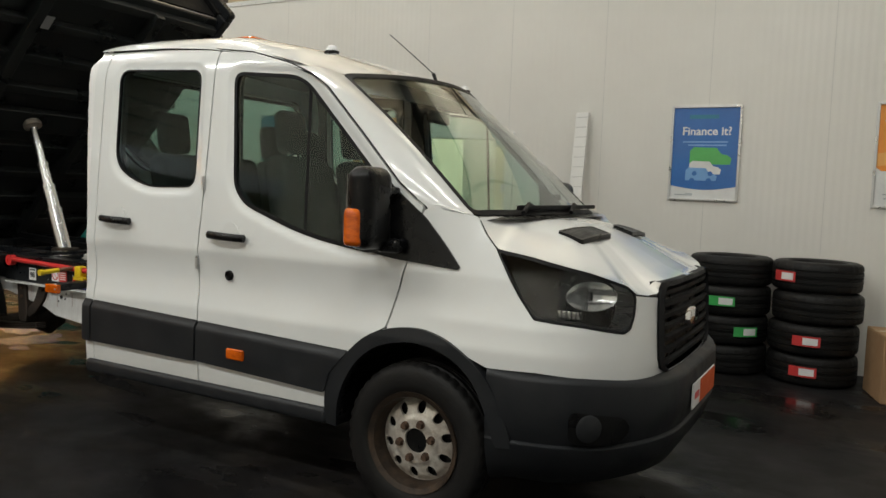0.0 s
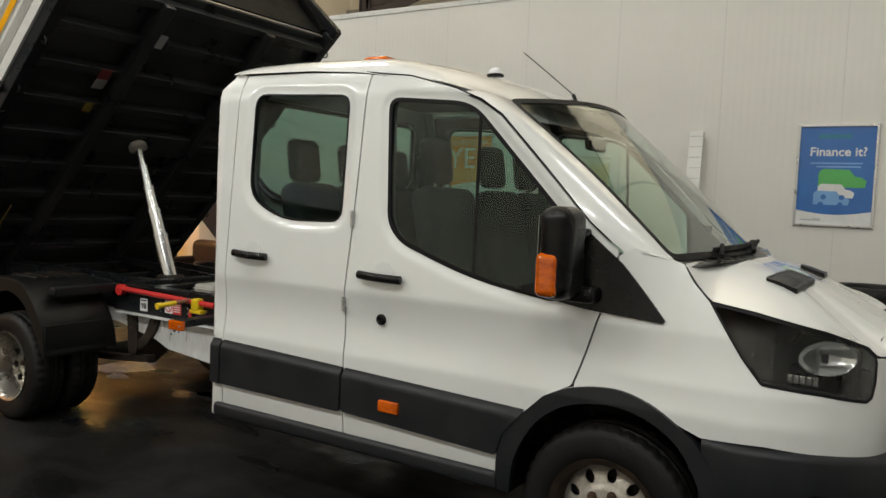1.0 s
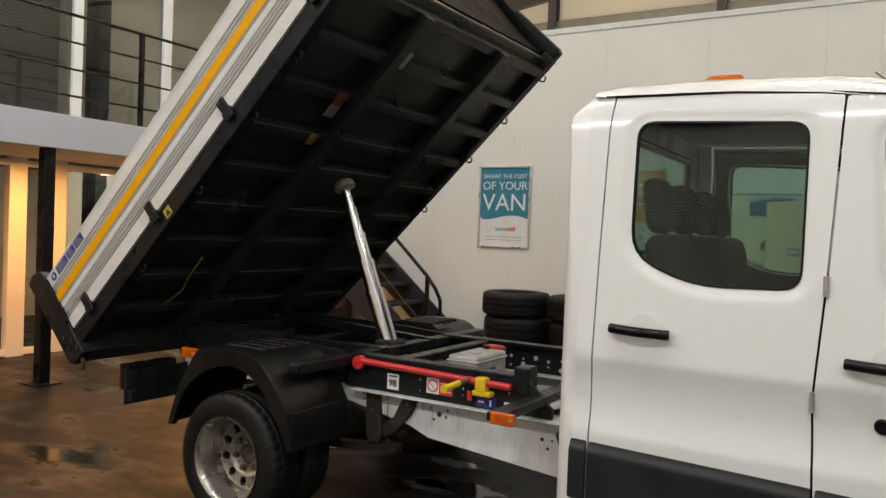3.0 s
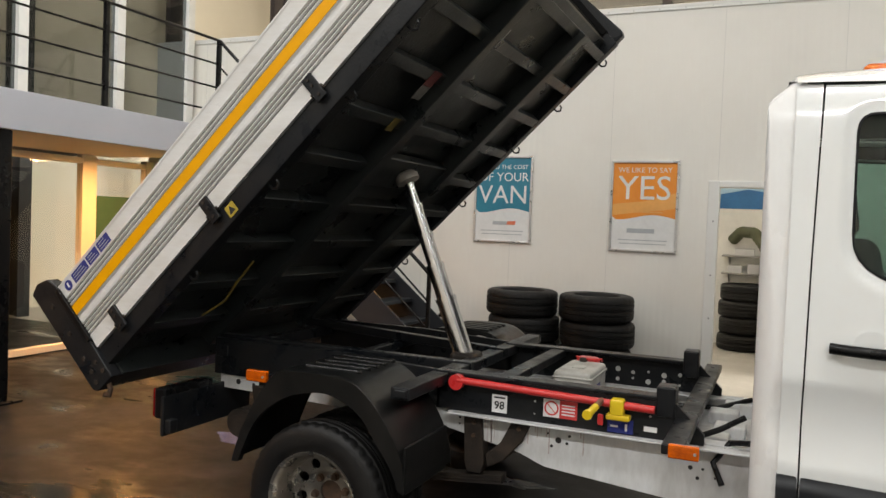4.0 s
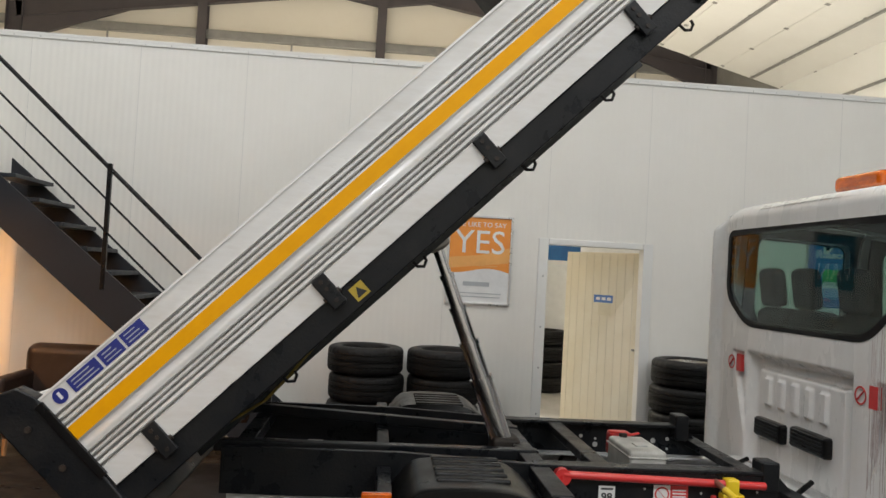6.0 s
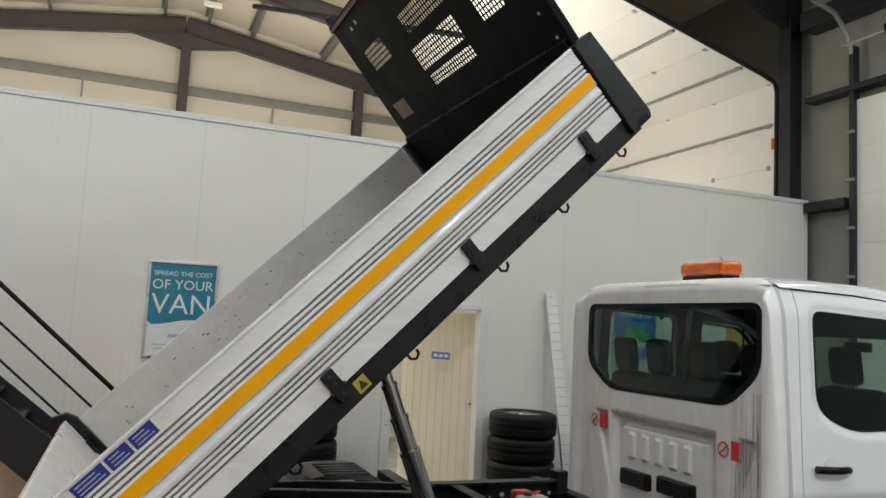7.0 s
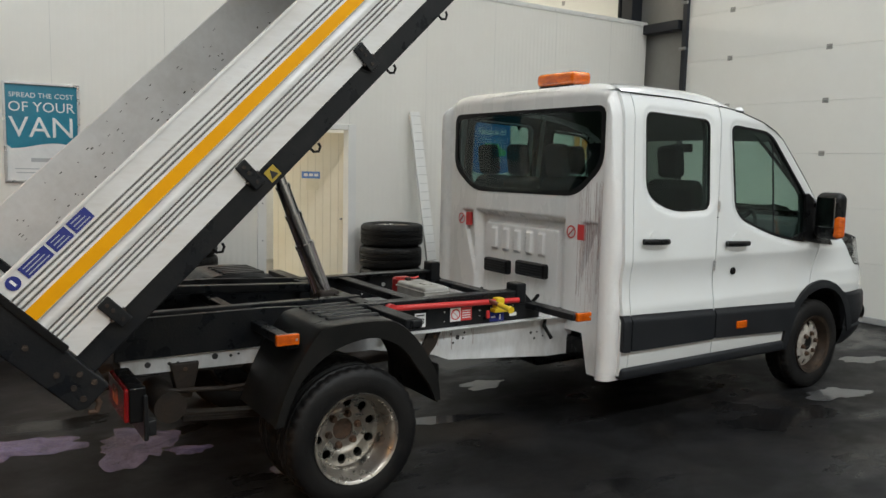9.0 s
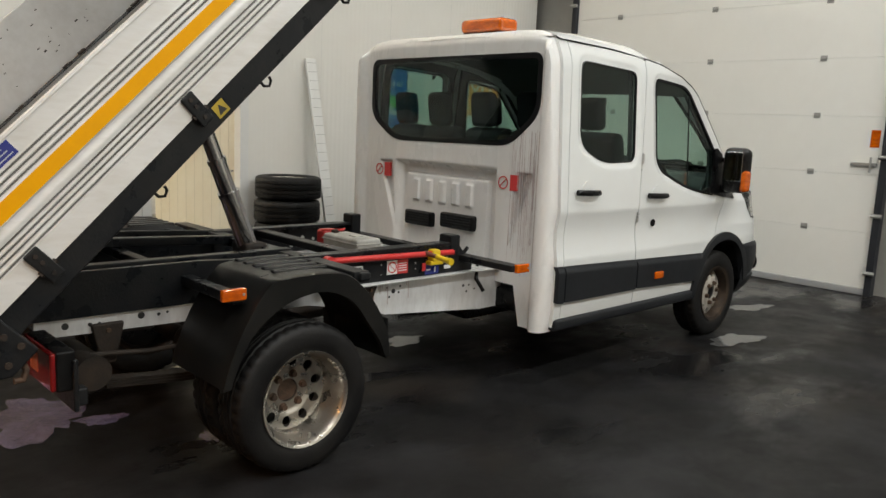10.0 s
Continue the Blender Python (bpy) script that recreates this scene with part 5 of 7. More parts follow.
def cab_side():
    """Every panel of one side of the cab, and its mirror image on the other."""
    for name, poly, holes in (("rear_door", rear_door_poly, [RWIN]), ("front_door", front_door_poly, [FWIN])):
        win = holes[0]
        edge = np.array(win, float)

        def pressed(s, z):
            q = nearest_on(edge, s, z)
            return skin(s, z, -0.011 * (1 - ease(0.012, 0.042, math.hypot(q[0] - s, q[1] - z))))

        door = part(name, sheet(poly, holes, pressed, 0.014, (0, 0.025, 0)), PAINT, truck)
        mirror_door = twin(door)
        pieces = [part("window_seal", sheet(inset(win, -0.001 if name == "rear_door" else -0.004), [inset(win, 0.007 if name == "rear_door" else 0.013)], proud(-0.0085), 0.010, (0, 0.02, 0)), GASKET, door)]
        pane = part("window_pane", slab(inset(win, 0.004), proud(-0.0165), (0, 0.004, 0), 0.04), (SIDE_PANE if name == "rear_door" else GLASS), door)
        pane.visible_shadow = False
        pieces.append(pane)
        card = inset(poly, 0.03)
        pieces.append(part("door_card", sheet(card, [inset(win, -0.01)], proud(-0.06), 0.035, (0, 0.02, 0)), INTERIOR, door))
        pieces.append(part("cup", lathe(B(), [(0.0, 0.0), (0.052, 0.0), (0.05, 0.006), (0.0, 0.002)], (0, 0, 0), 24), PAINT, door))
        hx, hz, hl = ((-1.868, 1.212, 0.225) if name == "rear_door" else (-1.06, 1.171, 0.232))
        y = skin(hx, hz)[1]
        pieces[-1].data.transform(Matrix.Translation((hx + 0.01, y - 0.004, hz + 0.018)))
        bm = B()
        pipe(bm, [(hx - hl / 2 + hl * k / 8, y - 0.008 - 0.032 * math.sin(math.pi * (0.12 + 0.76 * k / 8)), hz + 0.003 - 0.006 * k / 8) for k in range(9)], 0.0165, 10)
        bmesh.ops.scale(bm, vec=(1, 1, 1.15), verts=bm.verts, space=Matrix.Translation((-hx, -y, -hz)))
        pieces.append(part("handle", bm, BLACK, door, "black pull handle"))
        if name == "front_door":
            pieces.append(part("window_divider", beam(B(), skin(-0.628, 1.935, -0.0185), skin(-0.605, 1.20, -0.0185), 0.014, 0.010), GASKET, door))
            bm = lathe(B(), [(0.0, 0.0), (0.025, 0.0), (0.025, -0.010), (0.018, -0.013), (0.014, -0.008), (0.0, -0.008)], (-1.06, skin(-1.06, 0.98)[1], 0.98), 24)
            pieces.append(part("lock_cylinder", bm, BLACK, door, "round black door lock"))
        for zz in ((1.425, 1.03) if name == "rear_door" else ()):
            gx = curve_at(GAP_B, zz)
            bm = B()
            for k in range(3):
                rod(bm, (gx, -half_width(gx, zz) - 0.008, zz - 0.035 + 0.024 * k), (gx, -half_width(gx, zz) - 0.008, zz - 0.013 + 0.024 * k), 0.010, 10)
            pieces.append(part("hinge", bm, ALU_FRAME, door, "small silver door hinge"))
        for p in pieces:
            twin(p, mirror_door)
    both(part("rear_quarter_panel", sheet(quarter_poly, [], skin, 0.02, (0, 0.03, 0)), PAINT, truck))
    fender = part("front_wing", sheet(fender_poly, [], skin, 0.014, (0, 0.02, 0)), PAINT, truck)
    mirror_fender = twin(fender)
    # grey cladding below the doors
    for x0, x1 in ((-2.125, -2.06), (-2.05, -1.262), (-1.248, -0.40)):
        z = [(x0, 0.536 if x0 < -1.2 else 0.530), (x1, 0.532 if x1 < -1.2 else 0.505)]
        top = lambda x: 0.766 - 0.031 * (x + 2.16)
        poly = [z[0], z[1], (x1, top(x1)), (x0, top(x0))]
        if x1 > -1:
            poly = [z[0], (-0.445, 0.505), (-0.415, 0.60), (-0.35, 0.675), (-0.33, 0.708), (x0, top(x0))]
        clad = part("side_cladding", sheet(rounded(poly, 0.008, 2), [], lambda s, z: skin(s, z, 0.024 - 0.018 * ease(top(s) - 0.040, top(s) - 0.004, z)), 0.012, (0, 0.03, 0)), CLAD, truck, "dark grey plastic side cladding")
        mc = twin(clad)
        if x1 > -1:
            lampy = skin(-0.975, 0.605, 0.024)
            mk = part("side_marker", boxed((-1.032, lampy[1] - 0.012, 0.578), (-0.922, lampy[1] + 0.01, 0.632), 0.008), ORANGE, clad, "amber side marker lamp")
            twin(mk, mc)
    both(part("side_step", boxed((-2.115, -1.012, 0.352), (-0.435, -0.88, 0.430), 0.022), CLAD, truck, "dark grey plastic sill step"))
    # arch flare and liner
    both(part("wheel_arch_flare", sheet(ARCH + ARCH_IN[::-1], [], proud(0.018), 0.009, (0, 0.05, 0)), CLAD, truck, "dark grey plastic wheel arch"))
    rows = []
    for x, z in ARCH_IN:
        rows.append([(x, -0.985 + 0.5 * k / 4, z) for k in range(5)])
    both(part("arch_liner", loft(rows), BLACK, truck))
    # head lamp: housing, reflector, bulb shield and lens
    housing = part("headlamp", sheet(inset(LAMP, -0.004), [], proud(-0.12), 0.02, None), BLACK, fender, "black-bezel headlamp behind a clear lens")
    hm = twin(housing, mirror_fender)
    rim = sheet(inset(LAMP, -0.003), [inset(LAMP, 0.007)], proud(0.0012), 0.010, (-0.02, 0.05, 0))
    subs = [part("lamp_bezel", rim, GASKET, fender)]
    twin(subs[0], mirror_fender)
    lens = part("lamp_lens", slab(inset(LAMP, 0.004), proud(0.0), (-0.002, 0.004, 0), 0.03), LENS, fender)
    lens.visible_shadow = False
    twin(lens, mirror_fender)
    c = Vector(skin(0.79, 1.035, -0.045))
    n = Vector((0.62, -0.78, 0.05)).normalized()
    m = frame_of(c, c + n)[0]
    bm = lathe(B(), [(0.001, -0.030), (0.03, -0.026), (0.055, -0.012), (0.068, 0.010), (0.071, 0.012), (0.055, -0.018), (0.03, -0.034), (0.001, -0.038)], (0, 0, 0), 28, "z", False)
    bmesh.ops.transform(bm, verts=bm.verts, matrix=m @ Matrix.Diagonal((1.50, 0.84, 1.0, 1)))
    refl = part("lamp_reflector", bm, surface("bright_lamp_reflector", (0.78, 0.79, 0.78), 0.16, 0.9, rough_var=0.06), fender, "bright silver lamp reflector")
    twin(refl, mirror_fender)
    bm = boxed((-0.006, -0.018, -0.02), (0.006, 0.018, 0.008), 0.003, m)
    twin(part("bulb_shield", bm, BLACK, fender), mirror_fender)
    c2 = Vector(skin(0.70, 0.962, -0.03))
    bm = B()
    for k in range(5):
        box(bm, (c2.x - 0.05 + k * 0.02, c2.y - 0.012, c2.z - 0.014), (c2.x - 0.034 + k * 0.02, c2.y + 0.01, c2.z + 0.016), 0.003)
    twin(part("indicator_reflector", bm, CHROME, fender), mirror_fender)
    # black sail at the foot of the window and the mirror on its arm
    sail = [(-0.255, 1.500), (-0.215, 1.508), (-0.15, 1.465), (0.02, 1.315), (0.192, 1.116), (0.18, 1.108), (-0.10, 1.136), (-0.42, 1.185), (-0.235, 1.235)]
    both(part("mirror_sail", sheet(sail, [], proud(0.010), 0.012, (0, 0.02, 0)), BLACK, truck, "black plastic mirror base"))
    mirror = part("door_mirror", box(B(), (-0.218, -1.222, 1.178), (-0.088, -1.02, 1.520), 0.055, None, 5), BLACK, truck, "tall black door mirror with amber indicator")
    mm = twin(mirror)
    for bmx, mat_, nm, lb in (
            (boxed((-0.2215, -1.19, 1.27), (-0.2165, -1.05, 1.485), 0.002), MIRROR, "mirror_glass", "rear-facing mirror glass"),
            (box(B(), (-0.214, -1.232, 1.19), (-0.125, -1.17, 1.352), 0.026, None, 4), ORANGE, "mirror_indicator", "amber indicator lens"),
            (boxed((-0.16, -1.08, 1.165), (-0.04, -0.95, 1.225), 0.02), BLACK, "mirror_arm", ""),
            (boxed((-0.15, -1.05, 1.40), (-0.10, -0.95, 1.44), 0.012), BLACK, "mirror_stay", "")):
        twin(part(nm, bmx, mat_, mirror, lb), mm)


cab_side()


def cab_top():
    # bonnet
    hood_edge = [(0.232, 1.327), (0.278, 1.268), (0.348, 1.204), (0.506, 1.183), (0.651, 1.154), (0.767, 1.131), (0.937, 1.082), (0.988, 1.046),
                 (1.08, 1.036), (1.155, 1.040), (1.19, 1.058), (1.25, 1.070), (1.32, 1.078), (S_END, 1.084)]
    crest = [(0.0, 1.36), (0.15, 1.35), (0.24, 1.338), (0.5, 1.288), (0.58, 1.262), (0.75, 1.190), (0.86, 1.126), (0.94, 1.085)]
    half = list(np.linspace(0.232, 1.0, 26)) + list(np.linspace(1.02, S_END, 26))

    def hood_point(s, r, side, lift=0.0):
        ze = curve_at(hood_edge, s)
        ex, ey, _ = skin(s, ze, 0.001)
        x, y = 0.235 + (ex - 0.235) * r, ey * r
        zt = curve_at(crest, x) - 0.035 * abs(y) ** 2
        return (x, y * side, ze + (max(zt, ze) - ze) * (1 - r ** 3.3) + lift)

    rs = [0.02, 0.2, 0.35, 0.5, 0.62, 0.72, 0.8, 0.86, 0.91, 0.95, 0.98, 1.0]
    loop = [(s, 1) for s in half] + [(s, -1) for s in half[-2::-1]]
    rows = [[hood_point(s, r, sd) for s, sd in loop] for r in rs]
    bonnet = part("bonnet", loft(rows), PAINT, truck, "short sloping white bonnet", 30)

    for sd in (-1, 1):
        seam = []
        for s in np.linspace(0.24, 0.985, 36):
            x, y, z = skin(s, curve_at(hood_edge, s) - 0.003, 0.0005)
            seam.append((x, -y * sd, z))
        part("bonnet_seam", pipe(B(), seam, 0.0022, 6), GASKET, bonnet)

    def hood_z(x, y):
        return curve_at(crest, x) - 0.035 * y * y - 0.10 * (abs(y) / 0.92) ** 3.3

    for sd in (-1, 1):
        quad = [(0.452, -0.53), (0.487, -0.185), (0.592, -0.178), (0.570, -0.54)]
        fr = sheet(rounded(quad, 0.012), [inset(rounded(quad, 0.012), 0.012)], lambda x, y: (x, -sd * y, hood_z(x, y) + 0.003), 0.012, (0, 0, -0.02))
        vent = part("bonnet_vent", fr, BLACK, bonnet, "black bonnet air vent")
        part("vent_mesh", sheet(inset(rounded(quad, 0.012), 0.008), [], lambda x, y: (x, -sd * y, hood_z(x, y) + 0.001 + 0.0012 * math.sin(x * 520)), 0.008, None), CLAD, bonnet)
    # windscreen, scuttle and wipers
    def screen(v, w, out=0.0):
        y = v * (0.805 + (0.725 - 0.805) * w)
        xb, xt = 0.265 - 0.10 * v * v, -0.41 - 0.19 * v * v
        zb, zt = 1.342 - 0.005 * v * v, 2.014 - 0.046 * v * v
        bulge = math.sin(math.pi * w) * 0.018
        return (xb + (xt - xb) * w + bulge * 0.7 + out * 0.7, y, zb + (zt - zb) * w + bulge * 0.7 + out * 0.72)

    band = rounded([(-1, 0), (1, 0), (1, 1), (-1, 1)], 0.06)
    ws = part("windscreen", slab(band, screen, (-0.003, 0, -0.004), 0.06), WINDSCREEN, truck, "raked windscreen")
    ws.visible_shadow = False
    part("windscreen_seal", sheet(rounded([(-1.012, -0.012), (1.012, -0.012), (1.012, 1.012), (-1.012, 1.012)], 0.06), [inset(band, 0.022)],
                                  lambda v, w: screen(v, w, 0.003), 0.02, (-0.01, 0, -0.012)), GASKET, ws)
    rows = [[(0.20 - 0.06 * v * v, v * 0.86, 1.318 - 0.02 * (1 - abs(v))) for v in np.linspace(-1, 1, 25)],
            [screen(v, -0.01)[:1] + (v * 0.84, screen(v, -0.01)[2] - 0.002) for v in np.linspace(-1, 1, 25)],
            [(0.33 - 0.10 * v * v, v * 0.86, 1.322 - 0.01 * v * v) for v in np.linspace(-1, 1, 25)]]
    part("scuttle", loft(rows), BLACK, truck, "black scuttle panel below the windscreen")
    for a, b, c in (((0.28, -0.52, 1.345), (0.235, -0.30, 1.372), (0.27, 0.28, 1.372)), ((0.30, 0.06, 1.345), (0.24, 0.30, 1.375), (0.20, 0.74, 1.372))):
        bm = B()
        pipe(bm, [a, ((a[0] + b[0]) / 2, (a[1] + b[1]) / 2, max(a[2], b[2]) + 0.012), b], 0.011, 8)
        beam(bm, (b[0] + 0.015, b[1] - 0.22, b[2] - 0.004), c, 0.014, 0.022, 0.003)
        part("wiper", bm, GASKET, truck, "black windscreen wiper")
    # roof
    def front_edge(v):
        u = min(1, abs(v) / 0.8)
        x, y, z = -0.41 - 0.19 * u * u, 0.725 * u, 2.016 - 0.046 * u * u
        if abs(v) > 0.8:
            k = (abs(v) - 0.8) / 0.2
            x, y, z = x + (-0.70 - x) * k, y + (0.905 - y) * k, z + (1.972 - z) * k + 0.014 * math.sin(math.pi * k)
        return Vector((x, math.copysign(y, v), z))

    vs = [math.sin(math.pi / 2 * k) for k in np.linspace(-1, 1, 41)]
    rows = []
    for a in np.linspace(0, 1, 30):
        row = []
        for v in vs:
            f = front_edge(v)
            x = -2.122 + (f.x + 2.122) * a
            ze = curve_at(GUTTER, min(x, -0.7)) - 0.004
            y = v * 0.905 * (1 - a ** 6) + f.y * a ** 6
            top = curve_at([(-2.15, 2.176), (-2.05, 2.196), (-1.8, 2.204), (-1.2, 2.196), (-0.9, 2.160), (-0.65, 2.106), (-0.41, 2.016)], x)
            z = ze + (max(top, ze) - ze) * (1 - abs(v) ** (11.5 - 7.0 * ease(-1.35, -0.75, x)))
            z = z * (1 - a ** 8) + f.z * a ** 8
            row.append((x, y, z))
        rows.append(row)
    roof = part("roof", loft(rows), PAINT, truck, "white cab roof", 30)
    # gutters and pillars
    for sd in (-1, 1):
        g = [(x, sd * (half_width(x, z) - 0.004), z - 0.001) for x, z in GUTTER[:-1]]
        gut = pipe(B(), g, 0.0035, 6)
        part("gutter_seal", gut, GASKET, roof)
        rows = []
        side_z = [(z, x) for x, z in GUTTER][::-1]
        for w in np.linspace(-0.02, 1.0, 24):
            e = Vector(screen(sd, w, 0.002))
            gz = 1.352 + (1.985 - 1.352) * w
            gx = float(np.interp(gz, [r[0] for r in side_z], [r[1] for r in side_z]))
            g0 = Vector((gx, sd * (half_width(gx, gz) - 0.006), gz))
            row = []
            for k in range(7):
                t = k / 6
                p = e * (1 - t) + g0 * t
                b = math.sin(math.pi * t) ** 0.8 * 0.020
                row.append(p + Vector((b * 0.5, sd * b * 0.8, b * 0.5)))
            rows.append(row)
        low = [Vector((0.225, sd * 0.862, 1.326)) * (1 - k / 6) + Vector((0.04, sd * (half_width(0.04, 1.36) - 0.004), 1.368)) * (k / 6) for k in range(7)]
        part("windscreen_pillar", loft([low] + rows), PAINT, truck)
    # back wall of the cab, pressed with ribs
    rear_win = rounded([(-0.825, 2.035), (0.79, 2.035), (0.79, 1.64), (0.53, 1.478), (-0.60, 1.488), (-0.825, 1.68)], [0.06, 0.06, 0.09, 0.10, 0.10, 0.09])

    def plate(y, lo_y, hi_y, z, lo_z, hi_z, soft):
        dy, dz = min(y - lo_y, hi_y - y), min(z - lo_z, hi_z - z)
        return ease(0, soft, min(dy, dz))

    def crown(y):
        return 2.125 + 0.064 * (1 - min(1, abs(y) / 0.905) ** 11.5)

    def back(y, z):
        x = -2.2
        x -= 0.052 * ease(0.835, 0.895, abs(y)) * (1 - ease(crown(y) - 0.085, crown(y) - 0.01, z))
        if abs(y) > 0.905:
            x += 0.115 * (1 - math.sqrt(max(0.0, 1 - ((abs(y) - 0.905) / 0.081) ** 2)))
        over = z - (crown(y) - 0.075)
        if over > 0:
            x += 0.045 * (over / 0.075) ** 2
        x += 0.064 * plate(y, -0.51, 0.51, z, 0.62, 1.335, 0.05)
        x -= 0.028 * plate(y, -0.417, 0.415, z, 0.70, 1.25, 0.016)
        for k in range(5):
            c = -0.275 + 0.134 * k
            x -= 0.018 * plate(y, c, c + 0.074, z, 1.045, 1.207, 0.012)
        for mid, sd in ((0.612, 1), (-0.742, -1)):
            wide = 0.072 * max(0, min(1, (z - 0.80) / 0.5))
            c = mid - sd * 0.11 * (1 - min(1, max(0, (z - 0.85) / 0.46)))
            x += 0.026 * plate(y, c - wide, c + wide, z, 0.82, 1.318, 0.014)
        edge = half_width(-2.15, z) - 0.012
        return (x, max(-edge, min(edge, y)), z)

    outline = [(-0.985, 0.345), (-0.76, 0.345), (-0.70, 0.60), (0.70, 0.60), (0.76, 0.345), (0.985, 0.345), (0.985, 2.04), (0.948, 2.115)]
    outline += [(y, crown(y)) for y in np.linspace(0.905, -0.905, 30)] + [(-0.948, 2.115), (-0.985, 2.04)]
    rear = part("cab_back_wall", sheet(outline, [rear_win], back, 0.0085, (0.03, 0, 0)), CAB_BACK, truck, "white pressed-steel cab back with brown run stains", 50)
    rear.location = (0.038, 0.012, 0)
    part("window_seal", sheet(inset(rear_win, -0.012), [inset(rear_win, 0.024)], lambda y, z: (-2.203, y, z), 0.014, (0.03, 0, 0)), GASKET, rear)
    rp = part("rear_window_pane", slab(inset(rear_win, 0.01), lambda y, z: (-2.196 - 0.014 * max(0, 1 - (y / 0.8) ** 2), y, z), (0.004, 0, 0), 0.05), DARK_PANE, rear)
    rp.visible_shadow = False
    for y0, y1, zc in ((0.095, 0.385, 0.925), (-0.315, 0.01, 0.945)):
        bm = box(B(), (-2.205, y0, zc - 0.055), (-2.145, y1, zc + 0.05), 0.018, None, 3)
        v = part("air_vent", bm, BLACK, rear, "black cab air-extractor vent")
        bm = B()
        for k in range(5):
            box(bm, (-2.212, y0 + 0.02, zc - 0.04 + k * 0.018), (-2.20, y1 - 0.02, zc - 0.03 + k * 0.018), 0.002)
        part("vent_slats", bm, CLAD, rear)
    for y in (0.60, -0.655):
        st = part("warning_sticker", boxed((-2.203 + 0.002, y - 0.028, 1.198), (-2.180, y + 0.030, 1.298)), RED_STICK, rear, "red warning sticker")
        part("sticker_symbol", lathe(B(), [(0.034, -2.205), (0.042, -2.205), (0.042, -2.2035), (0.034, -2.2035)], (0, y + 0.085, 1.245), 24, "x"), RED_STICK, rear)
        bm = B()
        beam(bm, (-2.2045, y + 0.06, 1.268), (-2.2045, y + 0.11, 1.222), 0.008, 0.003)
        part("sticker_bar", bm, RED_STICK, rear)
    rnd = random.Random(4)
    for k in range(70):
        y, z1 = -0.62 - rnd.random() ** 0.7 * 0.27, 1.60 - rnd.random() * 0.35
        ln = 0.12 + rnd.random() * 0.55
        xx = back(y + 0.001, 1.40)[0]
        part("run_stain", boxed((xx - 0.0006, y, z1 - ln), (xx + 0.002, y + 0.0012 + rnd.random() ** 3 * 0.004, z1)), STREAK, rear)
    # floor and inner structure
    bm = B()
    box(bm, (-2.14, -0.90, 0.42), (-0.45, 0.90, 0.56), 0.02)
    box(bm, (-0.46, -0.62, 0.50), (0.75, 0.62, 0.90), 0.05)
    part("cab_floor", bm, BLACK, truck)
    bm = sheet([(-2.15, -0.86), (-0.5, -0.86), (-0.5, 0.86), (-2.15, 0.86)], [], lambda x, y: (x, y, curve_at(GUTTER, x) + 0.03 * (1 - y * y)), 0.08, None)
    part("headliner", bm, HEADLINER, truck)
    bm = B()
    prism(bm, [(0.20, 1.30), (-0.12, 1.28), (-0.22, 1.20), (-0.24, 1.05), (-0.10, 0.85), (0.2, 0.85)], "y", -0.88, 0.88, 0.02)
    dash = part("dashboard", bm, INTERIOR, truck, "dark grey dashboard")
    bm = lathe(B(), [(0.19 + 0.016 * math.cos(a), 0.016 * math.sin(a)) for a in [2 * math.pi * k / 8 for k in range(8)]], (0, 0, 0), 32, "z")
    for a in (90, 210, 330):
        beam(bm, (0, 0, 0), (0.18 * math.cos(radians(a)), 0.18 * math.sin(radians(a)), 0), 0.03, 0.02)
    wheel = part("steering_wheel", bm, BLACK, truck, "black steering wheel")
    place(wheel, pose(-0.36, -0.44, 1.22, 0, -52, 0))
    for y, x, n in ((-0.46, -0.92, 1), (0.12, -0.92, 1), (0.55, -0.92, 1), (-0.56, -1.72, 1), (-0.14, -1.72, 1), (0.30, -1.72, 1), (0.67, -1.72, 1)):
        w = 0.23 if x > -1 and y < 0 else 0.19
        seat = part("seat", box(B(), (x - 0.06, y - w, 0.82), (x + 0.44, y + w, 0.98), 0.05, None, 3), SEAT, truck, "dark grey fabric seat")
        part("seat_back", box(B(), (-0.07, -w, 0), (0.07, w, 0.66), 0.06, pose(x - 0.04, y, 0.94, 0, -12, 0), 3), SEAT, seat)
        part("headrest", box(B(), (-0.045, -0.105, 0), (0.045, 0.105, 0.235), 0.042, pose(x - 0.20, y, 1.60 if x > -1 else 1.59, 0, -8, 0), 4), SEAT, seat)
        bm = B()
        for dy in (-0.05, 0.05):
            rod(bm, (x - 0.18, y + dy, 1.50), (x - 0.195, y + dy, 1.62), 0.006, 6)
        part("headrest_posts", bm, CHROME, seat)
        part("seat_base", boxed((x - 0.02, y - w + 0.03, 0.55), (x + 0.38, y + w - 0.03, 0.84), 0.02), INTERIOR, seat)
    part("rear_view_mirror", boxed((-0.50, -0.11, 1.80), (-0.46, 0.11, 1.87), 0.015), BLACK, truck)
    # grille and bumper
    half_s = [1.178 + (S_END - 1.178) * k / 14 for k in range(15)]

    def nose(s, z, sd, out):
        p = skin(s, z, out)
        return (p[0], p[1] * sd, p[2])

    loop = [(s, 1) for s in half_s] + [(s, -1) for s in half_s[-2::-1]]
    grille = part("grille", loft([[nose(s, z, sd, -0.05) for s, sd in loop] for z in (0.70, 0.9, 1.08)]), BLACK, truck, "black slatted radiator grille")
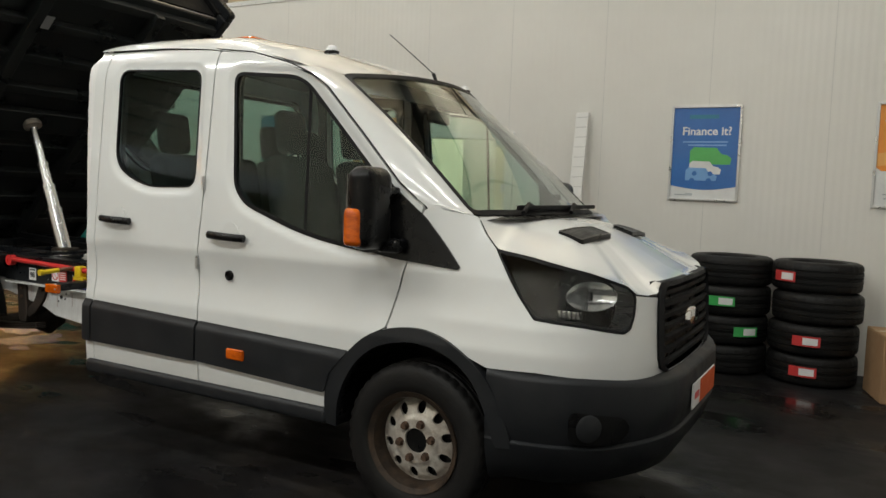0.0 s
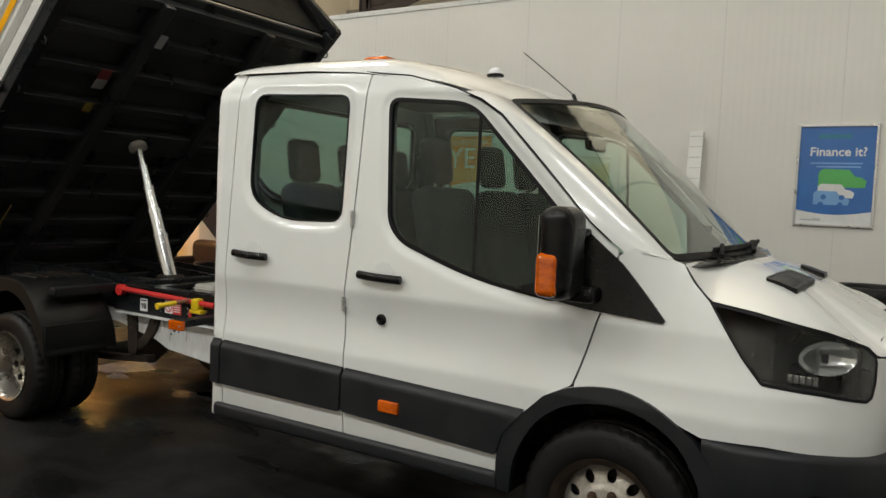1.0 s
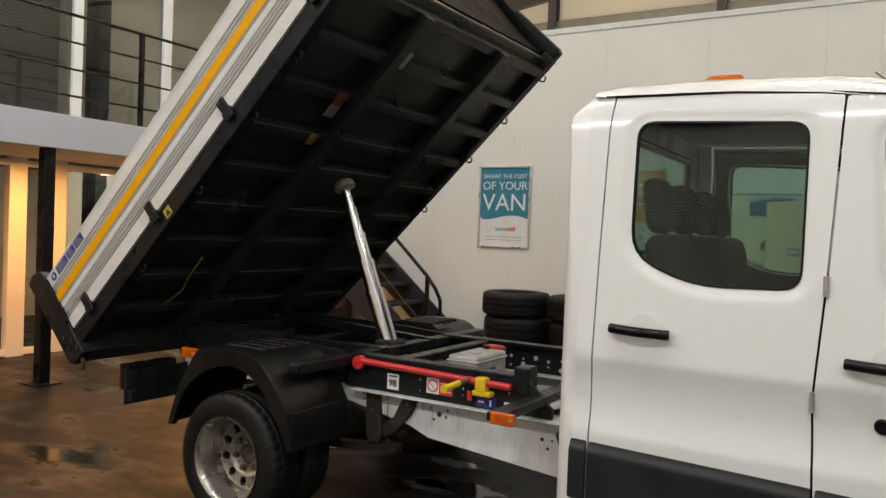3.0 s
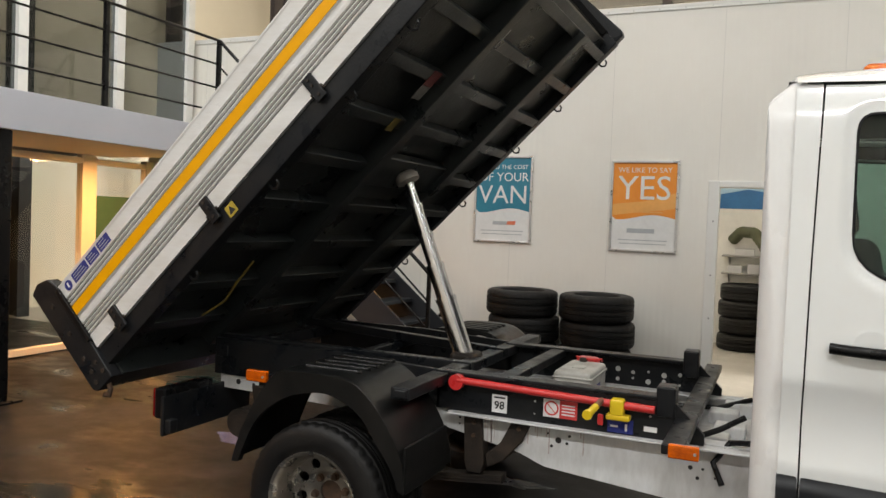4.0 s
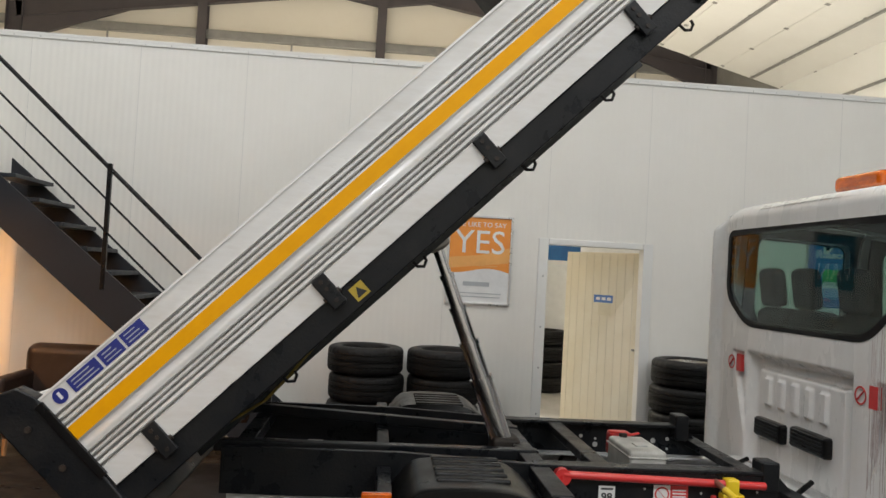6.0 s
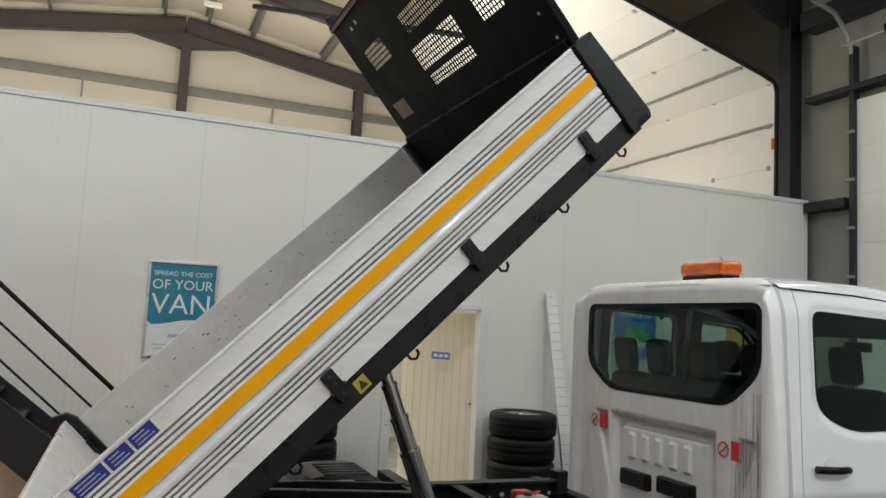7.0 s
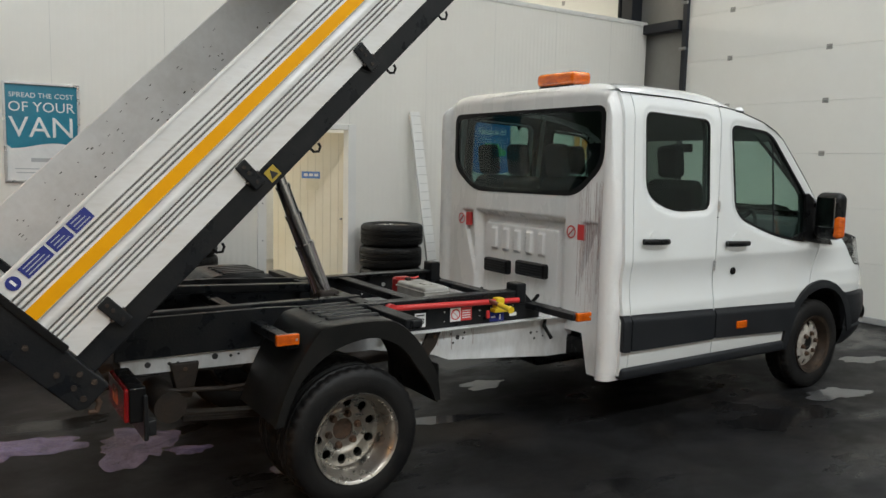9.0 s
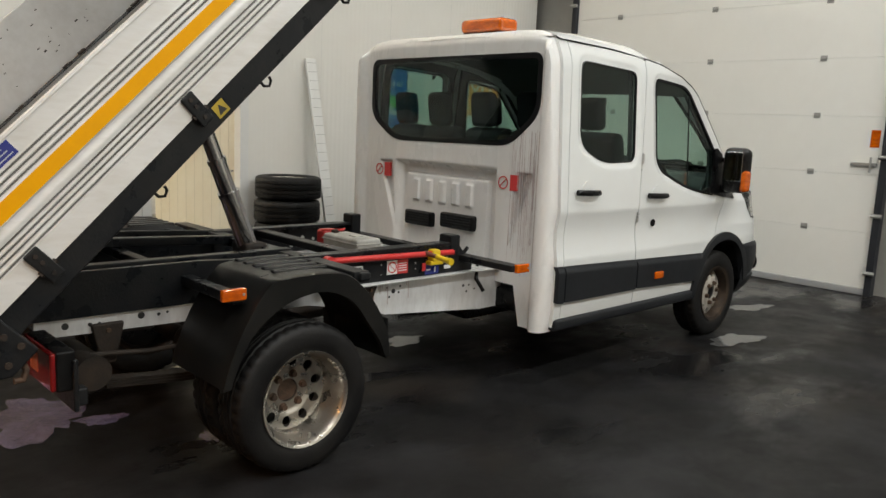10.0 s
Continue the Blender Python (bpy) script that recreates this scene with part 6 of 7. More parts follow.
    for k, z in enumerate((0.735, 0.785, 0.835, 0.885, 0.935, 0.985, 1.035)):
        rows = [[nose(s, z + dz, sd, o) for s, sd in loop] for dz, o in ((-0.012, 0.0), (0.010, 0.006), (0.016, -0.012), (-0.006, -0.025), (-0.012, 0.0))]
        part("grille_slat", loft(rows), GASKET, grille)
    for sd in (1, -1):
        rows = []
        for s, z in ((1.25, 0.700), (1.20, 0.722), (1.180, 0.765), (1.171, 0.87), (1.163, 0.99), (1.172, 1.040), (1.20, 1.072), (1.26, 1.086)):
            rows.append([nose(s - 0.010, z, sd, -0.004), nose(s - 0.006, z, sd, 0.010), nose(s + 0.034, z - 0.006 * (z > 1.03), sd, 0.016), nose(s + 0.042, z - 0.010 * (z > 1.03), sd, -0.03)])
        part("grille_surround", loft(rows), GASKET, grille)
    rows = [[nose(s, z, sd, o) for s, sd in loop] for z, o in ((1.058, -0.02), (1.062, 0.010), (1.082, 0.006), (1.085, -0.02))]
    part("grille_surround", loft(rows), GASKET, grille)
    bm = lathe(B(), [(0.001, 0.024), (0.05, 0.020), (0.062, 0.012), (0.066, 0.0), (0.001, 0.0)], (0, 0, 0), 36, "x")
    bmesh.ops.transform(bm, verts=bm.verts, matrix=Matrix.Translation((nose_x(0.9) + 0.002, 0, 0.885)) @ Matrix.Diagonal((1, 1.75, 0.72, 1)))
    part("badge", bm, CHROME, grille, "plain oval metal badge")
    # bumper: lower body of the nose
    half_b = list(np.linspace(0.36, 0.9, 16)) + list(np.linspace(0.93, S_END, 20))
    loop = [(s, 1) for s in half_b] + [(s, -1) for s in half_b[-2::-1]]

    def bump_pt(s, z, sd, out):
        f = ease(0.9, 1.35, s)
        p = skin(s, z - 0.035 * ease(0.7, 1.2, s) * ease(0.4, 0.7, z), out + 0.042 * f)
        return (p[0], p[1] * sd, p[2])

    prof = [(0.735, -0.03), (0.722, 0.012), (0.700, 0.022), (0.62, 0.026), (0.55, 0.024), (0.49, 0.012), (0.455, 0.004), (0.448, 0.016), (0.44, 0.018),
            (0.40, 0.010), (0.34, -0.012), (0.28, -0.05), (0.25, -0.10)]
    rows = []
    for z, o in prof:
        row = []
        for s, sd in loop:
            k = ease(0.345, 0.48, s)
            row.append(bump_pt(s, z, sd, o * (0.4 + 0.6 * k)))
        rows.append(row)
    bumper = part("front_bumper", loft(rows), CLAD, truck, "dark grey moulded plastic front bumper", 30)
    for sd in (1, -1):
        # flat black patch on the bumper paints the shade of the fog lamp scoop
        pts = [(0.70, 0.60), (0.93, 0.58), (0.97, 0.52), (0.90, 0.468), (0.70, 0.475)]
        bm = sheet(rounded(pts, 0.03), [], lambda s, z: bump_pt(s, z, sd, 0.0275), 0.02, None)
        part("fog_lamp_recess", bm, BLACK, bumper)
        c = Vector(bump_pt(0.78, 0.535, sd, 0.028))
        bm = lathe(B(), [(0.001, 0.012), (0.045, 0.008), (0.056, 0.0), (0.001, 0.0)], (0, 0, 0), 24, "z")
        bmesh.ops.transform(bm, verts=bm.verts, matrix=frame_of(c, c + Vector((0.7, -0.7 * sd, 0)))[0])
        part("fog_lamp_blank", bm, CLAD, bumper)
    px = nose_x(0.6) + 0.072
    plate_ = part("number_plate", boxed((px, -0.26, 0.50), (px + 0.008, 0.26, 0.615), 0.003), WHITE_STICK, bumper, "white and red dealer plate")
    part("plate_panel", boxed((px + 0.0075, -0.10, 0.503), (px + 0.0105, 0.257, 0.612)), surface("red_orange_print", (0.75, 0.12, 0.03), 0.4), bumper)
    part("plate_bar", boxed((px + 0.0075, -0.22, 0.54), (px + 0.010, -0.13, 0.57)), RED_STICK, bumper)
    # roof lamps, aerial and beacon
    for y in (-0.69, 0.72):
        z = 2.090 if y < 0 else 2.086
        part("roof_marker_lamp", boxed((-0.735, y - 0.02, z - 0.012), (-0.665, y + 0.02, z + 0.004), 0.006), BLACK, roof, "small clear roof marker lamp")
        bm = lathe(B(), [(0.001, 0.028), (0.018, 0.024), (0.030, 0.010), (0.032, 0.0), (0.001, 0.0)], (-0.70, y, z + 0.004), 20, "z")
        part("roof_marker_lens", bm, WHITE_STICK, roof)
    bm = B()
    rod(bm, (-0.84, 0.60, 2.12), (-0.87, 0.60, 2.185), 0.012, 10)
    pipe(bm, [(-0.87, 0.60, 2.185), (-1.03, 0.59, 2.315), (-1.195, 0.573, 2.448)], 0.0035, 6)
    part("aerial", bm, BLACK, roof, "thin black whip aerial")
    bm = B()
    box(bm, (-1.85, -0.175, 2.185), (-1.70, 0.20, 2.245), 0.012)
    beacon = part("beacon_base", bm, BLACK, roof)
    bm = box(B(), (-1.865, -0.19, 2.238), (-1.685, 0.215, 2.334), 0.034, None, 4)
    part("beacon", bm, ORANGE, roof, "amber roof beacon bar")


cab_top()


# ---------------------------------------------------------------- the truck: wheels
def oval(cx, cy, rx, ry, turn, n=18):
    c, s = math.cos(turn), math.sin(turn)
    return [(cx + rx * math.cos(a) * c - ry * math.sin(a) * s, cy + rx * math.cos(a) * s + ry * math.sin(a) * c) for a in [2 * math.pi * k / n for k in range(n)]]


def tyre_mesh():
    bm = lathe(B(), TYRE, seg=120, notch=tread_notch)
    return bm


RIM_FLAT = [(0.213, 0.098), (0.222, 0.102), (0.222, 0.094), (0.205, 0.090), (0.203, 0.070), (0.196, 0.055), (0.190, 0.02), (0.190, -0.06), (0.203, -0.085), (0.22, -0.095),
            (0.215, -0.098), (0.198, -0.088), (0.184, -0.06), (0.184, 0.02), (0.190, 0.058), (0.197, 0.075), (0.199, 0.092)]
RIM_DEEP = [(0.214, 0.098), (0.223, 0.103), (0.224, 0.096), (0.217, 0.088), (0.212, 0.06), (0.205, 0.0), (0.198, -0.085), (0.178, -0.09), (0.177, -0.046), (0.181, -0.030), (0.184, -0.006),
            (0.185, 0.026), (0.192, 0.034), (0.193, 0.056), (0.199, 0.064), (0.200, 0.080), (0.207, 0.086), (0.208, 0.094)]


def wheel(at, face, dish, paint, holes, label, deep=False):
    """A wheel whose outer side looks along face (-1: to the right of the truck). dish: the disc's hollow."""
    x, y, z = at
    bm = tyre_mesh()
    bmesh.ops.translate(bm, verts=bm.verts, vec=at)
    tyre = part("wheel", bm, RUBBER, truck, label)
    f = face
    rimp = RIM_DEEP if deep else RIM_FLAT
    bm = lathe(B(), [(r, f * o) for r, o in rimp], at, 56)
    part("rim", bm, paint if deep else WHEEL_BARREL, tyre)

    def disc(a, b):
        r = math.hypot(a, b)
        return (x + a, y + f * curve_at(dish, r), z + b)

    rd, rh = (0.180, 0.145) if deep else (0.192, 0.147)
    ring = [(rd * math.cos(t), rd * math.sin(t)) for t in [2 * math.pi * k / 56 for k in range(56)]]
    hs = []
    for k in range(holes):
        t = 2 * math.pi * (k + 0.35) / holes
        hs.append(oval(rh * math.cos(t), rh * math.sin(t), *((0.025, 0.0225) if deep else (0.027, 0.0205)), t))
    hs.append(oval(0, 0, 0.055, 0.055, 0, 28))
    part("wheel_disc", sheet(ring, hs, disc, 0.0095, (0, -f * 0.012, 0)), paint, tyre)
    bm = lathe(B(), [(0.001, 0.0), (0.053, 0.0), (0.056, -0.02), (0.056, -0.06), (0.001, -0.06)], (0, 0, 0), 24, "z")
    d0 = curve_at(dish, 0.05)
    bmesh.ops.transform(bm, verts=bm.verts, matrix=frame_of((x, y + f * (d0 - 0.012), z), (x, y + f * (d0 + 1), z))[0])
    # black backing disc added so that the wheel holes read as shaded
    part("brake_drum", lathe(B(), [(0.001, f * (d0 - 0.045)), (rd - 0.004, f * (d0 - 0.045)), (rd - 0.004, f * (d0 - 0.06)), (0.001, f * (d0 - 0.06))], at, 32), BLACK, tyre)
    part("hub", bm, RUST if deep else BLACK, tyre, "dirty brown hub centre" if deep else "dark hub centre")
    dd = curve_at(dish, 0.078)
    for k in range(6):
        t = 2 * math.pi * (k + 0.2) / 6
        bm = B()
        nx, nz = x + 0.080 * math.cos(t), z + 0.080 * math.sin(t)
        rod(bm, (nx, y + f * (dd - 0.004), nz), (nx, y + f * (dd + 0.006), nz), 0.019, 12)
        rod(bm, (nx, y + f * (dd + 0.004), nz), (nx, y + f * (dd + 0.022), nz), 0.0145, 6)
        part("wheel_nut", bm, RUST, tyre)
    return tyre


FRONT_DISH = [(0.0, 0.062), (0.10, 0.062), (0.112, 0.052), (0.125, 0.052), (0.16, 0.040), (0.178, 0.022), (0.192, 0.02)]
REAR_DISH = [(0.0, -0.062), (0.100, -0.062), (0.110, -0.050), (0.160, -0.044), (0.180, -0.036)]
for sd in (-1, 1):
    wheel((0, sd * 0.875, 0.345), sd, FRONT_DISH, WHEEL_RUST, 10, "front wheel with a rusty silver steel rim")
    wheel((-3.962, sd * 0.975, 0.345), sd, REAR_DISH, WHEEL, 10, "outer rear wheel with a deep silver steel rim", True)
    wheel((-3.962, sd * 0.735, 0.345), sd, FRONT_DISH, WHEEL_RUST, 10, "inner twin rear wheel")
bm = B()
rod(bm, (-3.954, -0.85, 0.345), (-3.954, 0.85, 0.345), 0.05, 16)
lathe(bm, [(0.001, -0.13), (0.10, -0.10), (0.15, 0), (0.10, 0.10), (0.001, 0.13)], (-3.954, 0, 0.345), 20)
part("rear_axle", bm, DIRT_STEEL, truck, "dirty black rear axle")
bm = B()
rod(bm, (0, -0.8, 0.33), (0, 0.8, 0.33), 0.04, 12)
part("front_axle", bm, DIRT_STEEL, truck)


# ---------------------------------------------------------------- the truck: chassis and tipper frame
def chassis():
    rail = [(-2.1, 0.43), (-2.1, 0.69), (-4.92, 0.715), (-4.92, 0.645), (-3.60, 0.62), (-3.20, 0.545), (-3.08, 0.50), (-2.3, 0.43)]
    for sd in (-1, 1):
        y0, y1 = sorted((sd * 0.527, sd * 0.517))
        ob = part("chassis_rail", prism(B(), rail[::-1], "y", y0, y1), CHASSIS_WHITE, truck, "white-painted chassis rail with dirt runs")
        bm = B()
        box(bm, (-4.92, min(sd * 0.525, sd * 0.44), 0.700), (-2.12, max(sd * 0.525, sd * 0.44), 0.708))
        part("rail_flange", bm, CHASSIS_WHITE, ob)
        part("rail_ledge", boxed((-3.55, min(sd * 0.5275, sd * 0.590), 0.693), (-2.14, max(sd * 0.5275, sd * 0.590), 0.7015), 0.002), CHASSIS_WHITE, ob, "narrow white mounting ledge")
        r2 = random.Random(3)
        for x, z, r in ((-2.45, 0.60, 0.010), (-2.42, 0.56, 0.008), (-2.40, 0.60, 0.006), (-2.35, 0.57, 0.006), (-3.02, 0.63, 0.014), (-2.98, 0.62, 0.007), (-3.05, 0.60, 0.007),
                        (-2.97, 0.655, 0.007), (-3.07, 0.655, 0.006), (-3.46, 0.655, 0.012), (-3.50, 0.67, 0.006), (-3.50, 0.64, 0.005), (-4.80, 0.685, 0.015), (-4.70, 0.68, 0.009),
                        (-4.66, 0.68, 0.007), (-4.48, 0.69, 0.016), (-4.40, 0.685, 0.008), (-4.36, 0.69, 0.006)):
            part("rail_hole", rod(B(), (x, sd * 0.526, z), (x, sd * 0.5285, z), r, 12), BLACK_PRINT, ob)
        for k in range(18):
            x = r2.choice((-3.10, -3.14, -2.9, -3.35)) + r2.uniform(-0.05, 0.05)
            ln = r2.uniform(0.04, 0.14)
            part("run_stain", boxed((x, min(sd * 0.5272, sd * 0.529), 0.70 - ln), (x + r2.uniform(0.002, 0.006), max(sd * 0.5272, sd * 0.529), 0.70)), STREAK, ob)
        # spring hangers, springs and brackets below
        for poly in ([(-3.475, 0.692), (-3.385, 0.692), (-3.365, 0.47), (-3.38, 0.42), (-3.45, 0.42), (-3.465, 0.47)],
                     [(-3.235, 0.692), (-3.145, 0.692), (-3.185, 0.60), (-3.27, 0.50), (-3.35, 0.455), (-3.36, 0.52), (-3.29, 0.58)],
                     [(-4.70, 0.68), (-4.56, 0.68), (-4.575, 0.60), (-4.60, 0.50), (-4.66, 0.50), (-4.685, 0.60)]):
            part("hanger_bracket", prism(B(), poly, "y", min(sd * 0.47, sd * 0.548), max(sd * 0.47, sd * 0.548), 0.008), DIRT_STEEL, truck, "rust-brown spring hanger")
        for x, z in ((-3.42, 0.66), (-3.42, 0.60), (-3.20, 0.66), (-4.63, 0.65)):
            part("bracket_bolt", rod(B(), (x, sd * 0.548, z), (x, sd * 0.556, z), 0.011, 6), RUST, truck)
        part("brake_pipe", pipe(B(), [(-4.72, sd * 0.57, 0.56), (-4.45, sd * 0.575, 0.535), (-4.2, sd * 0.57, 0.54), (-4.05, sd * 0.55, 0.52)], 0.012, 8), DIRT_STEEL, truck)
        bm = B()
        for k in range(3):
            pts = [(-3.28 - 1.36 * t, sd * 0.50, 0.42 - 0.05 * math.sin(math.pi * t) - 0.014 * k) for t in [i / 12 for i in range(13)]]
            for a, b in zip(pts, pts[1:]):
                beam(bm, a, b, 0.07, 0.012)
        part("leaf_spring", bm, DIRT_STEEL, truck, "dirty leaf spring")
    # black tipper frame
    for sd in (-1, 1):
        yo, yi = sd * 0.545, sd * 0.515
        pl = [(-3.62, 0.705), (-2.40, 0.695), (-2.40, 0.745), (-2.52, 0.865), (-3.62, 0.885)]
        side = part("frame_side_plate", prism(B(), pl[::-1], "y", min(yo, yi), max(yo, yi), 0.003), STEEL_BLACK, truck, "black tipper side plate")
        bm = B()
        box(bm, (-3.62, min(sd * 0.46, sd * 0.55), 0.868), (-2.55, max(sd * 0.46, sd * 0.55), 0.886), 0.004)
        part("plate_flange", bm, STEEL_BLACK, side)
        bm = prism(B(), [(-3.6, 0.715), (-3.6, 0.885), (-4.2, 0.915), (-4.95, 0.915), (-4.95, 0.72)], "y", min(yo, yi), max(yo, yi), 0.003)
        part("frame_rear_plate", bm, STEEL_BLACK, truck)
        bm = B()
        beam(bm, (-3.55, sd * 0.26, 0.862), (-5.0, sd * 0.44, 0.90), 0.06, 0.05, 0.006)
        part("frame_diagonal", bm, STEEL_BLACK, truck)
    for x, w, h, y in ((-3.60, 0.09, 0.05, 0.98), (-3.30, 0.08, 0.04, 0.515), (-2.475, 0.085, 0.035, 0.98), (-4.27, 0.06, 0.04, 1.02), (-4.9, 0.08, 0.06, 0.55)):
        z = 0.875 if x != -2.475 else 0.80
        z = 0.85 if x == -4.27 else z
        part("cross_member", boxed((x - w / 2, -y, z - h), (x + w / 2, y, z + 0.004), 0.006), STEEL_BLACK, truck, "black box-section cross member")
    pale = surface("pale_through_holes", (0.5, 0.5, 0.48), 0.6)
    for k in range(14):
        for sd in (-1, 1):
            r_ = (0.007 + 0.004 * (k % 3)) * (1 if sd > 0 else 0.5)
            x, z = -2.62 - 0.085 * (k % 7), 0.74 + 0.045 * (k // 7) + 0.012 * (k % 2)
            y = 0.5125 if sd > 0 else -0.5465
            part("frame_hole", rod(B(), (x, y, z), (x, y + sd * 0.002, z), r_, 10), pale, truck)
    for y in (-0.50, 0.50):
        part("body_guide", boxed((-2.60, y - 0.055, 0.80), (-2.52, y + 0.055, 0.945 if y > 0 else 0.93), 0.01), STEEL_BLACK, truck, "upright black guide plate")
    for y in (-0.85, -0.7, 0.7, 0.85):
        part("member_hole", rod(B(), (-2.475, y, 0.8045), (-2.475, y, 0.806), 0.012, 10), BLACK_PRINT, truck)
    # amber end markers
    for x, y, z in ((-2.435, -0.985, 0.785), (-4.30, -1.03, 0.858)):
        sd = -1 if y < 0 else 1
        mk = part("amber_marker", boxed((x - 0.055, y - 0.014, z - 0.026), (x + 0.055, y + 0.014, z + 0.026), 0.006), ORANGE, truck, "amber side reflector lamp")
        bm = B()
        rod(bm, (x + 0.04, y - 0.014, z), (x + 0.04, y - 0.017, z), 0.006, 8)
        part("marker_screw", bm, GALV, mk)
    # hydraulic ram
    a, b = Vector((-3.672, -0.045, 0.845)), Vector((-4.062, -0.055, 1.826))
    d = (b - a).normalized()
    ln = (b - a).length
    ram = part("ram_foot", boxed((-3.74, -0.125, 0.80), (-3.60, 0.035, 0.90), 0.02), DIRT_STEEL, truck, "steel ram pivot")
    for k, (t0, t1, r) in enumerate(((0.0, 0.34, 0.054), (0.30, 0.52, 0.047), (0.5, 0.69, 0.040), (0.67, 0.85, 0.033), (0.83, 0.985, 0.027))):
        bm = B()
        rod(bm, a + d * ln * t0, a + d * ln * t1, r, 24)
        rod(bm, a + d * (ln * t1 - 0.02), a + d * (ln * t1 + 0.004), r + 0.004, 24)
        part("ram_stage", bm, RAMSTEEL, truck, "polished telescopic ram stage")
    bm = lathe(B(), [(0.001, 0.035), (0.05, 0.03), (0.066, 0.01), (0.066, -0.02), (0.03, -0.035), (0.001, -0.035)], (0, 0, 0), 28, "z")
    bmesh.ops.transform(bm, verts=bm.verts, matrix=frame_of(b, b + Vector((-0.5, 0, 0.9)))[0])
    part("ram_cap", bm, surface("dull_ram_cap", (0.34, 0.31, 0.27), 0.5, 0.4), truck, "round grey ram cap")
    # pump box, battery lid and hoses
    pump = part("pump_box", boxed((-3.118, -0.30, 0.70), (-2.935, 0.05, 0.902), 0.016), GREYBOX, truck, "pale grey hydraulic pump box")
    part("box_lid_rim", boxed((-3.123, -0.305, 0.866), (-2.930, 0.055, 0.876), 0.004), GREYBOX, pump)
    part("lid_boss", boxed((-3.055, -0.20, 0.900), (-2.995, -0.13, 0.909), 0.004), GREYBOX, pump)
    part("red_cover", box(B(), (-3.10, 0.058, 0.79), (-2.985, 0.15, 0.915), 0.020, None, 3), REDPL, pump, "red plastic end cover")
    part("red_cable", pipe(B(), [(-3.10, 0.09, 0.912), (-3.06, 0.03, 0.918), (-3.0, 0.01, 0.916), (-2.96, 0.04, 0.918), (-2.97, 0.10, 0.90)], 0.006, 8), REDPL, pump)
    part("terminal_clamp", boxed((-3.065, 0.0, 0.90), (-3.03, 0.04, 0.922), 0.006), DIRT_STEEL, pump)
    part("label", boxed((-2.9355, -0.16, 0.76), (-2.9335, -0.09, 0.83)), BLUE_STICK, pump)
    # red safety prop with yellow clip
    bm = B()
    rod(bm, (-3.50, -0.575, 0.855), (-2.60, -0.575, 0.832), 0.0175, 14)
    rod(bm, (-3.505, -0.59, 0.845), (-3.505, -0.55, 0.845), 0.036, 18)
    prop = part("safety_prop", bm, REDPL, truck, "red body prop bar")
    part("yellow_clip", boxed((-2.80, -0.600, 0.770), (-2.70, -0.55, 0.795), 0.006), YELLOW_PL, prop, "yellow retaining clip")
    part("handle_tube", rod(B(), (-2.824, -0.57, 0.845), (-2.829, -0.69, 0.837), 0.013, 14), surface("grimy_red_paint", (0.22, 0.06, 0.04), 0.5, color2=(0.12, 0.09, 0.06), scale=16, amount=0.9), prop, "grimy red handle tube")
    bm = B()
    rod(bm, (-2.828, -0.68, 0.8375), (-2.834, -0.795, 0.829), 0.0155, 14)
    rod(bm, (-2.8335, -0.785, 0.8298), (-2.835, -0.806, 0.828), 0.020, 14)
    part("handle_grip", bm, YELLOW_PL, prop, "yellow plastic handle grip")
    part("yellow_clip", boxed((-2.785, -0.603, 0.79), (-2.725, -0.548, 0.862), 0.010), YELLOW_PL, prop, "yellow retaining clip")
    part("red_tag", boxed((-2.84, -0.575, 0.735), (-2.815, -0.56, 0.785), 0.006), REDPL, prop)
    # stickers on the side plate
    y = -0.5475
    for nm, x0, x1, z0, z1, mt in (("weight_sticker", -3.335, -3.262, 0.722, 0.805, WHITE_STICK), ("warning_sticker", -3.09, -3.015, 0.735, 0.815, WHITE_STICK),
                                   ("warning_sticker", -3.015, -2.935, 0.735, 0.815, RED_STICK), ("instruction_sticker", -2.80, -2.69, 0.708, 0.768, BLUE_STICK), ("maker_plate", -2.645, -2.59, 0.73, 0.752, WHITE_STICK)):
        st = part(nm, boxed((x0, y - 0.0015, z0), (x1, y, z1)), mt, truck)
        if nm == "weight_sticker":
            lettering("98", 0.05, pose((x0 + x1) / 2, y - 0.0025, 0.755, 90, 0, 0), BLACK_PRINT, st, bold=0.001)
            part("text_bar", boxed((x0 + 0.01, y - 0.0025, 0.788), (x1 - 0.01, y - 0.001, 0.796)), BLACK_PRINT, st)
        if nm == "warning_sticker" and mt is WHITE_STICK:
            bm = lathe(B(), [(0.026, 0.0), (0.033, 0.0), (0.033, 0.001), (0.026, 0.001)], (-3.052, y - 0.0028, 0.776), 24)
            beam(bm, (-3.075, y - 0.0025, 0.799), (-3.03, y - 0.0025, 0.752), 0.006, 0.002)
            part("prohibition_ring", bm, RED_STICK, st)
        if mt is RED_STICK:
            for k in range(4):
                part("text_bar", boxed((x0 + 0.01, y - 0.0025, 0.75 + 0.014 * k), (x1 - 0.01, y - 0.001, 0.756 + 0.014 * k)), WHITE_STICK, st)
        if mt is BLUE_STICK:
            part("text_bar", boxed((x0 + 0.012, y - 0.0025, 0.731), (x0 + 0.045, y - 0.001, 0.74)), WHITE_STICK, st)
            part("text_bar", boxed((x1 - 0.035, y - 0.0025, 0.718), (x1 - 0.025, y - 0.001, 0.75)), WHITE_STICK, st)
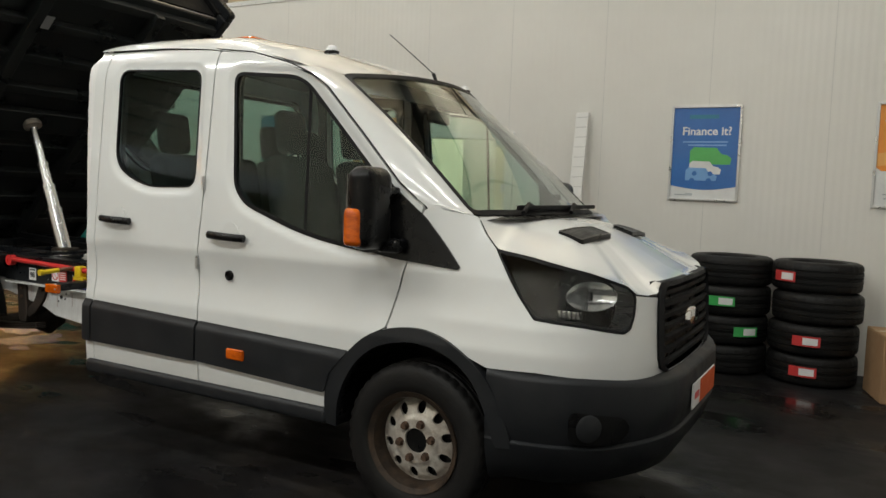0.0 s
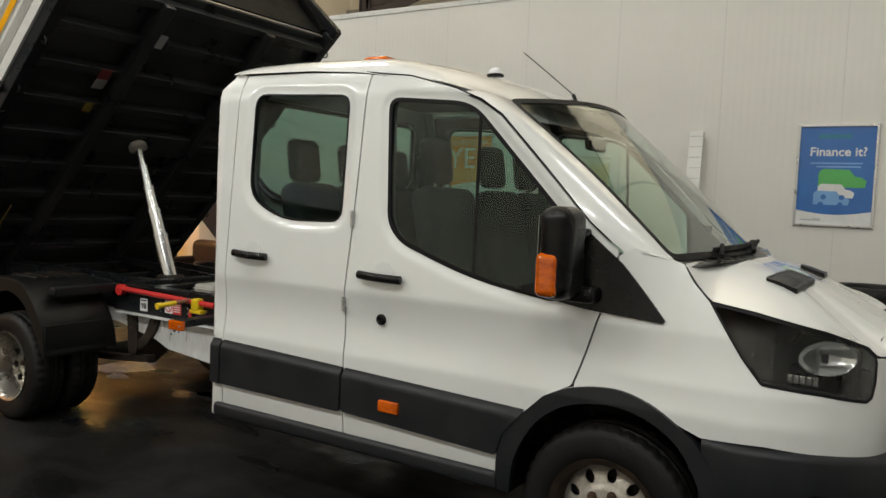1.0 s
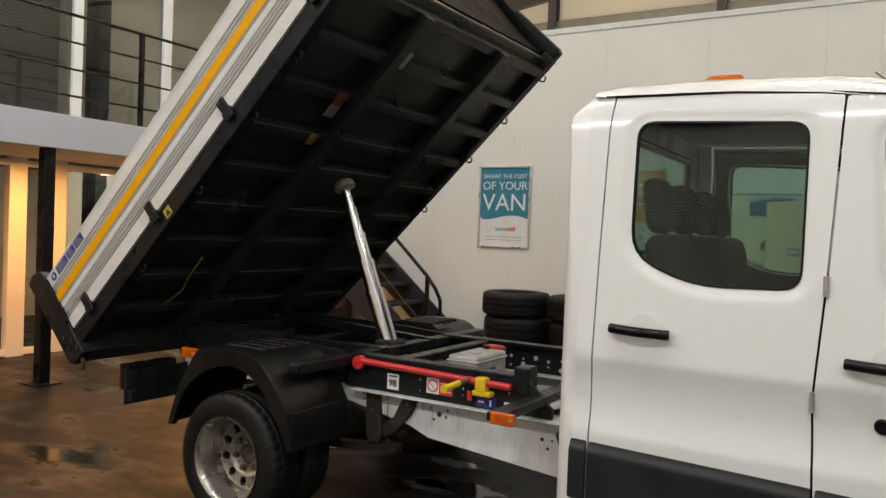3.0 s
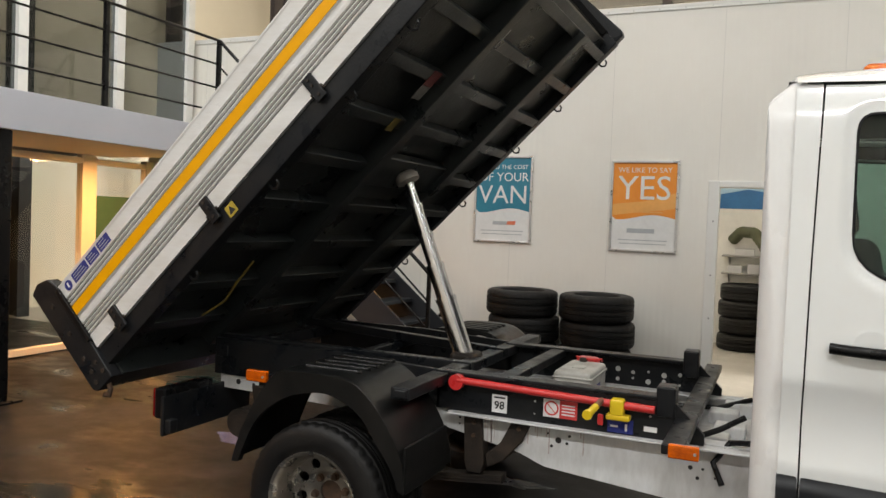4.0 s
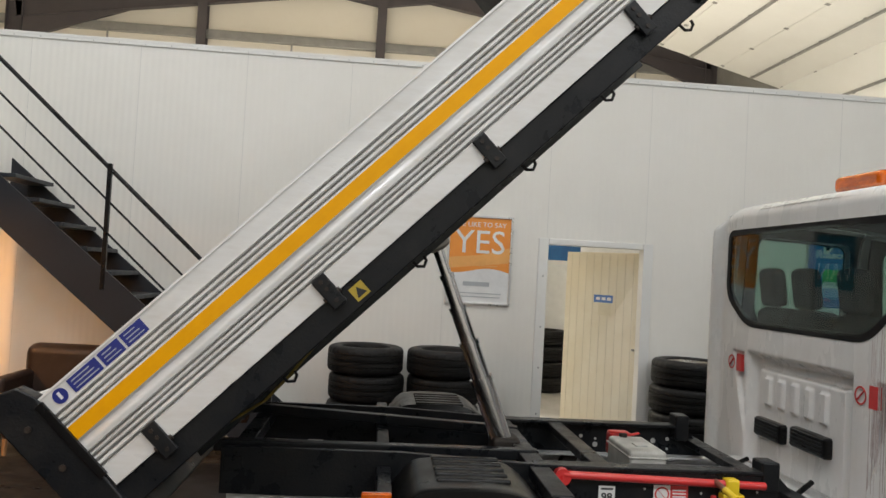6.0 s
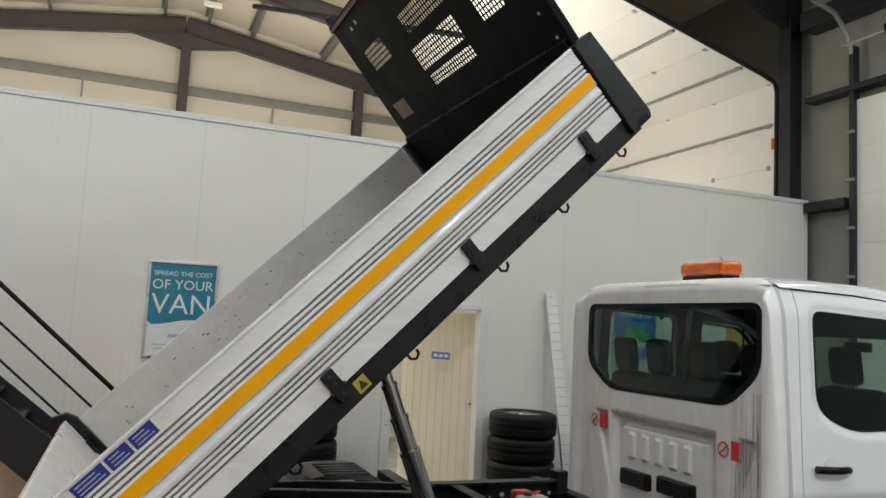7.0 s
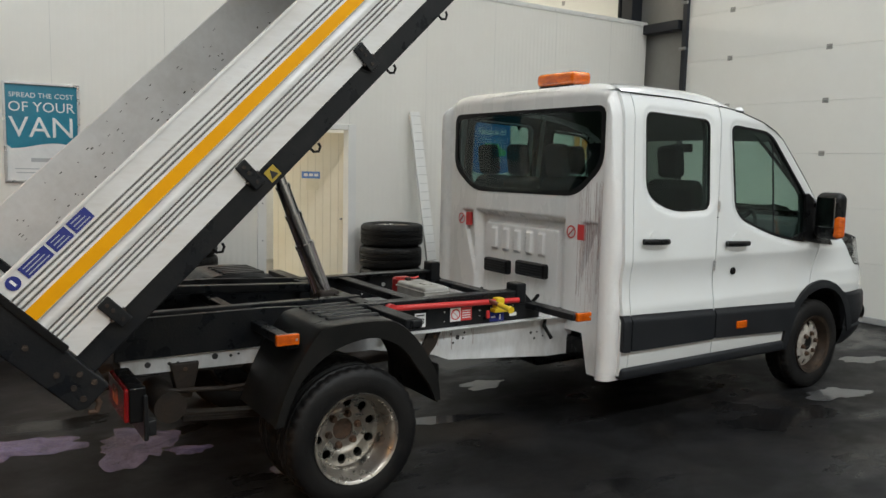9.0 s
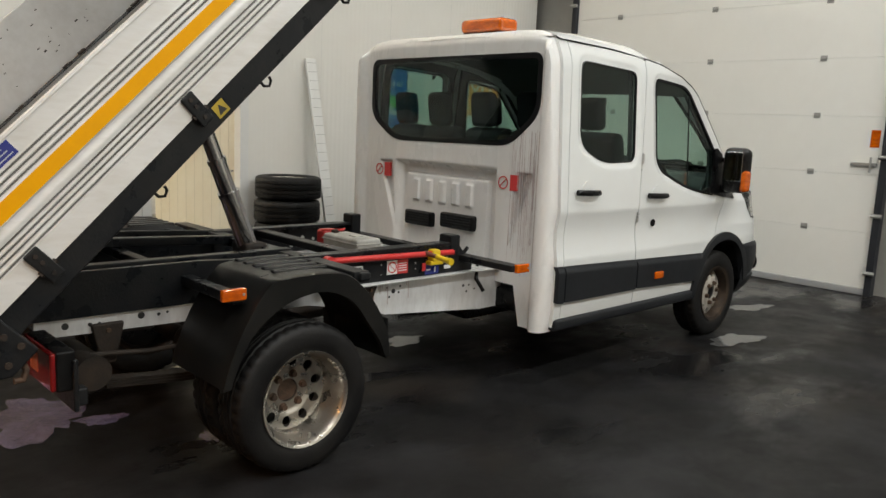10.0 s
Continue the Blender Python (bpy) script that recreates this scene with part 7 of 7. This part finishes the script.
    # hoses and cables behind the cab
    for pts in ([(-2.25, -0.35, 0.80), (-2.35, -0.38, 0.74), (-2.42, -0.45, 0.72), (-2.5, -0.40, 0.70)], [(-2.22, -0.55, 0.74), (-2.30, -0.5, 0.72), (-2.36, -0.55, 0.64), (-2.32, -0.58, 0.56)],
                [(-2.24, 0.3, 0.75), (-2.4, 0.25, 0.70), (-2.7, 0.2, 0.69)]):
        part("hydraulic_hose", pipe(B(), pts, 0.013, 8), BLACK, truck, "black rubber hose")
    part("underfloor_plate", boxed((-2.62, -0.50, 0.60), (-2.12, 0.50, 0.66), 0.01), CHASSIS_WHITE, truck)
    for k, (x, yy) in enumerate(((-2.36, -0.30), (-2.30, -0.12), (-2.34, 0.12), (-2.28, 0.32))):
        part("bracket", boxed((x - 0.09, yy - 0.06, 0.655), (x + 0.05, yy + 0.06, 0.70 + 0.01 * k), 0.01), CHASSIS_WHITE, truck)
    # under-frame boxes
    bm = B()
    rod(bm, (-2.4, 0.1, 0.42), (-3.5, 0.1, 0.40), 0.05, 14)
    part("propshaft", bm, DIRT_STEEL, truck)
    part("fuel_tank", boxed((-2.3, -0.42, 0.32), (-1.4, 0.0, 0.50), 0.05), BLACK, truck)
    # rear lamps on their cross bar
    peach = surface("peach_lens", (0.50, 0.16, 0.11), 0.25)
    for sd in (-1, 1):
        ya, yb = sorted((sd * 0.965, sd * 0.61))
        lamp = part("rear_lamp", boxed((-4.970, ya, 0.555), (-4.90, yb, 0.71), 0.010), BLACK, truck, "black rear lamp cluster with red lens")
        part("lamp_lens", boxed((-4.988, ya + 0.006, 0.560), (-4.965, yb - 0.006, 0.705), 0.008), RED_LENS, lamp)
        part("indicator_lens", boxed((-4.991, ya + 0.15, 0.60), (-4.983, ya + 0.24, 0.675), 0.004), peach, lamp)
        part("lamp_bracket", boxed((-4.90, ya - 0.004, 0.49), (-4.86, ya + 0.05, 0.56), 0.008), STEEL_BLACK, lamp)
        part("lamp_plate", boxed((-4.915, min(sd * 0.30, sd * 0.98), 0.475), (-4.895, max(sd * 0.30, sd * 0.98), 0.675), 0.006), STEEL_BLACK, truck, "black rear lamp plate")
    bm = B()
    rod(bm, (-4.72, -0.62, 0.49), (-4.72, -0.30, 0.49), 0.075, 20)
    part("silencer", bm, DIRT_STEEL, truck, "dark round silencer")
    part("tow_hook", box(B(), (-5.0, -0.1, 0.46), (-4.85, 0.1, 0.56), 0.02), DIRT_STEEL, truck)


chassis()


def mudguard():
    """The moulded guard over the rear wheels of one side."""
    out = smooth([(-4.37, 0.472), (-4.345, 0.56), (-4.30, 0.672), (-4.255, 0.755), (-4.21, 0.825), (-4.165, 0.88), (-4.12, 0.906), (-3.99, 0.916), (-3.82, 0.912), (-3.72, 0.876), (-3.61, 0.768), (-3.52, 0.615), (-3.495, 0.472)], 4)
    arc = smooth([(-3.525, 0.476), (-3.56, 0.56), (-3.638, 0.665), (-3.70, 0.748), (-3.775, 0.803), (-3.88, 0.836), (-3.985, 0.828), (-4.075, 0.802), (-4.155, 0.757), (-4.23, 0.692), (-4.275, 0.62),
                  (-4.315, 0.53), (-4.333, 0.476)], 4)
    face = out + arc
    guard = part("mudguard", sheet(face, [], lambda x, z: (x - 0.010, -1.095, z), 0.014, (0, 0.03, 0)), GUARD, truck, "black plastic rear mudguard with ribbed top")
    rows = []
    for x, z in out:
        rows.append([(x - 0.010, -1.095, z)] + [(x - 0.010, y, z + 0.006) for y in (-1.085, -1.05, -0.8, -0.62)] + [(x - 0.010, -0.60, z - 0.02)])
    subs = [part("guard_top", loft(rows), GUARD, guard)]
    for k in range(5):
        y = -0.98 + k * 0.08
        subs.append(part("guard_rib", boxed((-4.08, y, 0.908), (-3.80, y + 0.035, 0.930), 0.008), GUARD, guard))
    subs.append(part("guard_flap", boxed((-3.522, -1.085, 0.46), (-3.508, -0.66, 0.66), 0.006), GUARD, guard))
    subs.append(part("guard_stay", boxed((-3.62, -1.0, 0.835), (-3.56, -0.55, 0.875), 0.008), STEEL_BLACK, guard))
    g2 = twin(guard)
    for s in subs:
        twin(s, g2)


mudguard()


# ---------------------------------------------------------------- the truck: raised bed
TIP = Matrix.Translation((-5.053, 0, 1.079)) @ Matrix(((0.7109, 0, -0.7033, 0), (0, 1, 0, 0), (0.7033, 0, 0.7109, 0), (0, 0, 0, 1))) @ Matrix.Diagonal((1.014, 1.012, 1.014, 1))


def bed_part(name, bm, material, parent, label="", angle=38):
    bmesh.ops.transform(bm, verts=bm.verts, matrix=TIP)
    return part(name, bm, material, parent, label, angle)


def tipper_bed():
    # floor with ribs underneath (u along the bed, w up from its side rail)
    bed = bed_part("tipper_bed", boxed((-0.22, -1.06, -0.055), (2.46, 1.06, -0.035), 0.003), BED_FLOOR, truck, "raised steel tipper bed, black below")
    bed_part("bed_underside", boxed((-0.21, -1.055, -0.062), (2.45, 1.055, -0.0555)), UNDERBED, bed)
    for sd in (-1, 1):
        ya, yb = sorted((sd * 1.105, sd * 1.03))
        bed_part("bed_side_rail", boxed((-0.24, ya, -0.125), (2.50, yb, -0.030), 0.006), STEEL_BLACK, bed, "black bed side rail")
        for u in (2.354, 1.958, 1.572, 1.05, 0.45):
            h = pipe(B(), [(u - 0.02, sd * 1.08, -0.12), (u - 0.018, sd * 1.08, -0.15), (u + 0.0, sd * 1.08, -0.165), (u + 0.02, sd * 1.08, -0.155), (u + 0.024, sd * 1.08, -0.138)], 0.006, 6)
            bed_part("rope_hook", h, BLACK, bed)
        bed_part("bed_long_beam", boxed((-0.15, min(sd * 0.40, sd * 0.48), -0.165), (2.40, max(sd * 0.40, sd * 0.48), -0.062), 0.006), UNDERBED, bed)
    for k in range(9):
        u = 0.05 + 0.29 * k
        bed_part("bed_cross_beam", boxed((u - 0.03, -1.03, -0.125), (u + 0.03, 1.03, -0.062), 0.005), UNDERBED, bed)
    bed_part("ram_cross", boxed((1.10, -0.40, -0.130), (1.30, 0.40, -0.07), 0.008), UNDERBED, bed)
    s = bed_part("warning_sticker", boxed((1.655, -0.625, -0.1280), (1.735, -0.545, -0.126)), surface("grimy_white_print", (0.20, 0.19, 0.18), 0.6, color2=(0.05, 0.045, 0.04), amount=0.9), bed)
    s = bed_part("warning_sticker", boxed((1.737, -0.625, -0.1281), (1.825, -0.545, -0.1262)), surface("dark_red_print", (0.16, 0.014, 0.014), 0.5, color2=(0.06, 0.02, 0.02), amount=0.8), bed, "red warning sticker")
    bed_part("yellow_tag", boxed((1.45, -0.60, -0.128), (1.53, -0.54, -0.126)), YELLOW_DULL, bed)
    bed_part("pale_label", boxed((2.06, -0.40, -0.128), (2.17, -0.31, -0.126)), surface("grey_label", (0.25, 0.26, 0.27), 0.5), bed)
    bed_part("yellow_cable", pipe(B(), [(0.10, -0.72, -0.13), (0.25, -0.70, -0.16), (0.38, -0.72, -0.15), (0.52, -0.70, -0.13)], 0.006, 8), YELLOW_DULL, bed, "dull yellow cable")
    # dropsides
    def board_profile(sd):
        o, i = sd * 1.118, sd * 1.09
        prof = [(o, -0.028), (o, 0.046)]
        for w in (0.053, 0.075, 0.094, 0.113):
            prof += [(o - sd * 0.008, w - 0.003), (o - sd * 0.008, w + 0.003), (o + sd * 0.002, w + 0.007), (o + sd * 0.002, w + 0.011)]
        prof += [(o + sd * 0.004, 0.130), (o + sd * 0.004, 0.142), (o - sd * 0.003, 0.148), (o - sd * 0.003, 0.160), (o + sd * 0.006, 0.166), (o + sd * 0.006, 0.222)]
        for w in (0.232, 0.253, 0.274):
            prof += [(o - sd * 0.008, w - 0.003), (o - sd * 0.008, w + 0.003), (o + sd * 0.002, w + 0.007), (o + sd * 0.002, w + 0.011)]
        prof += [(o, 0.288), (o, 0.345), (o + sd * 0.004, 0.349), (o + sd * 0.003, 0.357), (i, 0.357), (i, -0.028)]
        return prof

    latch_u = (0.0, 0.747, 1.488, 2.215)
    for sd in (-1, 1):
        bm = B()
        prism(bm, board_profile(sd), "x", -0.205, 2.425)
        side = bed_part("dropside", bm, ALU, bed, "white ribbed aluminium dropside with yellow band", 25)
        bed_part("inner_skin", boxed((-0.20, min(sd * 1.0895, sd * 1.086), -0.02), (2.42, max(sd * 1.0895, sd * 1.086), 0.352)), ALU_IN, side)
        if sd > 0:
            r3 = random.Random(17)
            for k in range(70):
                u, w = r3.uniform(-0.1, 2.2), r3.uniform(0.0, 0.30)
                bed_part("scuff_mark", boxed((u, 1.0855, w), (u + r3.uniform(0.004, 0.022), 1.0858, w + r3.uniform(0.003, 0.010)), 0, None), GROOVE if k % 3 else DIRT_STEEL, side)
            for k in range(26):
                u = r3.uniform(-0.1, 2.3)
                bed_part("dirt_clump", box(B(), (u, 1.045, -0.036), (u + r3.uniform(0.02, 0.07), 1.08, -0.036 + r3.uniform(0.006, 0.020)), 0.003), DIRT_STEEL, side)
        bed_part("yellow_band", boxed((-0.203, min(sd * 1.1242, sd * 1.127), 0.169), (2.422, max(sd * 1.1242, sd * 1.127), 0.220)), YELLOW, side, "yellow reflective band")
        # grey strips put each groove's shade and dirt into colour
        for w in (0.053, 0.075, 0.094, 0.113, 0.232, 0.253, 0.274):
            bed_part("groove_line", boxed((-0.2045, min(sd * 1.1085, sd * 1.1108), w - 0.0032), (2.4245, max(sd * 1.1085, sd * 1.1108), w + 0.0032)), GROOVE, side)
        for u in latch_u:
            y0, y1 = sorted((sd * 1.119, sd * 1.134))
            bed_part("hinge_bracket", boxed((u - 0.028, y0, -0.075), (u + 0.028, y1, 0.052), 0.005), STEEL_BLACK, side, "black dropside hinge bracket")
            for w in (0.03, 0.0, -0.05):
                bed_part("hinge_bolt", rod(B(), (u, sd * 1.134, w), (u, sd * 1.139, w), 0.008, 8), DIRT_STEEL, side)
            bm = B()
            rod(bm, (u - 0.035, sd * 1.122, -0.03), (u + 0.035, sd * 1.122, -0.03), 0.011, 8)
            bed_part("hinge_pin", bm, DIRT_STEEL, side)
        for k, (u0, u1) in enumerate(((-0.175, -0.115), (-0.10, 0.02), (0.03, 0.115), (0.125, 0.215))):
            if sd > 0:
                break
            y0, y1 = -1.1205, -1.1185
            if k == 0:
                bm = lathe(B(), [(0.001, -1.1205), (0.026, -1.1205), (0.026, -1.1185), (0.001, -1.1185)], (-0.145, 0, 0.317), 20)
                bed_part("safety_sticker", bm, BLUE_STICK, side, "blue round safety sticker")
                bed_part("sticker_mark", boxed((-0.150, -1.1215, 0.305), (-0.140, -1.1204, 0.331)), WHITE_STICK, side)
            else:
                bed_part("safety_sticker", boxed((u0, y0, 0.291), (u1, y1, 0.342), 0.0), BLUE_STICK, side, "blue safety instruction sticker")
                for j in range(3):
                    bed_part("text_bar", boxed((u0 + 0.012, -1.1212, 0.300 + 0.014 * j), (u1 - 0.012 - 0.01 * j, -1.1204, 0.304 + 0.014 * j)), GREY_P, side)
        if sd < 0:
            bed_part("crush_warning", boxed((0.797, -1.1075, -0.106), (0.853, -1.1055, -0.052)), surface("worn_yellow_print", (0.46, 0.33, 0.03), 0.5, color2=(0.2, 0.14, 0.03), amount=0.8), bed, "yellow warning sticker")
            bm = prism(B(), [(0.805, -0.096), (0.845, -0.096), (0.825, -0.060)], "y", -1.1085, -1.107)
            bed_part("warning_triangle", bm, BLACK_PRINT, bed)
    # corner posts at the head and the tail
    for sd in (-1, 1):
        y0, y1 = sorted((sd * 1.13, sd * 1.06))
        bm = B()
        prism(bm, [(2.43, -0.11), (2.56, -0.11), (2.575, -0.08), (2.555, 0.36), (2.44, 0.36)], "y", y0, y1, 0.008)
        post = bed_part("front_post", bm, STEEL_BLACK, bed, "black front corner post")
        bm = B()
        prism(bm, [(-0.36, -0.17), (-0.33, -0.195), (-0.215, -0.195), (-0.205, 0.37), (-0.23, 0.43), (-0.30, 0.46), (-0.365, 0.44)], "y", y0, y1, 0.008)
        post = bed_part("rear_post", bm, STEEL_BLACK, bed, "black rear corner post with bolt holes")
        for u, w in ((-0.29, 0.30), (-0.29, 0.13), (-0.30, -0.02), (-0.25, -0.08), (-0.30, -0.10), (-0.24, -0.14), (-0.31, -0.155)):
            bed_part("post_bolt", rod(B(), (u, sd * 1.13, w), (u, sd * 1.136, w), 0.012, 8), DIRT_STEEL, post)
        bm = B()
        box(bm, (-0.225, min(sd * 1.125, sd * 1.14), 0.02), (-0.195, max(sd * 1.125, sd * 1.14), 0.34), 0.003)
        bed_part("post_strip", bm, BLACK, post)
        bed_part("tail_catch", pipe(B(), [(-0.28, sd * 1.1, -0.19), (-0.29, sd * 1.1, -0.22), (-0.32, sd * 1.1, -0.235), (-0.34, sd * 1.1, -0.215)], 0.012, 8), RUST, bed)
    bed_part("bed_tail_member", boxed((-0.325, -1.055, -0.19), (-0.215, 1.055, -0.035), 0.006), UNDERBED, bed, "black cross member under the tail")
    tail = bed_part("tailgate", boxed((-0.29, -1.05, -0.03), (-0.255, 1.05, 0.40), 0.006), ALU, bed, "white aluminium tailgate")
    for y in (-1.0, 1.0):
        bed_part("tail_bolt", boxed((-0.255, y - 0.02, 0.15), (-0.235, y + 0.02, 0.24), 0.006), STEEL_BLACK, tail)
    # head board with mesh windows, leaning a little forwards
    def lean(w, out=0.0):
        return 2.462 + 0.065 * w + out

    wins = []
    for y0, y1, w0, w1 in HEAD_WINDOWS:
        wins.append(rounded([(y0, w0), (y1, w0), (y1, w1), (y0, w1)], 0.010, 3))
    board = [(-1.06, -0.03), (1.06, -0.03), (1.06, 1.25), (-1.06, 1.25)]
    head = bed_part("headboard", sheet(board, wins, lambda y, w: (lean(w), y, w), 0.022, (0.010, 0, 0)), HEAD_BLACK, bed, "black steel headboard with mesh windows")
    for y0, y1, w0, w1 in HEAD_WINDOWS:
        bm = B()
        n = max(2, round((y1 - y0) / 0.030))
        for k in range(n + 1):
            y = y0 + (y1 - y0) * k / n
            wa, wb = (w0, w1)
            beam(bm, (lean(wa, 0.004), y, wa), (lean(wb, 0.004), y, wb), 0.0065, 0.004)
        n = max(2, round((w1 - w0) / 0.028))
        for k in range(n + 1):
            w = w0 + (w1 - w0) * k / n
            box(bm, (lean(w, 0.003), y0, w - 0.004), (lean(w, 0.007), y1, w + 0.004))
        bed_part("window_mesh", bm, HEAD_BLACK, head, "black steel mesh")
    bm = B()
    box(bm, (lean(1.25, -0.012), -1.07, 1.235), (lean(1.25, 0.04), 1.07, 1.28), 0.006)
    for y in (-1.04, 1.04):
        beam(bm, (lean(0, 0.025), y, -0.03), (lean(1.25, 0.025), y, 1.25), 0.05, 0.045, 0.005)
    bed_part("headboard_frame", bm, HEAD_BLACK, head)
    bed_part("headboard_ledge", boxed((lean(0.39, -0.014), -1.05, 0.385), (lean(0.39, 0.0), 1.05, 0.396), 0.002), STEEL_BLACK, head)
    bed_part("headboard_kick", boxed((lean(0.2, -0.010), -1.05, -0.03), (lean(0.2, -0.002), 1.05, 0.385)), HEAD_BLACK, head)
    bed_part("top_trim", boxed((lean(1.25, -0.016), -1.06, 1.240), (lean(1.25, -0.012), 1.06, 1.262)), surface("maroon_trim", (0.16, 0.01, 0.03), 0.4), head)
    pale = surface("pale_slot", (0.6, 0.58, 0.52), 0.6)
    for y, w in ((-0.42, 1.17), (0.78, 1.16), (0.68, 1.17), (-0.98, 0.95), (-0.98, 0.55), (-1.0, 0.42)):
        bm = B()
        rod(bm, (lean(w, -0.002), y, w), (lean(w, -0.0005), y, w), 0.016 if w > 1 else 0.009, 12)
        bed_part("board_slot", bm, pale, head)
    bed_part("hazard_sticker", boxed((lean(0.55, -0.003), 0.72, 0.49), (lean(0.55, 0.004), 0.92, 0.62)), surface("grey_orange_sticker", (0.30, 0.16, 0.08), 0.5, color2=(0.12, 0.14, 0.2), scale=14, amount=1.0), head, "faded hazard sticker")
    bed_part("head_ladder_hook", boxed((lean(1.25, 0.0), 1.02, 1.26), (lean(1.25, 0.05), 1.08, 1.34), 0.01), STEEL_BLACK, head)


HEAD_WINDOWS = [(0.52, 0.85, 0.855, 1.005), (-0.35, 0.18, 0.88, 1.005), (-0.34, 0.27, 0.665, 0.81), (-0.335, 0.25, 0.557, 0.63), (-0.80, -0.56, 0.85, 0.995), (-0.80, -0.56, 0.67, 0.81)]
tipper_bed()
